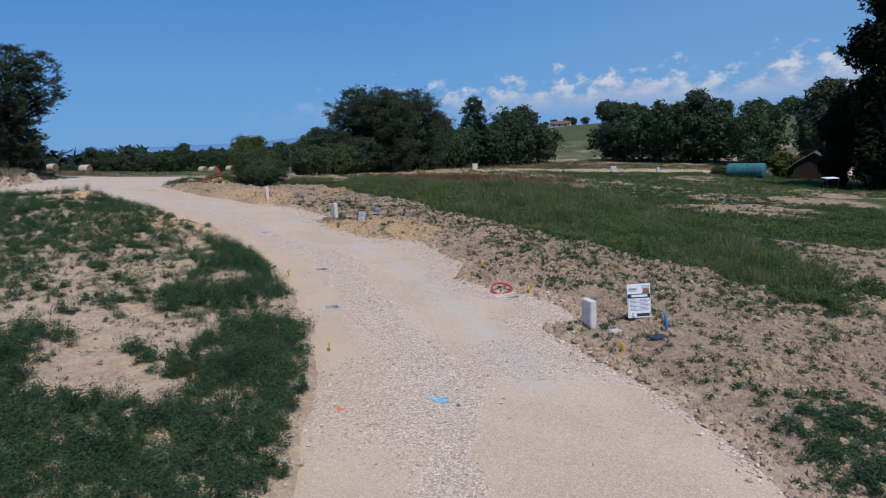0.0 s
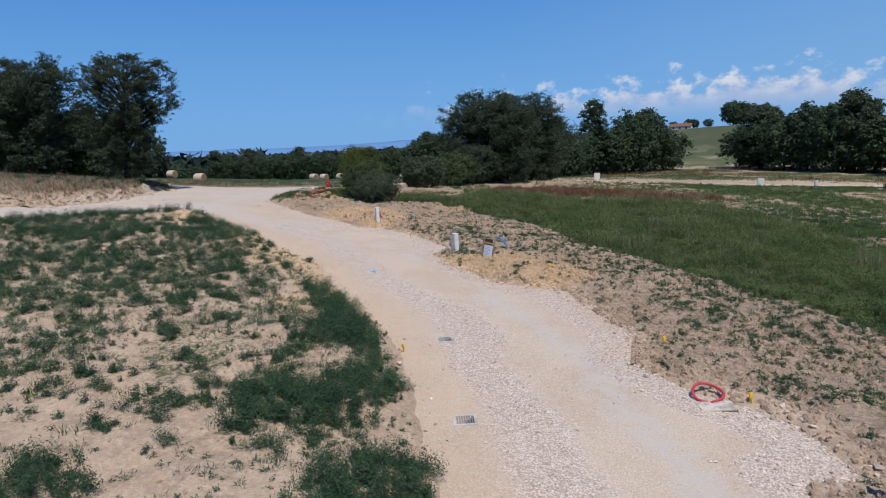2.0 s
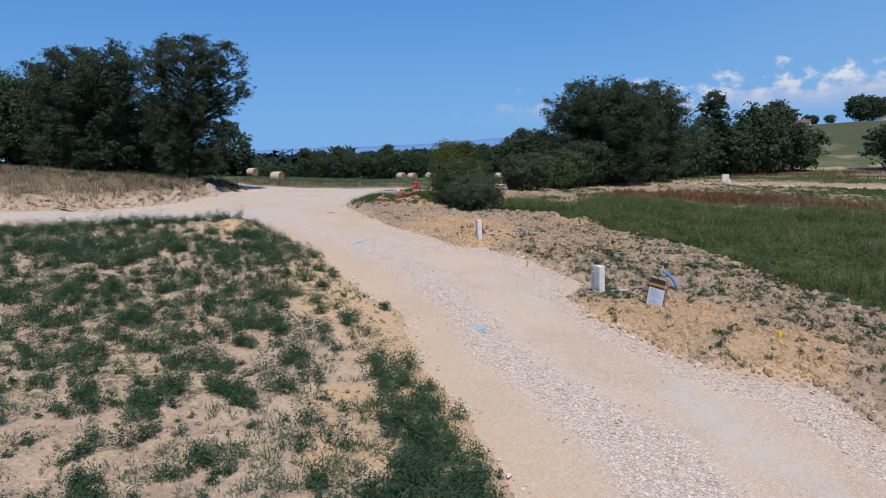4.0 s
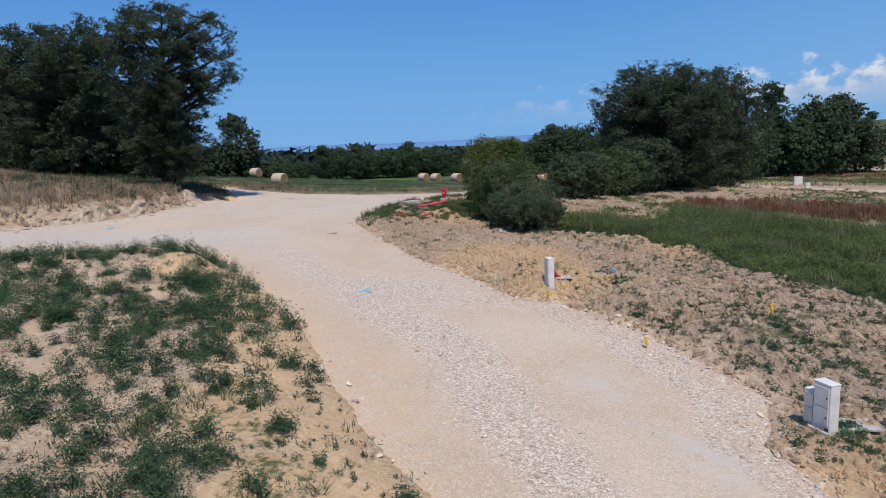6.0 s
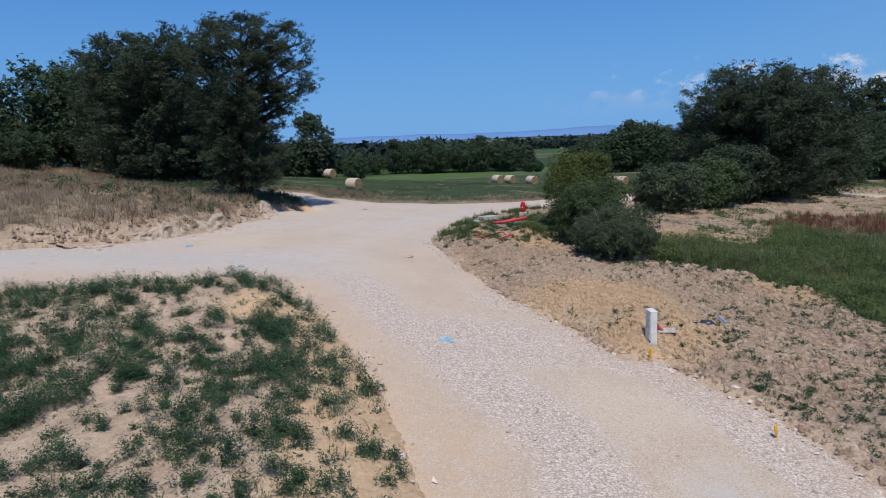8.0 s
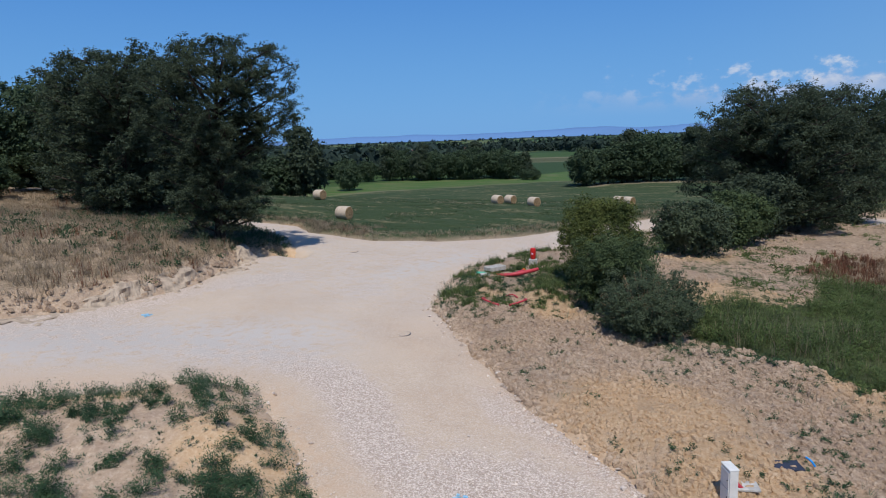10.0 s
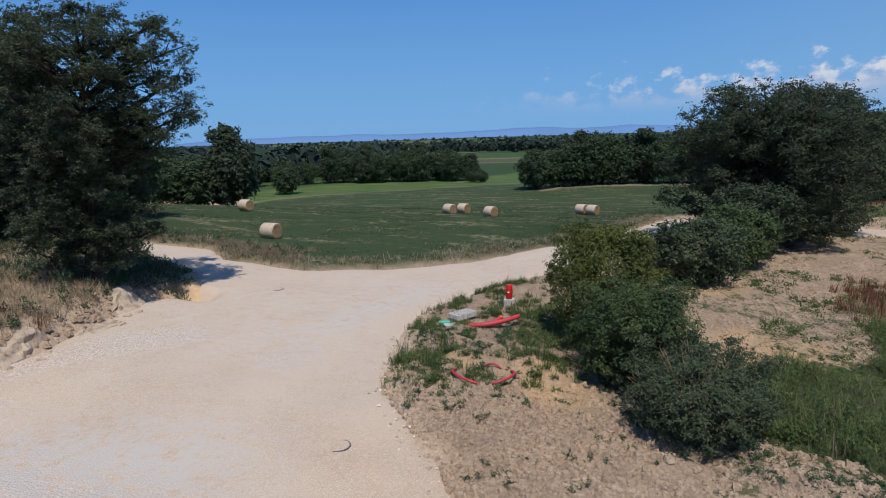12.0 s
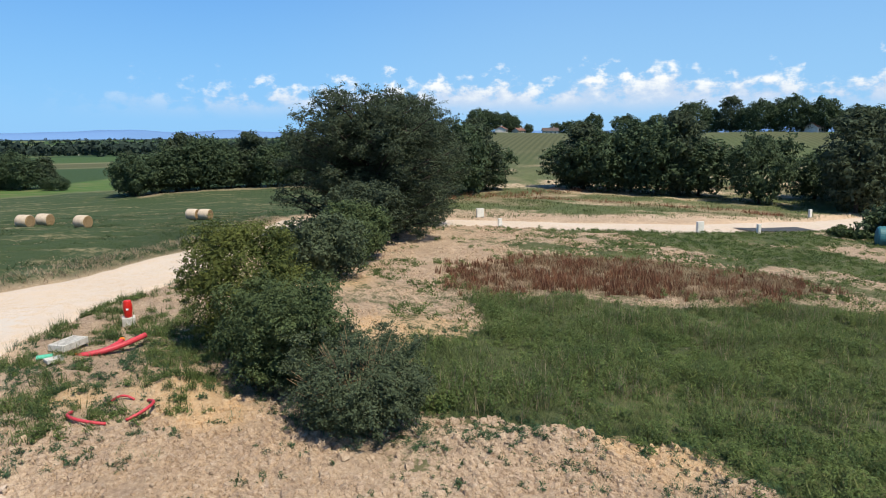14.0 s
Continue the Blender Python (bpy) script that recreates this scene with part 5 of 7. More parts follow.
def round_lobes(gen, height, radius, clear, count, lobe, lean=(0, 0), spread=0.0):
    """Lobes over an uneven egg-shaped crown."""
    mid, half = (clear + height) / 2, (height - clear) / 2
    out = []
    while len(out) < count:
        d = gen.normal(size=3)
        d /= (np.abs(d) ** 3.2).sum() ** (1 / 3.2)
        k = gen.uniform(0.35, 1.0) ** 0.5
        bulge = 1 + 0.12 * math.sin(3 * math.atan2(d[1], d[0]) + gen.uniform(-0.6, 0.6)) + gen.uniform(-0.10, 0.08)
        w = radius - lobe * 0.6
        z = mid + d[2] * k * (half - lobe * 0.5)
        slim = 1 - 0.16 * ((z - mid) / half) ** 2 + spread * (z - mid) / half
        out.append((d[0] * k * w * bulge * slim + lean[0] * (z - clear) / height, d[1] * k * w * bulge * slim + lean[1] * (z - clear) / height, z, lobe * gen.uniform(0.65, 1.25)))
    return out


def make_tree(name, m, seed, height, radius, clear, lobes, lobe, leaves, size, leaf, label, category="tree", trunk=0.28, group="", limbs=14, stems=1, shell=False, spread=0.0):
    gen = np.random.default_rng(seed)
    tree = thing(name, m, label, category, group)
    where = round_lobes(gen, height, radius, clear, lobes, lobe, spread=spread)
    bm = bmesh.new()
    top = height * 0.72
    for s in range(stems):
        ox, oy = (0, 0) if stems == 1 else gen.normal(0, radius * 0.18, 2)
        line = [(ox + 0.25 * math.sin(k * 1.3 + seed + s) * k / 6, oy + 0.25 * math.cos(k * 1.1 + seed) * k / 6, -0.4 + (top + 0.4) * k / 6) for k in range(7)]
        tube(line, trunk, 9, bm, trunk * 0.22)
        rod(trunk * 1.45, trunk * 0.95, 0.7, (ox, oy, -0.4), None, 9, bm)
    order = sorted(where, key=lambda l: -math.hypot(l[0], l[1]))[:limbs * 2:2]
    for l in order:
        z0 = max(clear * 0.8, min(top * 0.95, l[2] * gen.uniform(0.45, 0.8)))
        a = Vector((0, 0, z0))
        b = Vector(l[:3])
        mid = a.lerp(b, 0.5) + Vector((0, 0, -0.08 * (b - a).length + gen.uniform(0, 0.5)))
        tube(bez(a, mid, b, 6), trunk * 0.36, 6, bm, trunk * 0.06)
    part("trunk", bm, BARK, tree, "dark furrowed trunk and limbs")
    few = int(leaves * (0.68 if shell else 1.0))
    q, f = crown_arrays(gen, where, few, size)
    if shell:
        q2, f2 = crown_shell(gen, height * 0.92, radius * 0.86, clear, leaves - few, size)
        q, f = np.concatenate([q, q2]), np.concatenate([f, f2 + len(q)])
    crown = sheet("crown", q, f, leaf)
    crown.parent = tree
    return tree


def limb_tree(name, m, seed, height, profile, trunk, limbs, twigs, clump, leaves, size, leaf, label, group="", reach=(), lean=(0, 0), fill=0):
    """A tree grown limb by limb: limbs end on the outline given by profile (height share, radius), twigs on the limbs, a flat clump of leaves on each twig."""
    gen = np.random.default_rng(seed)
    tree = thing(name, m, label, "tree", group)
    zs, rs = np.array([p[0] for p in profile]) * height, np.array([p[1] for p in profile])
    bm = bmesh.new()
    top = height * 0.86
    spine = [Vector((lean[0] * (k / 8) ** 1.5 + 0.16 * math.sin(1.3 * k + seed), lean[1] * (k / 8) ** 1.5 + 0.16 * math.cos(1.1 * k + seed), -0.4 + (top + 0.4) * k / 8)) for k in range(9)]
    tube(spine, trunk, 10, bm, trunk * 0.16)
    rod(trunk * 1.5, trunk * 0.96, 0.8, (spine[0].x, spine[0].y, -0.4), None, 10, bm)
    on = lambda z: spine[min(7, int(max(z, 0) / top * 8))].lerp(spine[min(8, int(max(z, 0) / top * 8) + 1)], (max(z, 0) / top * 8) % 1)
    ends = []
    for k in range(limbs):
        z = zs[0] + (height - zs[0]) * ((k + gen.random()) / limbs) ** 0.92
        a = k * 2.39996 + gen.uniform(-0.4, 0.4)
        r = np.interp(z, zs, rs) * (1 + 0.13 * math.sin(2 * a + 0.5 * z) + gen.uniform(-0.22, 0.10))
        ends.append(Vector((r * math.cos(a), r * math.sin(a), z)))
    ends += [Vector(p) for p in reach]
    clumps = []
    for e in ends:
        foot = on(min(top * 0.96, max(zs[0] * 0.7, e.z - gen.uniform(0.25, 0.5) * math.hypot(e.x, e.y) - 0.06 * e.z)))
        tip = e + on(e.z) - Vector((0, 0, on(e.z).z))
        line = bez(foot, foot.lerp(tip, 0.55) + Vector((0, 0, 0.10 * (tip - foot).length * gen.uniform(-0.6, 1.2))), tip, 8)
        line = [Vector(p) for p in line]
        long = (tip - foot).length
        tube(line, min(trunk * 0.34, 0.025 + 0.015 * long), 6, bm, 0.022)
        clumps.append((tip, gen.uniform(0.75, 1.1)))
        for j in range(twigs):
            f = 0.30 + 0.68 * (j + gen.random()) / twigs
            p = line[int(f * 7)].lerp(line[min(7, int(f * 7) + 1)], (f * 7) % 1)
            d = Vector(gen.normal(size=3))
            d.z = d.z * 0.55 + 0.18
            q = p + d.normalized() * gen.uniform(0.5, 1.25) * clump * 1.55
            rim = np.interp(q.z, zs, rs) * 1.04
            if math.hypot(q.x - lean[0], q.y - lean[1]) > rim + 0.6 and e not in ends[limbs:]:
                q = p.lerp(q, 0.4)
            q.z = min(q.z, height)
            tube([p, p.lerp(q, 0.5) + Vector((0, 0, 0.06)), q], 0.03, 5, bm, 0.010)
            clumps.append((q, gen.uniform(0.6, 1.15)))
    for k in range(fill):
        z = gen.uniform(zs[0], height * 0.86)
        a, r = gen.uniform(0, 6.28), np.interp(z, zs, rs) * gen.uniform(0.15, 0.72)
        clumps.append((Vector((r * math.cos(a), r * math.sin(a), z)) + on(z) - Vector((0, 0, on(z).z)), gen.uniform(0.9, 1.5)))
    part("trunk", bm, BARK, tree, "dark furrowed trunk and limbs")
    c, w = np.array([p[:] for p, _ in clumps]), np.array([k for _, k in clumps])
    who = gen.choice(len(clumps), leaves, p=w ** 2 / (w ** 2).sum())
    d = gen.normal(size=(leaves, 3))
    d /= np.linalg.norm(d, axis=1, keepdims=True)
    spray = gen.normal(size=(len(clumps), 22, 3)) * np.array([0.50, 0.50, 0.32])
    p = c[who] + (spray[who, gen.integers(0, 22, leaves)] + d * (0.38 * gen.random(leaves) ** 0.5)[:, None] * np.array([1, 1, 0.6])) * (clump * w[who])[:, None]
    n = d * 0.55 + gen.normal(size=(leaves, 3)) * 0.4 + np.array([0, 0, 0.75])
    n /= np.linalg.norm(n, axis=1, keepdims=True)
    q, f = leaf_cards(p, n, size * gen.uniform(0.55, 1.3, leaves), 0.55, gen)
    crown = sheet("crown", q, f, leaf)
    crown.parent = tree
    return tree


def at_ground(x, y, turn=0.0, scale=1.0):
    z = float(ground_z(np.asarray(float(x)), np.asarray(float(y))))
    return pose(x, y, z - 0.05, 0, 0, turn) @ Matrix.Diagonal((scale, scale, scale, 1))


VASE = ((0.12, 2.5), (0.25, 3.0), (0.4, 3.3), (0.5, 3.5), (0.62, 4.0), (0.75, 4.2), (0.88, 4.0), (0.95, 3.0), (1.0, 1.4))
DOME = ((0.06, 5.4), (0.2, 6.4), (0.4, 7.2), (0.6, 7.5), (0.78, 7.0), (0.9, 5.9), (0.97, 4.2), (1.0, 2.6))
GROVE = "tall dark green tree in the grove behind the bank"
limb_tree("oak_tree", at_ground(-43.0, 64.2), 11, 12.2, VASE, 0.38, 54, 6, 0.62, 175000, 0.060, OAK_LEAF, "dark green oak with an open, limby crown beside the junction",
          reach=((4.3, 2.2, 7.6), (3.8, 1.4, 6.6), (3.7, 2.5, 8.2), (4.0, 1.9, 7.2), (3.6, 2.4, 10.6), (3.4, 1.0, 11.4), (-2.6, -1.5, 11.0)), lean=(0.5, 0.2), fill=46)
limb_tree("oak_tree", at_ground(-59.5, 71.5, 80), 15, 13.2, tuple((a, b * 0.80) for a, b in DOME), 0.40, 46, 6, 0.85, 90000, 0.105, OAK_LEAF, "tall dark oak in the grove behind the dry bank", fill=60)
limb_tree("oak_tree", at_ground(-66.5, 75.5, 10), 16, 12.8, tuple((a, b * 0.76) for a, b in DOME), 0.40, 46, 6, 0.9, 70000, 0.12, OAK_LEAF, "broad dark oak in the grove behind the dry bank", fill=60)
limb_tree("oak_tree", at_ground(-10.9, 100.5), 12, 12.8, DOME, 0.42, 84, 6, 0.88, 175000, 0.10, OAK_LEAF, "dense dark green oak at the end of the hedge", fill=230)
limb_tree("oak_tree", at_ground(-5.6, 111.8, 40), 13, 14.2, tuple((a, b * 0.88) for a, b in DOME), 0.40, 66, 6, 0.95, 90000, 0.12, OAK_LEAF, "dense dark green oak beside the far lane", fill=170)
limb_tree("ash_tree", at_ground(8.0, 162.5), 17, 17.2, ((0.15, 2.0), (0.4, 3.4), (0.65, 3.2), (0.85, 2.2), (1.0, 0.6)), 0.28, 34, 5, 0.85, 18000, 0.22, TREE_LEAF, "slender airy ash rising above the hedge", fill=14)
# hedge between the island and the oaks
make_tree("hedge_bush", at_ground(-20.2, 67.8), 21, 5.0, 2.4, 0.0, 90, 0.62, 60000, 0.054, LIGHT_BUSH, "tall yellow-green hornbeam bush beside the island", "bush", 0.09, limbs=10, stems=4, shell=True)
make_tree("hedge_bush", at_ground(-18.8, 64.3), 22, 3.7, 2.3, 0.0, 80, 0.58, 52000, 0.050, BUSH_LEAF, "dense dark green bush in the hedge", "bush", 0.07, limbs=8, stems=4, shell=True)
THORN = make_tree("thorn_bush", at_ground(-17.0, 60.6), 23, 2.7, 2.3, 0.0, 100, 0.46, 56000, 0.038, THORN_LEAF, "spreading grey-green thorn bush on bare soil", "bush", 0.05, limbs=22, stems=7, shell=True)
gen = np.random.default_rng(230)
bm = bmesh.new()
for k in range(70):
    a, e = gen.uniform(0, 6.28), gen.uniform(0.35, 1.45)
    tip = Vector((2.2 * math.cos(a) * math.cos(e), 2.2 * math.sin(a) * math.cos(e), 0.5 + 2.45 * math.sin(e) * gen.uniform(0.72, 0.97)))
    base = Vector((tip.x * 0.45, tip.y * 0.45, tip.z * 0.45))
    tube(bez(base, base.lerp(tip, 0.55) + Vector((0, 0, gen.uniform(-0.05, 0.25))), tip, 5), 0.016, 4, bm, 0.005)
part("bare_twig", bm, PALLET_WOOD, THORN, "grey-brown leafless twigs")
make_tree("hedge_bush", at_ground(-16.6, 80.5), 24, 3.9, 2.9, 0.0, 46, 0.9, 20000, 0.10, THORN_LEAF, "dark green hedge bush beside the lane", "bush", 0.08, limbs=8, stems=4, shell=True)
make_tree("hedge_bush", at_ground(-14.0, 87.0), 25, 4.3, 2.7, 0.0, 46, 1.0, 20000, 0.11, BUSH_LEAF, "dark green hedge bush near the oak", "bush", 0.08, limbs=8, stems=4, shell=True)
make_tree("hedge_bush", at_ground(-12.4, 93.5), 26, 5.6, 3.2, 0.0, 40, 1.1, 16000, 0.13, OAK_LEAF, "dark green bush under the oak", "bush", 0.08, limbs=6, stems=3, shell=True)

# grove behind the bank, then its copies
KINDS = [make_tree("field_tree", at_ground(-80, 78), 31, 12.2, 6.0, 0.4, 170, 1.2, 26000, 0.21, TREE_LEAF, GROVE, trunk=0.34, group="grove trees", shell=True),
         make_tree("field_tree", at_ground(-82, 66, 50), 32, 9.5, 5.4, 0.3, 140, 1.2, 22000, 0.21, TREE_LEAF, GROVE, trunk=0.32, group="grove trees", shell=True),
         make_tree("field_tree", at_ground(-60, 222, 20), 33, 12.5, 6.0, 0.2, 110, 1.35, 7600, 0.34, TREE_LEAF, "rounded dark green tree at the meadow's edge", trunk=0.3, group="meadow corner trees", limbs=5, shell=True),
         make_tree("field_tree", at_ground(-135, 194, 20), 34, 14.0, 5.2, 0.3, 110, 1.35, 7600, 0.34, OAK_LEAF, "tall dark green tree at the meadow's far corner", trunk=0.3, group="meadow corner trees", limbs=5, shell=True),
         make_tree("field_tree", at_ground(-144, 191, 20), 35, 12.5, 7.0, 0.2, 120, 1.4, 8200, 0.34, TREE_LEAF, "broad dark green tree at the meadow's far corner", trunk=0.3, group="meadow corner trees", limbs=5, shell=True)]
KINDS[2].matrix_basis = at_ground(-124, 203, 20, 0.7)


def more(k, x, y, s, label, group):
    t = copy_thing(KINDS[k], Matrix.Identity(4))
    vary = math.sin(x * 12.9 + y * 78.2) * 0.5
    t.matrix_basis = at_ground(x, y, (x * 37 + y * 11) % 360, s) @ Matrix.Diagonal((1 - 0.12 * vary, 1 + 0.10 * vary, 1 + 0.26 * vary, 1))
    return tagged(t, label, "", group)


for k, x, y, s in ((1, -63, 84, 0.9), (0, -74, 86, 0.9), (1, -92, 74, 1.05), (1, -95, 61, 1.0), (0, -104, 66, 1.0), (0, -90, 90, 0.95), (1, -56, 76, 0.55), (1, -75, 69, 0.5)):
    more(k, x, y, s, GROVE, "grove trees")
for k, x, y, s in ((4, -152, 186, 1.1), (3, -160, 181, 1.1), (3, -80, 122, 0.82), (2, -84, 119, 0.7), (4, -88, 115, 0.75), (3, -94, 111, 0.85), (4, -101, 107, 0.9), (3, -168, 175, 1.2), (2, -148, 199, 1.0)):
    more(k, x, y, s, "dark green tree at the meadow's far corner", "meadow corner trees")
for k, x, y, s in ((2, -140.6, 241.7, 0.68), (4, -129.5, 248.2, 0.88), (3, -120.2, 245.4, 0.84), (2, -109.9, 252.9, 0.92), (4, -101.6, 250.1, 0.88), (3, -124.8, 255.7, 0.88), (4, -176, 170, 1.2), (2, -75.5, 239.9, 0.36), (4, -79.2, 241.7, 0.34), (3, -106.2, 263.1, 0.96), (2, -96.9, 259.4, 0.8), (4, -115.5, 248.2, 0.88), (3, -134.1, 246.4, 0.88), (2, -92.3, 253.8, 0.84), (4, -87.6, 250.1, 0.88), (3, -83.0, 251.9, 0.76), (4, -105.3, 250.1, 0.88), (2, -120.2, 253.8, 0.92), (4, -147.1, 237.1, 0.8), (2, -155.5, 231.5, 0.72)):
    more(k, x, y, s, "dark green tree in the line below the meadow", "meadow line trees")
for k, x, y, s in ((4, -47.7, 191.3, 0.77), (2, -43.5, 196.3, 0.86), (3, -39.4, 199.5, 0.9), (4, -34.5, 199.5, 0.9), (2, -28.9, 201.2, 0.93), (3, -23.9, 201.2, 0.9), (4, -18.2, 199.5, 0.93), (2, -12.5, 199.5, 0.93), (4, -5.8, 196.3, 0.9), (3, -0.9, 193.0, 0.93), (2, 4.7, 186.4, 0.93), (4, 10.5, 178.2, 0.84), (2, -40.4, 198.1, 0.96), (4, -34.0, 202.4, 0.91), (3, -24.4, 205.6, 0.96), (2, -13.7, 206.6, 0.96), (4, -3.0, 200.2, 0.91), (3, -49.5, 195.9, 0.7)):
    more(k, x, y, s, "dark green tree in the wood edge behind the meadow", "wood edge trees")
for k, x, y, s in ((4, 3.0, 152, 0.84), (2, 12.5, 164, 0.98), (4, 17.5, 169, 1.08), (3, 22.0, 173, 1.0), (4, 26.0, 178, 0.98), (2, -3.5, 127, 0.8), (2, 0.5, 138, 0.72), (4, 71, 147, 1.0), (3, 79, 133, 1.32), (4, 86, 138, 1.0)):
    more(k, x, y, s, "dark green tree in the hedge behind the far lane", "lane hedge trees")
for k, x, y, s in ((2, 47.0, 178.8, 1.1), (3, 49.5, 177.5, 1.25), (4, 52.8, 172.2, 1.19), (2, 57.0, 169.8, 1.16), (4, 60.8, 165.4, 1.2), (3, 64.0, 162.3, 1.19), (2, 67.2, 160.2, 1.22), (4, 86.7, 149.6, 0.84), (2, 93.7, 144.6, 1.02), (4, 100.8, 139.6, 1.11), (3, 107.8, 133.8, 1.2), (4, 114.8, 127.3, 1.29)):
    more(k, x, y, s, "dark green tree in the hedgerow below the maize", "hedgerow trees")
for k, x, y, s in ((2, 119, 470, 1.5), (4, 127, 474, 1.2), (2, 137, 470, 1.35), (4, 145, 474, 1.0), (4, 146, 468, 0.55), (2, 153, 464, 0.6), (4, 170, 456, 0.7), (4, 178, 452, 0.9), (2, 184, 448, 1.0), (2, 190, 440, 1.2), (4, 205, 424, 1.3), (2, 216, 404, 1.3), (4, 228, 386, 1.5), (3, 238, 366, 1.7), (2, 246, 352, 1.5), (4, 258, 342, 1.5), (2, 270, 332, 1.5), (4, 282, 318, 1.5), (2, 292, 304, 1.5), (4, 304, 290, 1.6), (2, 211, 414, 1.0), (4, 222, 395, 1.1), (2, 233, 376, 1.2), (4, 242, 359, 1.2), (2, 252, 347, 1.2), (4, 264, 337, 1.1), (2, 276, 325, 1.2), (4, 287, 311, 1.2), (2, 298, 297, 1.2), (3, 312, 280, 1.3), (4, 104, 474, 0.5), (2, 97, 482, 0.5), (2, 92, 478, 0.55), (4, 83, 484, 0.45), (4, 76, 480, 0.4)):
    more(k, x, y, s, "dark green tree on the hilltop by the houses", "hilltop trees")
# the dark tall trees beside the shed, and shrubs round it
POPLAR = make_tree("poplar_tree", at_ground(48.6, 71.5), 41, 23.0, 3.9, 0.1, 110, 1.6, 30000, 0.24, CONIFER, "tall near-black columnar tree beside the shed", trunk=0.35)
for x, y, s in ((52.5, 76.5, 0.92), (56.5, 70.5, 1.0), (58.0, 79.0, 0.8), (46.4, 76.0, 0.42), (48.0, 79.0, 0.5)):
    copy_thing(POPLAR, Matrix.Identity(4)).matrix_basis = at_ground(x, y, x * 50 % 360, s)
make_tree("garden_bush", at_ground(48.7, 101), 44, 4.6, 2.6, 0.2, 30, 1.0, 5000, 0.22, TREE_LEAF, "rounded dark bush beside the teal tank", "bush", 0.1, limbs=6, stems=3)
make_tree("garden_bush", at_ground(52.2, 99.5), 45, 3.6, 2.9, 0.1, 30, 0.9, 5000, 0.2, LIGHT_BUSH, "bright green spreading shrub by the shed", "bush", 0.08, limbs=6, stems=3)
make_tree("garden_bush", at_ground(44.3, 102), 46, 1.5, 2.4, 0.0, 24, 0.6, 3500, 0.16, BUSH_LEAF, "low hedge in front of the tank", "bush", 0.05, limbs=5, stems=4)

# far woods over the plain, distance haze tinted into their leaf colour
gen = np.random.default_rng(77)
n = 8200
az = gen.uniform(-1.25, 0.75, n)
r = 300 * np.exp(gen.uniform(0, 2.45, n))
wx, wy = r * np.sin(az), r * np.cos(az)
keep = (fbm(wx, wy, 260, 3, 19) > 0.47 - 0.10 * ss(900, 2200, r)) & ~((wx > 40) & (wx < 330) & (wy < 520)) & ~((np.abs(wx + 62) < 55) & (np.abs(wy - 330) < 60))
wx, wy, r = wx[keep], wy[keep], r[keep]
wz = far_land(wx, wy)
per = 26
who = np.repeat(np.arange(len(wx)), per)
d = gen.normal(size=(len(who), 3))
d /= np.linalg.norm(d, axis=1, keepdims=True)
size = gen.uniform(0.7, 1.25, len(wx)) * 6.5
c = np.stack([wx[who], wy[who], wz[who] + size[who] * 0.9], 1) + d * size[who][:, None] * np.array([0.9, 0.9, 0.85]) * gen.uniform(0.6, 1.05, (len(who), 1))
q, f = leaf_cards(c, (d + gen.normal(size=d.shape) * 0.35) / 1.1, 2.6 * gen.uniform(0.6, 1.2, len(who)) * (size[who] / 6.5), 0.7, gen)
tagged(sheet("far_woods", q, f, FAR_LEAF), "dark green woods scattered over the far plain, haze tinted into the leaf colour", "woods", kind="stuff")


def ridge(name, distance, a0, a1, base, rise, seed, mat, label):
    """A long low range, with depth."""
    az = np.radians(np.linspace(a0, a1, 160))
    h = base + rise * np.clip(1.7 * fbm(az * 1000, az * 0 + seed, 180, 4, seed) - 0.42, 0, 1) * np.sin(np.linspace(0.12, np.pi - 0.12, 160)) ** 0.5
    rows = []
    for dist, k in ((distance, 0.0), (distance + 120, 0.75), (distance + 260, 1.0), (distance + 420, 0.0)):
        rows.append(np.stack([dist * np.sin(az), dist * np.cos(az), -40 + k * (h + 40)], -1))
    v = np.concatenate(rows)
    i = np.arange(4 * 160).reshape(4, 160)
    f = np.stack([i[:-1, :-1], i[:-1, 1:], i[1:, 1:], i[1:, :-1]], -1).reshape(-1, 4)
    return tagged(sheet(name, v, f, mat, True), label, "hills", kind="structure")


# backdrop ranges, their distance haze put into the material colour
ridge("backdrop_woods", 3300, -75, 60, -8, 7, 3, HILL_NEAR, "wooded rim of the far plain, bluish haze painted into its colour")
ridge("backdrop_hills", 4150, -42, 75, 6, 74, 9, HILL_FAR, "distant mountain range, pale blue haze painted into its colour")


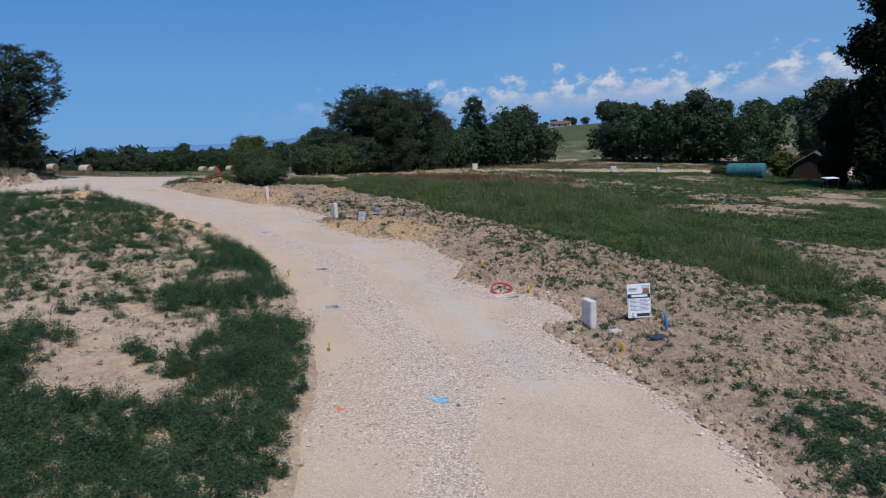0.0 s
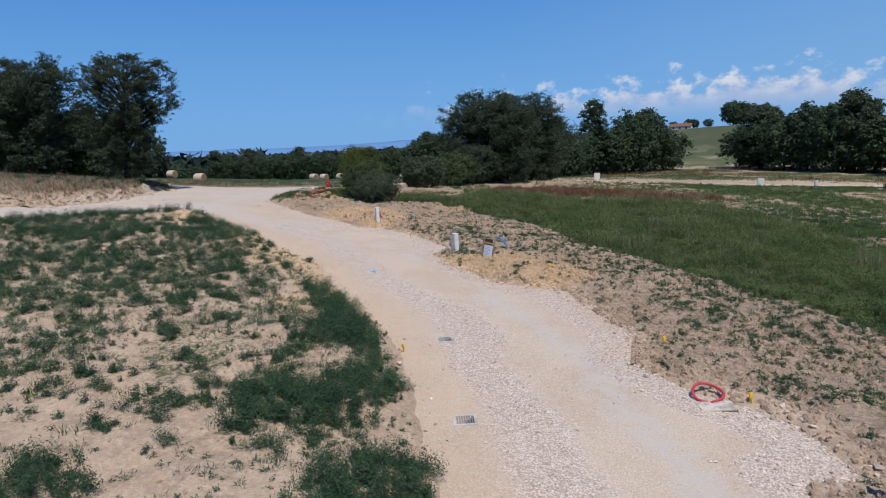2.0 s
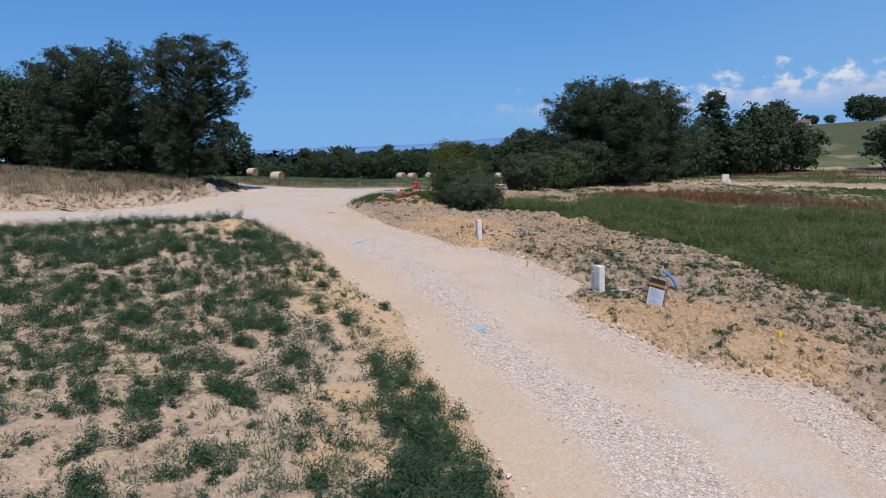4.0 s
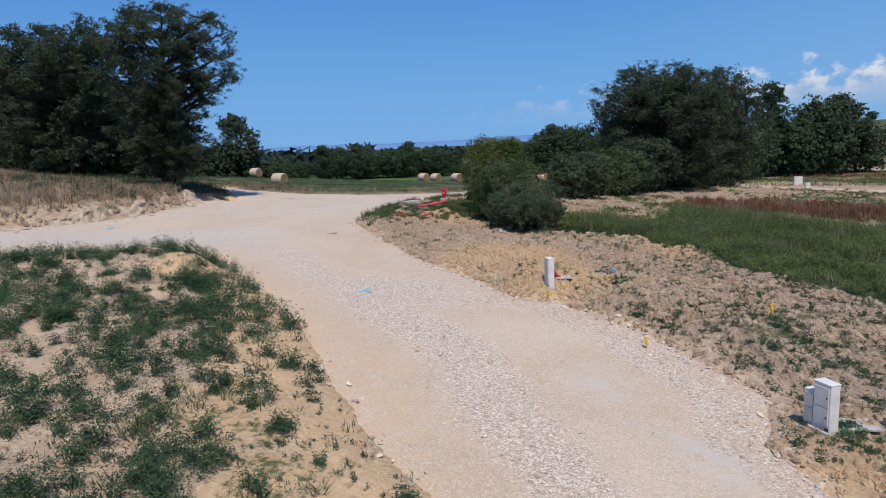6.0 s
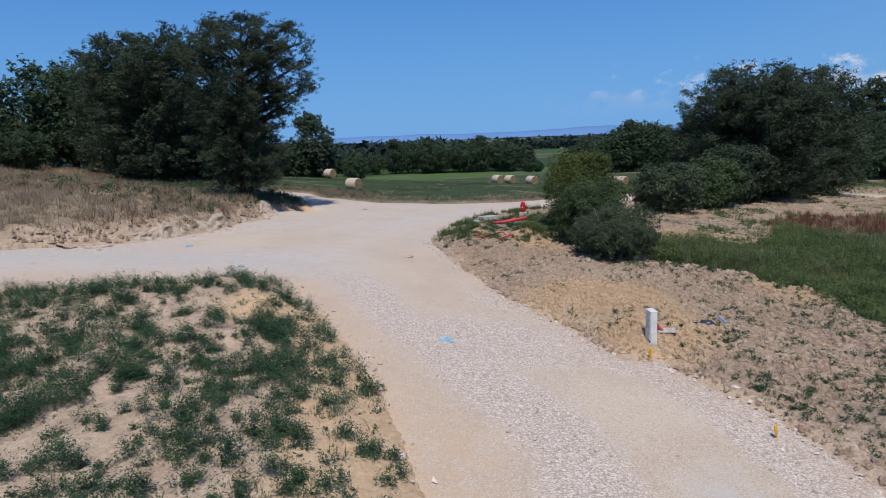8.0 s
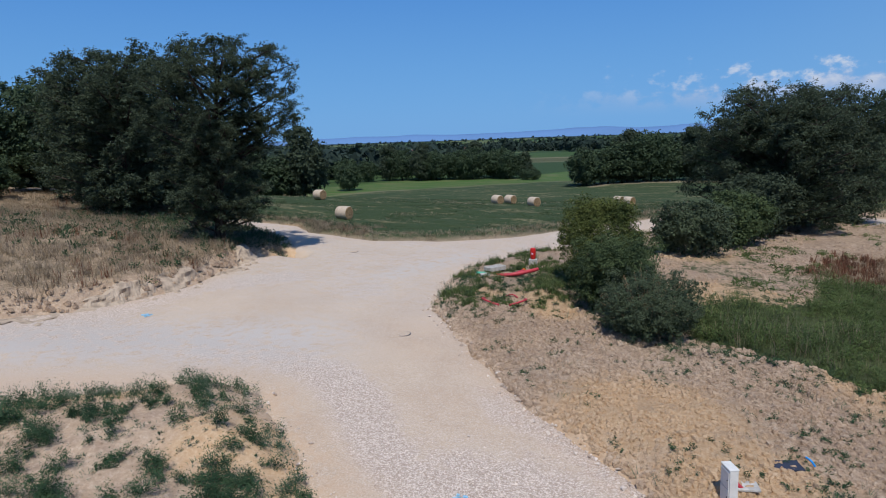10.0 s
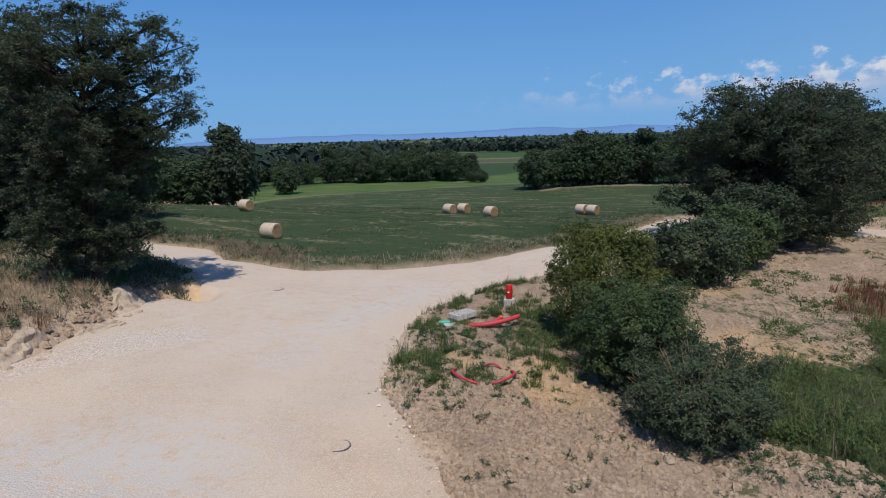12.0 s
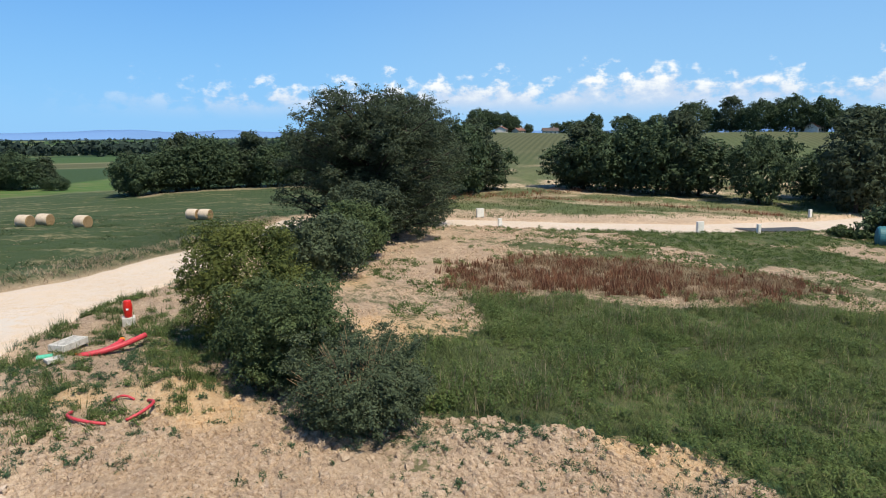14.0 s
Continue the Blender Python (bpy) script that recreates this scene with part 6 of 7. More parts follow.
# ---- things on the plots ----
def cabinet(name, m, label, tall, wide, deep, doors, side_unit=False, base=True):
    """A moulded utility cabinet with door leaves, a rim and a plinth."""
    c = thing(name, m, label, "utility cabinet")
    part("body", box((wide, deep, tall), (0, 0, tall / 2), 0.015), CABINET, c)
    part("cap", box((wide + 0.012, deep + 0.03, 0.03), (0, 0, tall + 0.015), 0.01), CABINET, c)
    z = 0.10
    for hgt in doors:
        d = part("door", box((wide - 0.06, 0.02, hgt - 0.02), (0, -deep / 2 - 0.011, z + hgt / 2), 0.006), CABINET, c)
        part("latch", rod(0.016, 0.016, 0.012, (wide * 0.33, -deep / 2 - 0.021, z + hgt * 0.5), Matrix.Rotation(radians(90), 4, "X"), 10), DARK_SLOT, d)
        z += hgt
    if side_unit:
        t2 = tall * 0.72
        part("meter_box", box((wide * 0.62, deep * 0.8, t2), (-wide * 0.83, 0.01, t2 / 2), 0.012), CABINET, c)
        for k in (0.30, 0.74):
            part("door", box((wide * 0.54, 0.018, t2 * 0.40), (-wide * 0.83, -deep * 0.4, t2 * k), 0.005), CABINET, c)
        part("lid", box((wide * 0.64, deep * 0.84, 0.03), (-wide * 0.83, 0.01, t2 + 0.015), 0.008), CABINET, c)
    if base:
        part("slot", box((wide * 0.18, 0.02, 0.05), (wide * 0.36, -deep / 2 - 0.004, 0.05)), DARK_SLOT, c)
        part("plinth", box((wide * 1.15, deep * 1.5, 0.10), (-0.03, 0, -0.045), 0.02), CONCRETE, c, "rough concrete footing")
    return c


cabinet("utility_cabinet", stand(4.28, 19.15, -70, 0.04), "cream moulded utility cabinet, tall and closed, on tan soil", 0.83, 0.52, 0.19, (0.30, 0.44), base=False)
cabinet("utility_cabinet", stand(-7.2, 41.2, -55, 0.0), "double off-white utility cabinet with a lower meter box", 0.90, 0.38, 0.22, (0.36, 0.40), side_unit=True)
cabinet("utility_cabinet", stand(-13.77, 49.3, -62), "narrow white utility cabinet with its post base exposed", 0.96, 0.42, 0.20, (0.40, 0.42))
cabinet("utility_cabinet", stand(5.7, 119.6, 5), "white double utility cabinet beside the far lane", 1.1, 0.95, 0.3, (0.45, 0.5), side_unit=False)
cabinet("utility_cabinet", stand(5.2, 110.9, 5), "small white utility cabinet beside the far lane", 0.9, 0.45, 0.25, (0.35, 0.4))
cabinet("utility_cabinet", stand(28.0, 106.6, 5), "white utility cabinet beside the far lane", 1.25, 0.9, 0.3, (0.5, 0.55))
cabinet("utility_cabinet", stand(35.0, 105.4, 5), "slim cream utility cabinet beside the far lane", 1.2, 0.42, 0.3, (0.5, 0.5))
cabinet("utility_cabinet", stand(63.0, 126.5, 5), "slim cream utility cabinet beyond the far lane", 1.3, 0.5, 0.3, (0.5, 0.55))


def bars(panel, parent, rows, mat):
    """Lines of unreadable print as raised strips: x, z, width, height."""
    for x, z, w, h in rows:
        part("print_line", box((w, 0.004, h), (x, -0.014, z)), mat, parent)


# notice board of the first plot
b = thing("notice_board", stand(5.9, 19.3, 4) @ pose(0, 0, 0.10, -10) @ Matrix.Diagonal((0.92, 1, 0.93, 1)), "white printed sales board with a photo corner, propped on soil", "sign")
p = part("panel", box((0.80, 0.02, 1.13), (0, 0, 0.60), 0.004), WHITE_PANEL, b)
for x in (-0.32, 0.32):
    part("leg", box((0.04, 0.035, 1.15), (x, 0.03, 0.50), 0.003), PALLET_WOOD, b)
part("photo_sky", box((0.26, 0.004, 0.20), (0.245, -0.0125, 1.02)), SKY_PRINT, p)
part("photo_house", box((0.20, 0.004, 0.11), (0.26, -0.0165, 0.95)), RED_PRINT, p)
part("photo_lawn", box((0.26, 0.004, 0.05), (0.245, -0.0165, 0.87)), GREEN_PRINT, p)
part("header_band", box((0.79, 0.004, 0.13), (0, -0.0125, 0.765)), INK, p)
bars(p, p, [(0.02, 0.765, 0.56, 0.075)], WHITE_PANEL)
for x, z, w, h in ((-0.2, 1.02, 0.26, 0.02), (-0.2, 0.98, 0.30, 0.045), (-0.2, 0.92, 0.28, 0.012)):
    part("print_line", box((w, 0.004, h), (x, -0.0125, z)), GREY_INK, p)
for k in range(9):
    part("print_line", box((0.20 + 0.06 * (k % 3), 0.004, 0.018), (-0.22 + 0.03 * (k % 3), -0.0125, 0.64 - 0.045 * k)), GREY_INK, p)
    part("print_line", box((0.26 + 0.05 * ((k * 2) % 3), 0.004, 0.018), (0.16, -0.0125, 0.64 - 0.045 * k)), GREY_INK, p)
part("border", box((0.74, 0.004, 0.008), (0, -0.0125, 0.69)), INK, p)
for x in (-0.37, 0.37):
    part("border", box((0.008, 0.004, 0.62), (x, -0.0125, 0.38)), INK, p)
part("footer_band", box((0.44, 0.004, 0.10), (0.12, -0.0135, 0.125)), INK, p)
bm = bmesh.new()
for a, c in (((-0.29, 0.08), (-0.24, 0.20)), ((-0.24, 0.20), (-0.19, 0.08)), ((-0.19, 0.08), (-0.29, 0.08))):
    tube([(a[0], -0.014, a[1]), (c[0], -0.014, c[1])], 0.006, 6, bm)
part("triangle_mark", bm, GREEN_PRINT, p)

# notice board on a pallet at the second plot
b = thing("pallet_notice", stand(-5.4, 39.6, -52, 0.24) @ pose(0, 0, 0.02, -12), "printed notice with orange header, fixed to an upright pallet", "sign")
for x in (-0.46, 0.0, 0.46):
    part("bearer", box((0.08, 0.09, 1.18), (x, 0.055, 0.59), 0.006), PALLET_WOOD, b)
for k in range(6):
    part("slat", box((1.15, 0.02, 0.095), (0.0 + 0.02 * math.sin(k * 2.1), 0.0, 0.10 + 0.20 * k), 0.004), PALLET_WOOD, b)
p = part("panel", box((0.78, 0.012, 1.10), (0.10, -0.022, 0.58), 0.003), WHITE_PANEL, b)
part("header_band", box((0.77, 0.004, 0.17), (0.10, -0.030, 1.04)), BROWN_BAND, p)
part("orange_band", box((0.77, 0.004, 0.085), (0.10, -0.030, 0.912)), ORANGE_BAND, p)
part("lower_band", box((0.77, 0.004, 0.06), (0.10, -0.030, 0.838)), BROWN_BAND, p)
for k in range(8):
    part("print_line", box((0.30 + 0.1 * ((k * 5) % 4), 0.004, 0.016), (-0.04 + 0.05 * ((k * 5) % 4), -0.030, 0.76 - 0.075 * k)), GREY_INK, p)


def slab(name, x, y, sx, sy, t, turn, mat, label, category, lift=0.0):
    s = thing(name, stand(x, y, turn, 0.0), label, category)
    part("slab", box((sx, sy, t), (0, 0, t / 2 + lift), min(0.012, t / 3)), mat, s)
    return s


slab("concrete_lid", 4.93, 18.55, 0.38, 0.32, 0.05, 20, CONCRETE, "square pale concrete lid lying on the soil", "lid")
s = slab("chamber_cover", 5.93, 17.75, 0.50, 0.36, 0.05, 12, BLACK_PLATE, "dark navy rectangular chamber cover on soil", "cover", 0.03)
slab("concrete_lid", -6.55, 41.55, 0.62, 0.5, 0.05, 10, CONCRETE, "square pale concrete lid beside the double cabinet", "lid")
slab("chamber_cover", -5.75, 42.0, 0.72, 0.5, 0.05, 20, BLACK_PLATE, "dark navy rectangular chamber cover on clay", "cover", 0.03)
slab("chamber_cover", -12.45, 51.7, 0.70, 0.5, 0.05, 20, BLACK_PLATE, "dark rectangular chamber cover on clay soil", "cover", 0.03)
slab("concrete_lid", -13.4, 49.95, 0.55, 0.40, 0.06, 15, CONCRETE, "pale concrete lid beside the narrow cabinet", "lid")
slab("plastic_scrap", -6.8, 41.4, 0.22, 0.18, 0.03, 40, GREEN_SHEET, "scrap of bright green plastic sheeting", "scrap")


def stub(name, x, y, pts, r, mat, label, category="pipe", ribs=0.0, collar=None):
    t = thing(name, stand(x, y), label, category)
    part("pipe", tube(pts, r, 10, None, None, ribs), mat, t, smooth=True)
    if collar:
        part("end_collar", tube([pts[-2], pts[-1] + (pts[-1] - pts[-2]) * 0.6], r * 1.12, 10), collar, t, "orange end collar")
    return t


stub("water_pipe", 6.50, 18.55, bez((0, 0, -0.1), (-0.02, 0, 0.25), (-0.08, 0.02, 0.54), 10), 0.034, BLUE_PIPE, "bright blue water pipe standing up out of the soil")
stub("water_pipe", -4.55, 42.3, bez((0.10, 0, -0.1), (0.08, 0, 0.45), (-0.42, 0.1, 0.70), 14), 0.04, BLUE_PIPE, "bright blue water pipe curving out of the soil")
stub("water_pipe", -11.85, 52.0, bez((0.10, 0, -0.1), (0.08, 0, 0.20), (-0.16, 0.08, 0.28), 14), 0.026, BLUE_PIPE, "bright blue water pipe curving out of the soil")
stub("conduit", -13.75, 49.75, bez((0.30, 0.1, 0.0), (0.18, 0.05, 0.05), (0.0, 0.0, 0.36), 16), 0.05, RED_PIPE, "red ribbed conduit rising behind the narrow cabinet", ribs=0.1)


def stake(x, y, h=0.34, tilt=8):
    s = thing("marker_stake", stand(x, y, (x * 70 + y * 30) % 360) @ pose(0, 0, 0, tilt), "yellow plastic survey stake stuck in the ground", "stake", "survey stakes")
    part("shaft", box((0.035, 0.03, h * 0.55), (0, 0, h * 0.25), 0.004), YELLOW, s)
    part("head", box((0.12, 0.05, h * 0.55), (0, 0, h * 0.66), 0.02), YELLOW, s)
    return s


for x, y in ((4.72, 17.1), (3.05, 23.9), (1.5, 27.6), (-3.45, 17.3), (-6.55, 25.6), (-10.5, 45.0), (-7.1, 48.4), (-13.7, 48.45), (21.9, 52.3), (-2.1, 36.2)):
    stake(x, y, 0.30 if y < 40 else 0.36)

# red conduit scraps on a concrete patch at the first bay
slab("concrete_lid", 2.1, 23.55, 0.95, 0.55, 0.05, 10, DUSTY_PAD, "rough dusty concrete pad level with the soil", "pad")
t = thing("conduit", stand(2.05, 23.80, 8), "open loop of red ribbed conduit propped on a pad", "pipe")
loop = [Vector((0.39 * math.sin(a) * (1.0 - 0.10 * math.cos(a)), 0.22 - 0.30 * math.cos(a) * 0.75, 0.20 - 0.22 * math.cos(a) * 1.0 + 0.03 * math.sin(2 * a))) for a in np.linspace(-2.9, 2.55, 44)]
loop = [Vector((p.x, 0.30 - 1.35 * (p.y - 0.22), 0.05 + 0.62 * (0.42 - p.z))) for p in loop]
part("length", tube(loop + [Vector((-0.05, -0.08, 0.06))], 0.036, 10, None, None, 0.08), RED_PIPE, t, smooth=True)

# drain gratings set in the road
for x, y, turn in ((-5.5, 26.95, 20), (-4.12, 21.45, 12)):
    g = thing("drain_grating", pose(x, y, top_z(x, y) - 0.02, 0, 0, turn), "square cast-iron drain grating set in the gravel", "grating", "drain gratings")
    part("pit", box((0.44, 0.44, 0.02), (0, 0, 0.005)), DARK_SLOT, g)
    for sx, sy, px_, py_ in ((0.56, 0.06, 0, 0.25), (0.56, 0.06, 0, -0.25), (0.06, 0.44, 0.25, 0), (0.06, 0.44, -0.25, 0)):
        part("frame_side", box((sx, sy, 0.06), (px_, py_, 0.015), 0.006), CONCRETE, g)
    for k in range(7):
        part("bar", box((0.038, 0.44, 0.03), (-0.18 + 0.06 * k, 0, 0.03), 0.004), IRON_BAR, g)

# manhole covers and blue marked valve boxes
for x, y, r in ((-26.1, 56.5, 0.34), (-36.75, 69.5, 0.34)):
    h = thing("manhole_cover", pose(x, y, top_z(x, y) - 0.042), "round iron manhole cover ringed with dust in the road", "manhole")
    part("rim", lathe([(r - 0.03, 0.0), (r, 0.0), (r + 0.005, 0.04), (r - 0.03, 0.045)], 28), IRON, h)
    part("lid", lathe([(r - 0.035, 0.0), (r - 0.035, 0.046), (r - 0.055, 0.052), (0.05, 0.056)], 28), GRAVEL, h, "dust-covered lid")
for x, y, r in ((-0.40, 14.2, 0.13), (-10.36, 35.69, 0.12), (-19.55, 46.95, 0.14), (-37.45, 53.7, 0.14)):
    h = thing("valve_box", pose(x, y, top_z(x, y) - 0.015), "small round valve cover sprayed with blue marking paint", "valve cover", "valve covers")
    part("lid", lathe([(r, 0.0), (r, 0.035), (r * 0.9, 0.045), (r * 0.5, 0.045)], 20), BLUE_PAINT, h)
    gen = np.random.default_rng(int(abs(x) * 10))
    for k in range(6):
        a, d = gen.uniform(0, 6.28), gen.uniform(0.10, 0.30)
        part("paint_fleck", lathe([(gen.uniform(0.05, 0.10), 0.0), (0.05, 0.022)], 9), BLUE_PAINT, h).location = (d * math.cos(a), d * math.sin(a), 0.012)
s = thing("dark_stone", stand(0.08, 13.9), "single dark angular stone on the gravel", "stone")
bm = bmesh.new()
bmesh.ops.create_icosphere(bm, subdivisions=2, radius=0.085)
for v in bm.verts:
    v.co *= 0.8 + 0.5 * noise.noise(v.co * 9)
part("rock", bm, IRON, s)
s = thing("survey_nail", stand(-2.62, 13.6), "orange plastic survey marker pressed into the gravel", "marker")
part("cap", lathe([(0.05, 0.0), (0.06, 0.03), (0.03, 0.06), (0.012, 0.065)], 12), ORANGE, s)
part("tag", box((0.10, 0.05, 0.012), (0.09, 0.02, 0.02), 0.004, Matrix.Rotation(0.4, 4, "Z")), ORANGE, s)

# ---- island: hydrant, crate, conduits ----
h = thing("fire_hydrant", stand(-24.95, 71.0, 10, 0.03) @ Matrix.Diagonal((0.76, 0.76, 0.80, 1)), "red enamelled fire hydrant on a pale concrete block", "hydrant")
part("footing", box((0.62, 0.62, 0.42), (0, 0, 0.21), 0.02), CONCRETE, h, "pale cast concrete block")
part("casing", lathe([(0.16, 0.40), (0.19, 0.44), (0.20, 0.62), (0.225, 0.80), (0.235, 0.95), (0.215, 1.10), (0.19, 1.22), (0.175, 1.27), (0.05, 1.29)], 28), RED_PAINT, h, smooth=True)
part("label_plate", box((0.012, 0.12, 0.09), (0.0, 0, 0)), WHITE_PANEL, h, "small white plate").matrix_basis = pose(-0.02, -0.232, 0.86, 0, 0, 90)
for a in (0, 120, 240):
    part("bolt", rod(0.03, 0.03, 0.05, (0.17 * math.cos(radians(a)), 0.17 * math.sin(radians(a)), 0.42), None, 8), IRON, h)

c = thing("grating_crate", stand(-26.3, 68.0, 62, -0.10) @ Matrix.Diagonal((0.85, 0.85, 0.95, 1)), "grey concrete gully frame with iron slats lying on weeds", "gully frame")
for sx, sy, px_, py_ in ((1.30, 0.10, 0, 0.36), (1.30, 0.10, 0, -0.36), (0.10, 0.62, 0.60, 0), (0.10, 0.62, -0.60, 0)):
    part("frame_side", box((sx, sy * (0.6 if sy < 0.2 else 1), 0.24), (px_, py_, 0.12), 0.012), CONCRETE, c)
for k in range(9):
    part("slat", box((0.07, 0.62, 0.03), (-0.48 + 0.12 * k, 0, 0.21), 0.004), CONCRETE, c)
slab("plastic_scrap", -26.75, 67.0, 0.5, 0.3, 0.06, 15, GREEN_SHEET, "crumpled bright green plastic sheet", "scrap")
slab("plastic_bag", -26.35, 66.55, 0.5, 0.4, 0.12, 35, CONCRETE, "pale crumpled bag on the weeds", "bag")

t = thing("conduit", stand(-24.9, 67.6), "thick lengths of red ribbed conduit bent over the soil", "pipe")
part("length", tube(bez((-0.95, -0.35, 0.08), (0.1, -0.55, 0.16), (1.05, 0.65, 0.34), 40), 0.095, 12, None, None, 0.09), RED_PIPE, t, smooth=True)
d = part("length", tube(bez((-0.5, -0.30, 0.12), (0.0, -0.2, 0.12), (0.30, 0.45, 0.26), 24), 0.085, 12, None, None, 0.09), RED_PIPE, t, smooth=True)
part("end_cap", rod(0.10, 0.10, 0.07, (0.30, 0.45, 0.26), Matrix.Rotation(radians(-65), 4, "X"), 12), ORANGE, d, "orange end cap")
part("end_cap", rod(0.105, 0.105, 0.08, (-0.95, -0.35, 0.08), Matrix.Rotation(radians(-90), 4, "Y"), 12), ORANGE, t, "orange end cap")
t = thing("conduit_coil", stand(-23.6, 61.9), "thin red conduit coiled and half buried in weeds", "pipe")
for r, a0, a1, k in ((1.05, 165, 272, 0), (1.05, -62, 38, 1), (0.95, 62, 100, 2)):
    pts = [Vector((r * math.cos(radians(a)), 0.78 * r * math.sin(radians(a)), 0.13 + 0.12 * math.sin(radians((a - a0) / (a1 - a0) * 180)))) for a in np.linspace(a0, a1, 24)]
    part("length", tube(pts, 0.042 if k < 2 else 0.032, 9, None, None, 0.1), RED_PIPE, t, smooth=True)

# ---- whitish eroded blocks along the foot of the bank ----
gen = np.random.default_rng(5)
BANK = [(-41.4, 49.5), (-40.9, 52.5), (-40.2, 55.5), (-40.1, 58.5), (-40.3, 61.5), (-41.2, 64.5)]
x, y, sd = scatter(5000, -44, -38, 46, 66, lambda x, y, s: np.exp(-((s - 0.45) / 0.35) ** 2))
clods("bank_rubble", x, y, sd, np.minimum(gen.lognormal(-2.5, 0.55, len(x)), 0.24), "pale crumbling earth and stones along the bank's foot")
steps = np.linspace(0, 1, 190)
knots = np.cumsum([0] + [math.dist(a, b) for a, b in zip(BANK, BANK[1:])])
bx, by = np.interp(steps * knots[-1], knots, [p[0] for p in BANK]), np.interp(steps * knots[-1], knots, [p[1] for p in BANK])
tx, ty = np.gradient(bx), np.gradient(by)
sx, sy = ty / np.hypot(tx, ty), -tx / np.hypot(tx, ty)
rows = []
for k, (out, up) in enumerate(((0.95, -0.15), (0.75, 0.02), (0.55, 0.16), (0.40, 0.34), (0.30, 0.48), (0.10, 0.60), (-0.25, 0.66), (-0.70, 0.58), (-1.10, 0.30))):
    lump = 0.55 * (fbm(bx + 0.3 * k, by, 1.1, 3, 40) - 0.5) + 0.40 * (fbm(bx * 3 + k, by * 3, 1.0, 3, 46) - 0.5)
    px, py = bx + sx * (out + 1.1 * lump), by + sy * (out + 1.1 * lump)
    foot = np.array([top_z(a, b) for a, b in zip(bx + sx * 1.0, by + sy * 1.0)])
    rows.append(np.stack([px, py, foot + up * (0.20 + 1.15 * ss(0.32, 0.66, fbm(bx, by, 2.0, 2, 44))) + 0.16 * lump], -1))
i = np.arange(len(rows) * 190).reshape(len(rows), 190)
tagged(sheet("bank_edge", np.concatenate(rows), np.stack([i[:-1, :-1], i[:-1, 1:], i[1:, 1:], i[1:, :-1]], -1).reshape(-1, 4), BANK_EARTH), "pale eroded earth ledge along the foot of the dry bank", "earth bank", kind="structure")
for k in range(14):
    i = gen.uniform(0, len(BANK) - 1.001)
    a, b2 = BANK[int(i)], BANK[int(i) + 1]
    w = i % 1
    x, y = a[0] + (b2[0] - a[0]) * w + gen.uniform(0.9, 1.5), a[1] + (b2[1] - a[1]) * w
    s = thing("earth_block", pose(x, y, top_z(x, y) - 0.03, gen.uniform(-10, 10), gen.uniform(-10, 10), gen.uniform(0, 360)), "pale block of dried earth fallen at the bank's foot", "earth block", "bank blocks")
    bm = bmesh.new()
    bmesh.ops.create_icosphere(bm, subdivisions=3, radius=gen.uniform(0.12, 0.30))
    for v in bm.verts:
        v.co *= 0.75 + 0.55 * noise.noise(v.co * 4 + Vector((k, 0, 0))) + 0.16 * noise.noise(v.co * 12)
        v.co.z *= 0.5
    part("lump", bm, BANK_EARTH, s)

# ---- hay bales ----
def bale(x, y, turn):
    r, w = 0.62, 1.22
    b = thing("hay_bale", pose(x, y, float(ground_z(np.asarray(float(x)), np.asarray(float(y)))) - 0.04, 0, 0, turn), "round net-wrapped hay bale lying on the mown meadow", "hay bale", "hay bales")
    bm = bmesh.new()
    rings = []
    for yy, k in ((-w / 2, 0.93), (-w / 2 + 0.06, 1.0), (-w / 6, 1.01), (w / 6, 1.0), (w / 2 - 0.06, 1.0), (w / 2, 0.93)):
        rings.append([bm.verts.new((r * k * math.cos(a) * (1 + 0.012 * math.sin(5 * a + yy)), yy, r + r * k * max(math.sin(a), -0.93))) for a in np.linspace(0, 2 * math.pi, 36, endpoint=False)])
    for p, q in zip(rings, rings[1:]):
        for k in range(36):
            bm.faces.new((p[k], p[(k + 1) % 36], q[(k + 1) % 36], q[k]))
    part("wrapped_side", bm, HAY_SIDE, b, smooth=True)
    for s in (-1, 1):
        e = bmesh.new()
        rim = [[e.verts.new((r * f * math.cos(a), s * (w / 2 + d), r + r * f * max(math.sin(a), -0.93))) for a in np.linspace(0, 2 * math.pi, 36, endpoint=False)] for f, d in ((0.93, 0.0), (0.7, 0.02), (0.45, -0.005), (0.2, 0.02))]
        for p, q in zip(rim, rim[1:]):
            for k in range(36):
                e.faces.new((p[k], p[(k + 1) % 36], q[(k + 1) % 36], q[k]))
        e.faces.new(rim[-1])
        part("coiled_end", e, HAY_END, b, "brown coiled hay end")
    return b


for x, y, turn in ((-46.3, 83.0, -96), (-59.8, 98.2, -101), (-42.0, 111.8, -118), (-41.0, 114.0, -115), (-36.6, 110.0, -122), (-26.6, 118.7, -118), (-28.0, 119.6, -118), (-70.0, 88.0, -92)):
    bale(x, y, turn)

# ---- garden edge: tank, shed, table; asphalt strip ----
t = thing("water_tank", pose(44.8, 95.5, float(land(np.asarray(44.8), np.asarray(95.5))) - 0.1, 0, 0, 50) @ Matrix.Diagonal((0.86, 0.86, 0.86, 1)), "long teal horizontal tank beside the lane", "tank")
bm = rod(1.35, 1.35, 5.6, (0, -2.8, 1.35), Matrix.Rotation(radians(-90), 4, "X"), 28)
part("shell", bm, TEAL, t, smooth=False)
for y in (-2.8, 2.8):
    part("domed_end", lathe([(1.35, 0), (1.2, 0.18), (0.8, 0.32), (0.1, 0.38)], 28), TEAL, t).matrix_basis = pose(0, y, 1.35, 90 if y < 0 else -90)
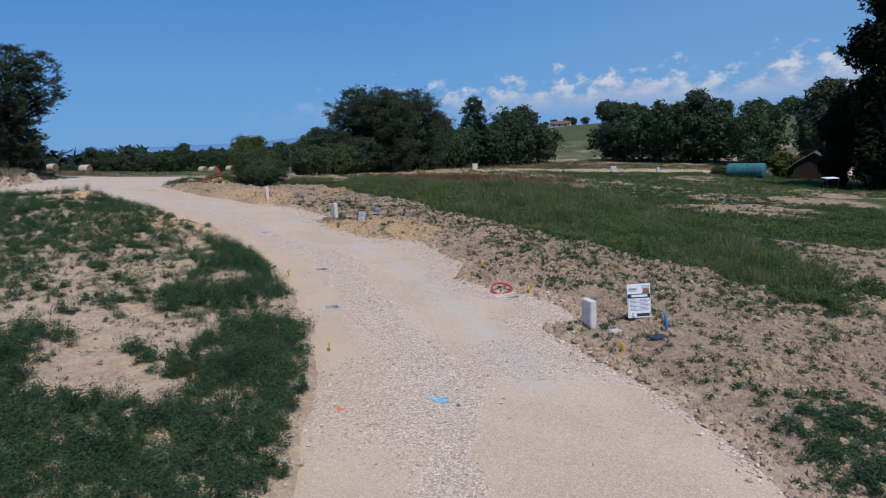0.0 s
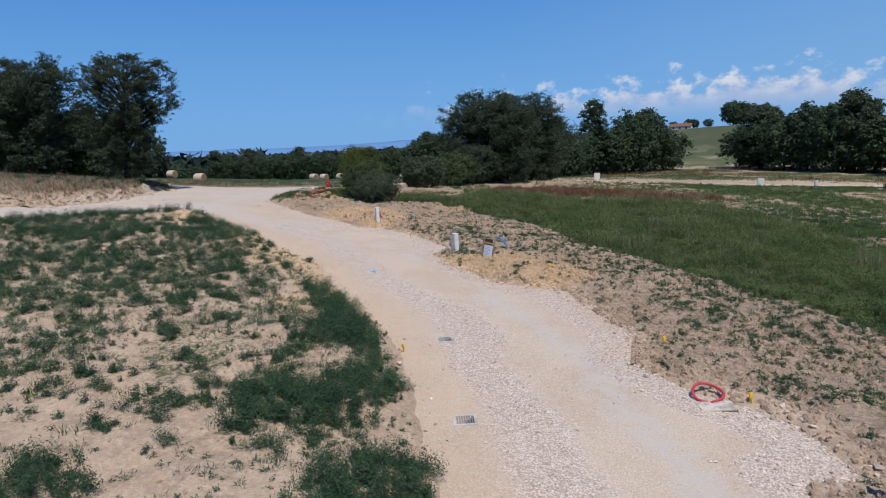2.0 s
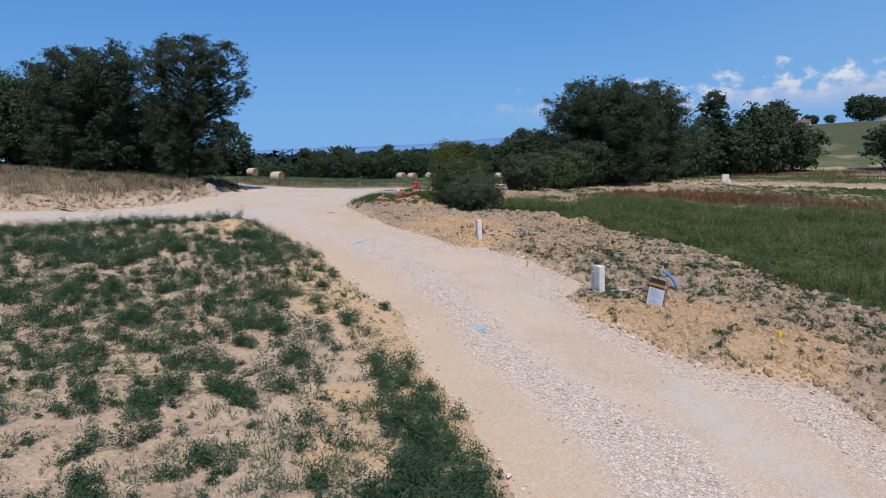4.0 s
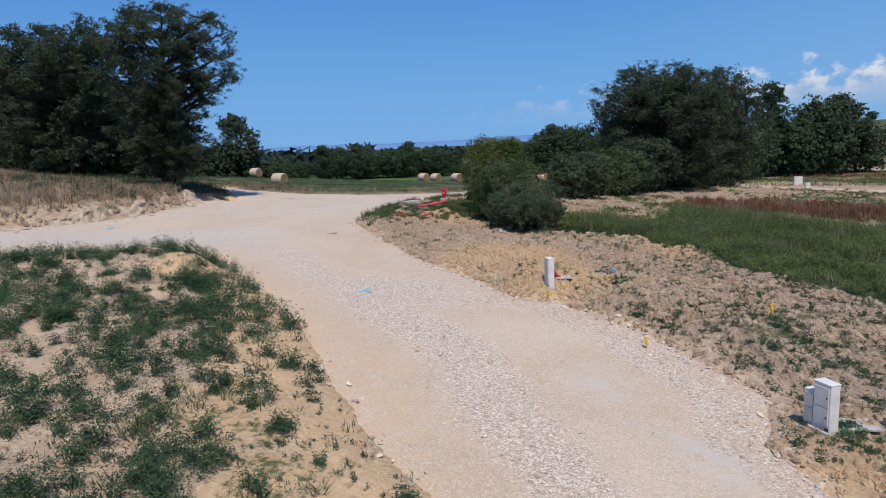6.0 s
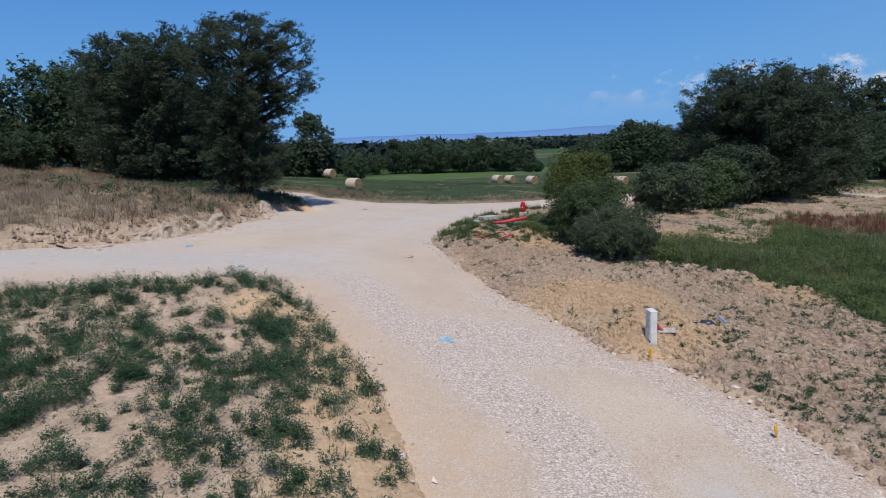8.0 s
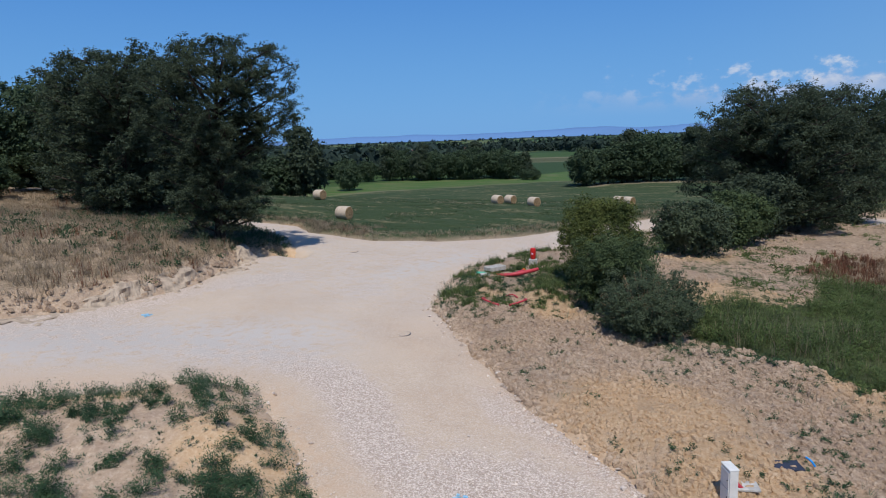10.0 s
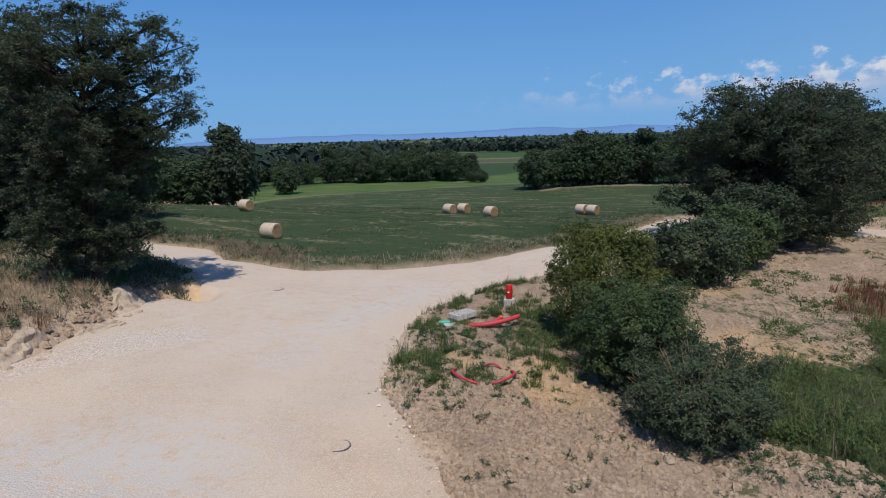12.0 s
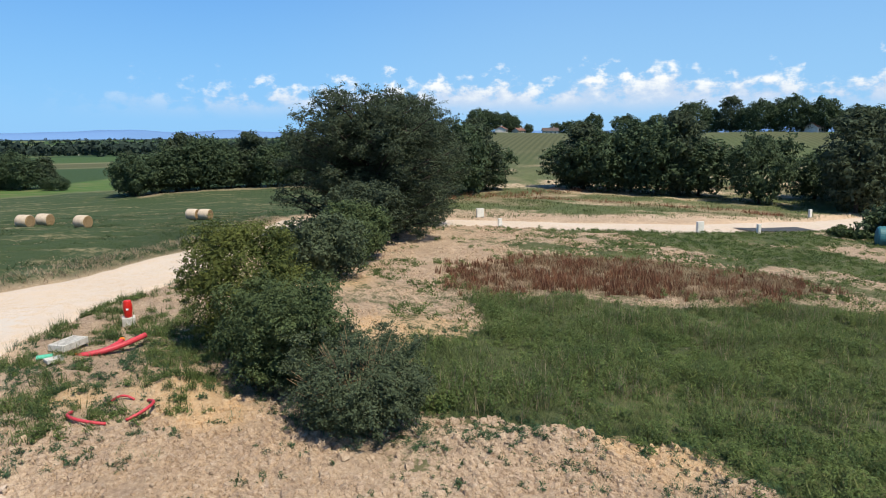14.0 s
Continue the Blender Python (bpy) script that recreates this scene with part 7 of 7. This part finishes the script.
for y in (-1.4, 0, 1.4):
    part("hoop", lathe([(1.36, -0.05), (1.385, -0.03), (1.385, 0.03), (1.36, 0.05)], 28), TEAL, t).matrix_basis = pose(0, y, 1.35, 90)
for y in (-1.8, 1.8):
    part("cradle", box((2.0, 0.3, 0.5), (0, y, 0.15), 0.02), CONCRETE, t)

hs = thing("garden_shed", pose(54.0, 94.0, float(land(np.asarray(54.0), np.asarray(94.0))) - 0.1, 0, 0, -32), "dark timber shed with a red-brown tiled roof", "shed")
W_, D_, E_, R_ = 5.0, 5.5, 2.5, 4.1
for sx, sy, px_, py_ in ((W_, 0.12, 0, -D_ / 2), (W_, 0.12, 0, D_ / 2), (0.12, D_ - 0.14, -W_ / 2 + 0.06, 0), (0.12, D_ - 0.14, W_ / 2 - 0.06, 0)):
    part("wall", box((sx, sy, E_), (px_, py_, E_ / 2)), SHED_WOOD, hs)
for k in range(16):
    part("board", box((0.28, 0.03, E_ - 0.05), (-W_ / 2 + 0.17 + 0.31 * k, -D_ / 2 - 0.078, E_ / 2), 0.006), SHED_WOOD, hs)
for y in (-D_ / 2, D_ / 2):
    bm = bmesh.new()
    for dy in (-0.06, 0.06):
        bm.verts.new((-W_ / 2, y + dy, E_)), bm.verts.new((W_ / 2, y + dy, E_)), bm.verts.new((0, y + dy, R_ - 0.05))
    bmesh.ops.convex_hull(bm, input=bm.verts)
    part("gable", bm, SHED_WOOD, hs)
slope = math.hypot(W_ / 2 + 0.4, R_ - E_)
for s in (-1, 1):
    rf = part("roof_slope", box((slope + 0.15, D_ + 0.8, 0.10), (0, 0, 0), 0.02), SLATE, hs)
    rf.matrix_basis = pose(s * (W_ / 4 + 0.15), 0, (E_ + R_) / 2 + 0.0, 0, s * math.degrees(math.atan2(R_ - E_, W_ / 2)))
    part("gutter", rod(0.06, 0.06, D_ + 0.8, (s * (W_ / 2 + 0.42), -D_ / 2 - 0.4, E_ - 0.25), Matrix.Rotation(radians(-90), 4, "X"), 10), CONCRETE, hs, "pale gutter")
part("door", box((1.0, 0.05, 2.0), (1.2, -D_ / 2 - 0.11, 1.02), 0.01), SHED_WOOD, hs)
tb = thing("garden_table", pose(43.0, 71.6, float(land(np.asarray(43.0), np.asarray(71.6))), 0, 0, 10), "white-topped garden table standing in the shade", "table")
part("top", box((1.6, 0.9, 0.06), (0, 0, 1.45), 0.01, Matrix.Rotation(0.12, 4, "X")), WHITE_PANEL, tb)
for x in (-0.7, 0.7):
    for y in (-0.36, 0.36):
        part("leg", box((0.06, 0.06, 1.5), (x, y, 0.70), 0.006), SHED_WOOD, tb)
tx = np.linspace(36, 47.5, 30)
mid = np.interp(tx, [32, 41, 63], [108.2, 108.6, 114.5])
av = np.concatenate([np.stack([tx, mid - 0.6, 0 * tx], -1), np.stack([tx, mid + 2.6, 0 * tx], -1)])
av[:, 2] = road_z(av[:, 0], av[:, 1]) + 0.10
ai = np.arange(60).reshape(2, 30)
tagged(sheet("asphalt_strip", av, np.stack([ai[0, :-1], ai[0, 1:], ai[1, 1:], ai[1, :-1]], -1), ASPHALT), "fresh dark asphalt strip on the far lane", "pavement", kind="structure")


# ---- houses on the hill and in the plain ----
def house(x, y, w, d, e, r, turn, roof, label, s=1.0):
    z = float(ground_z(np.asarray(float(x)), np.asarray(float(y)))) - 0.4
    hh = thing("house", pose(x, y, z, 0, 0, turn), label, "house", "houses on the hill")
    part("wall", box((w, d, e), (0, 0, e / 2), 0.02), RENDER_WALL, hh)
    for xx in (-w / 2, w / 2):
        bm = bmesh.new()
        for dx in (-0.15, 0.15):
            bm.verts.new((xx * 0.985 + dx * 0.5, -d / 2 + 0.03, e)), bm.verts.new((xx * 0.985 + dx * 0.5, d / 2 - 0.03, e)), bm.verts.new((xx * 0.985 + dx * 0.5, 0, r - 0.1))
        bmesh.ops.convex_hull(bm, input=bm.verts)
        part("gable", bm, RENDER_WALL, hh)
    sl = math.hypot(d / 2 + 0.5, r - e)
    for k in (-1, 1):
        part("roof_slope", box((w + 1.0, sl + 0.2, 0.2), (0, 0, 0), 0.03), roof, hh).matrix_basis = pose(0, k * (d / 4 + 0.2), (e + r) / 2, -k * math.degrees(math.atan2(r - e, d / 2)))
    part("chimney", box((0.7, 0.7, 1.4), (w * 0.25, 0.4, r + 0.2), 0.02), RENDER_WALL, hh)
    for k in range(3):
        wn = part("window", box((1.1, 0.10, 1.3), (-w / 2 + w * (k + 0.7) / 3.4, -d / 2 - 0.03, e * 0.55), 0.01), GLASS, hh)
        part("frame", box((1.3, 0.06, 0.10), (-w / 2 + w * (k + 0.7) / 3.4, -d / 2 - 0.06, e * 0.55 - 0.72), 0.01), RENDER_WALL, wn)
    return hh


house(131, 458, 9, 7, 2.8, 4.4, 60, ROOF_TILE, "cream house with a red tiled roof on the hilltop")
house(146, 464, 7, 6, 2.6, 4.2, 25, ROOF_TILE, "cream house with a red tiled roof among hilltop trees")
house(163, 450, 10, 7, 3.2, 5.0, -15, SLATE, "white house with a grey roof on the hilltop")
house(86, 474, 14, 8, 2.4, 4.2, -20, ROOF_TILE, "long low farmhouse with a red tiled roof on the hill")
house(266, 333, 9, 7, 3.4, 5.6, 20, ROOF_TILE, "cream house with a red roof behind the maize")
for x, y, t in ((-420, 620, 30), (-380, 905, -20), (-300, 1100, 10), (-160, 900, 50), (-240, 1350, 0), (-60, 1200, 20), (-520, 1000, 40), (-140, 1600, 5)):
    house(x, y, 14, 10, 6.0, 9.0, t, ROOF_TILE, "small far house with a red roof in the plain")
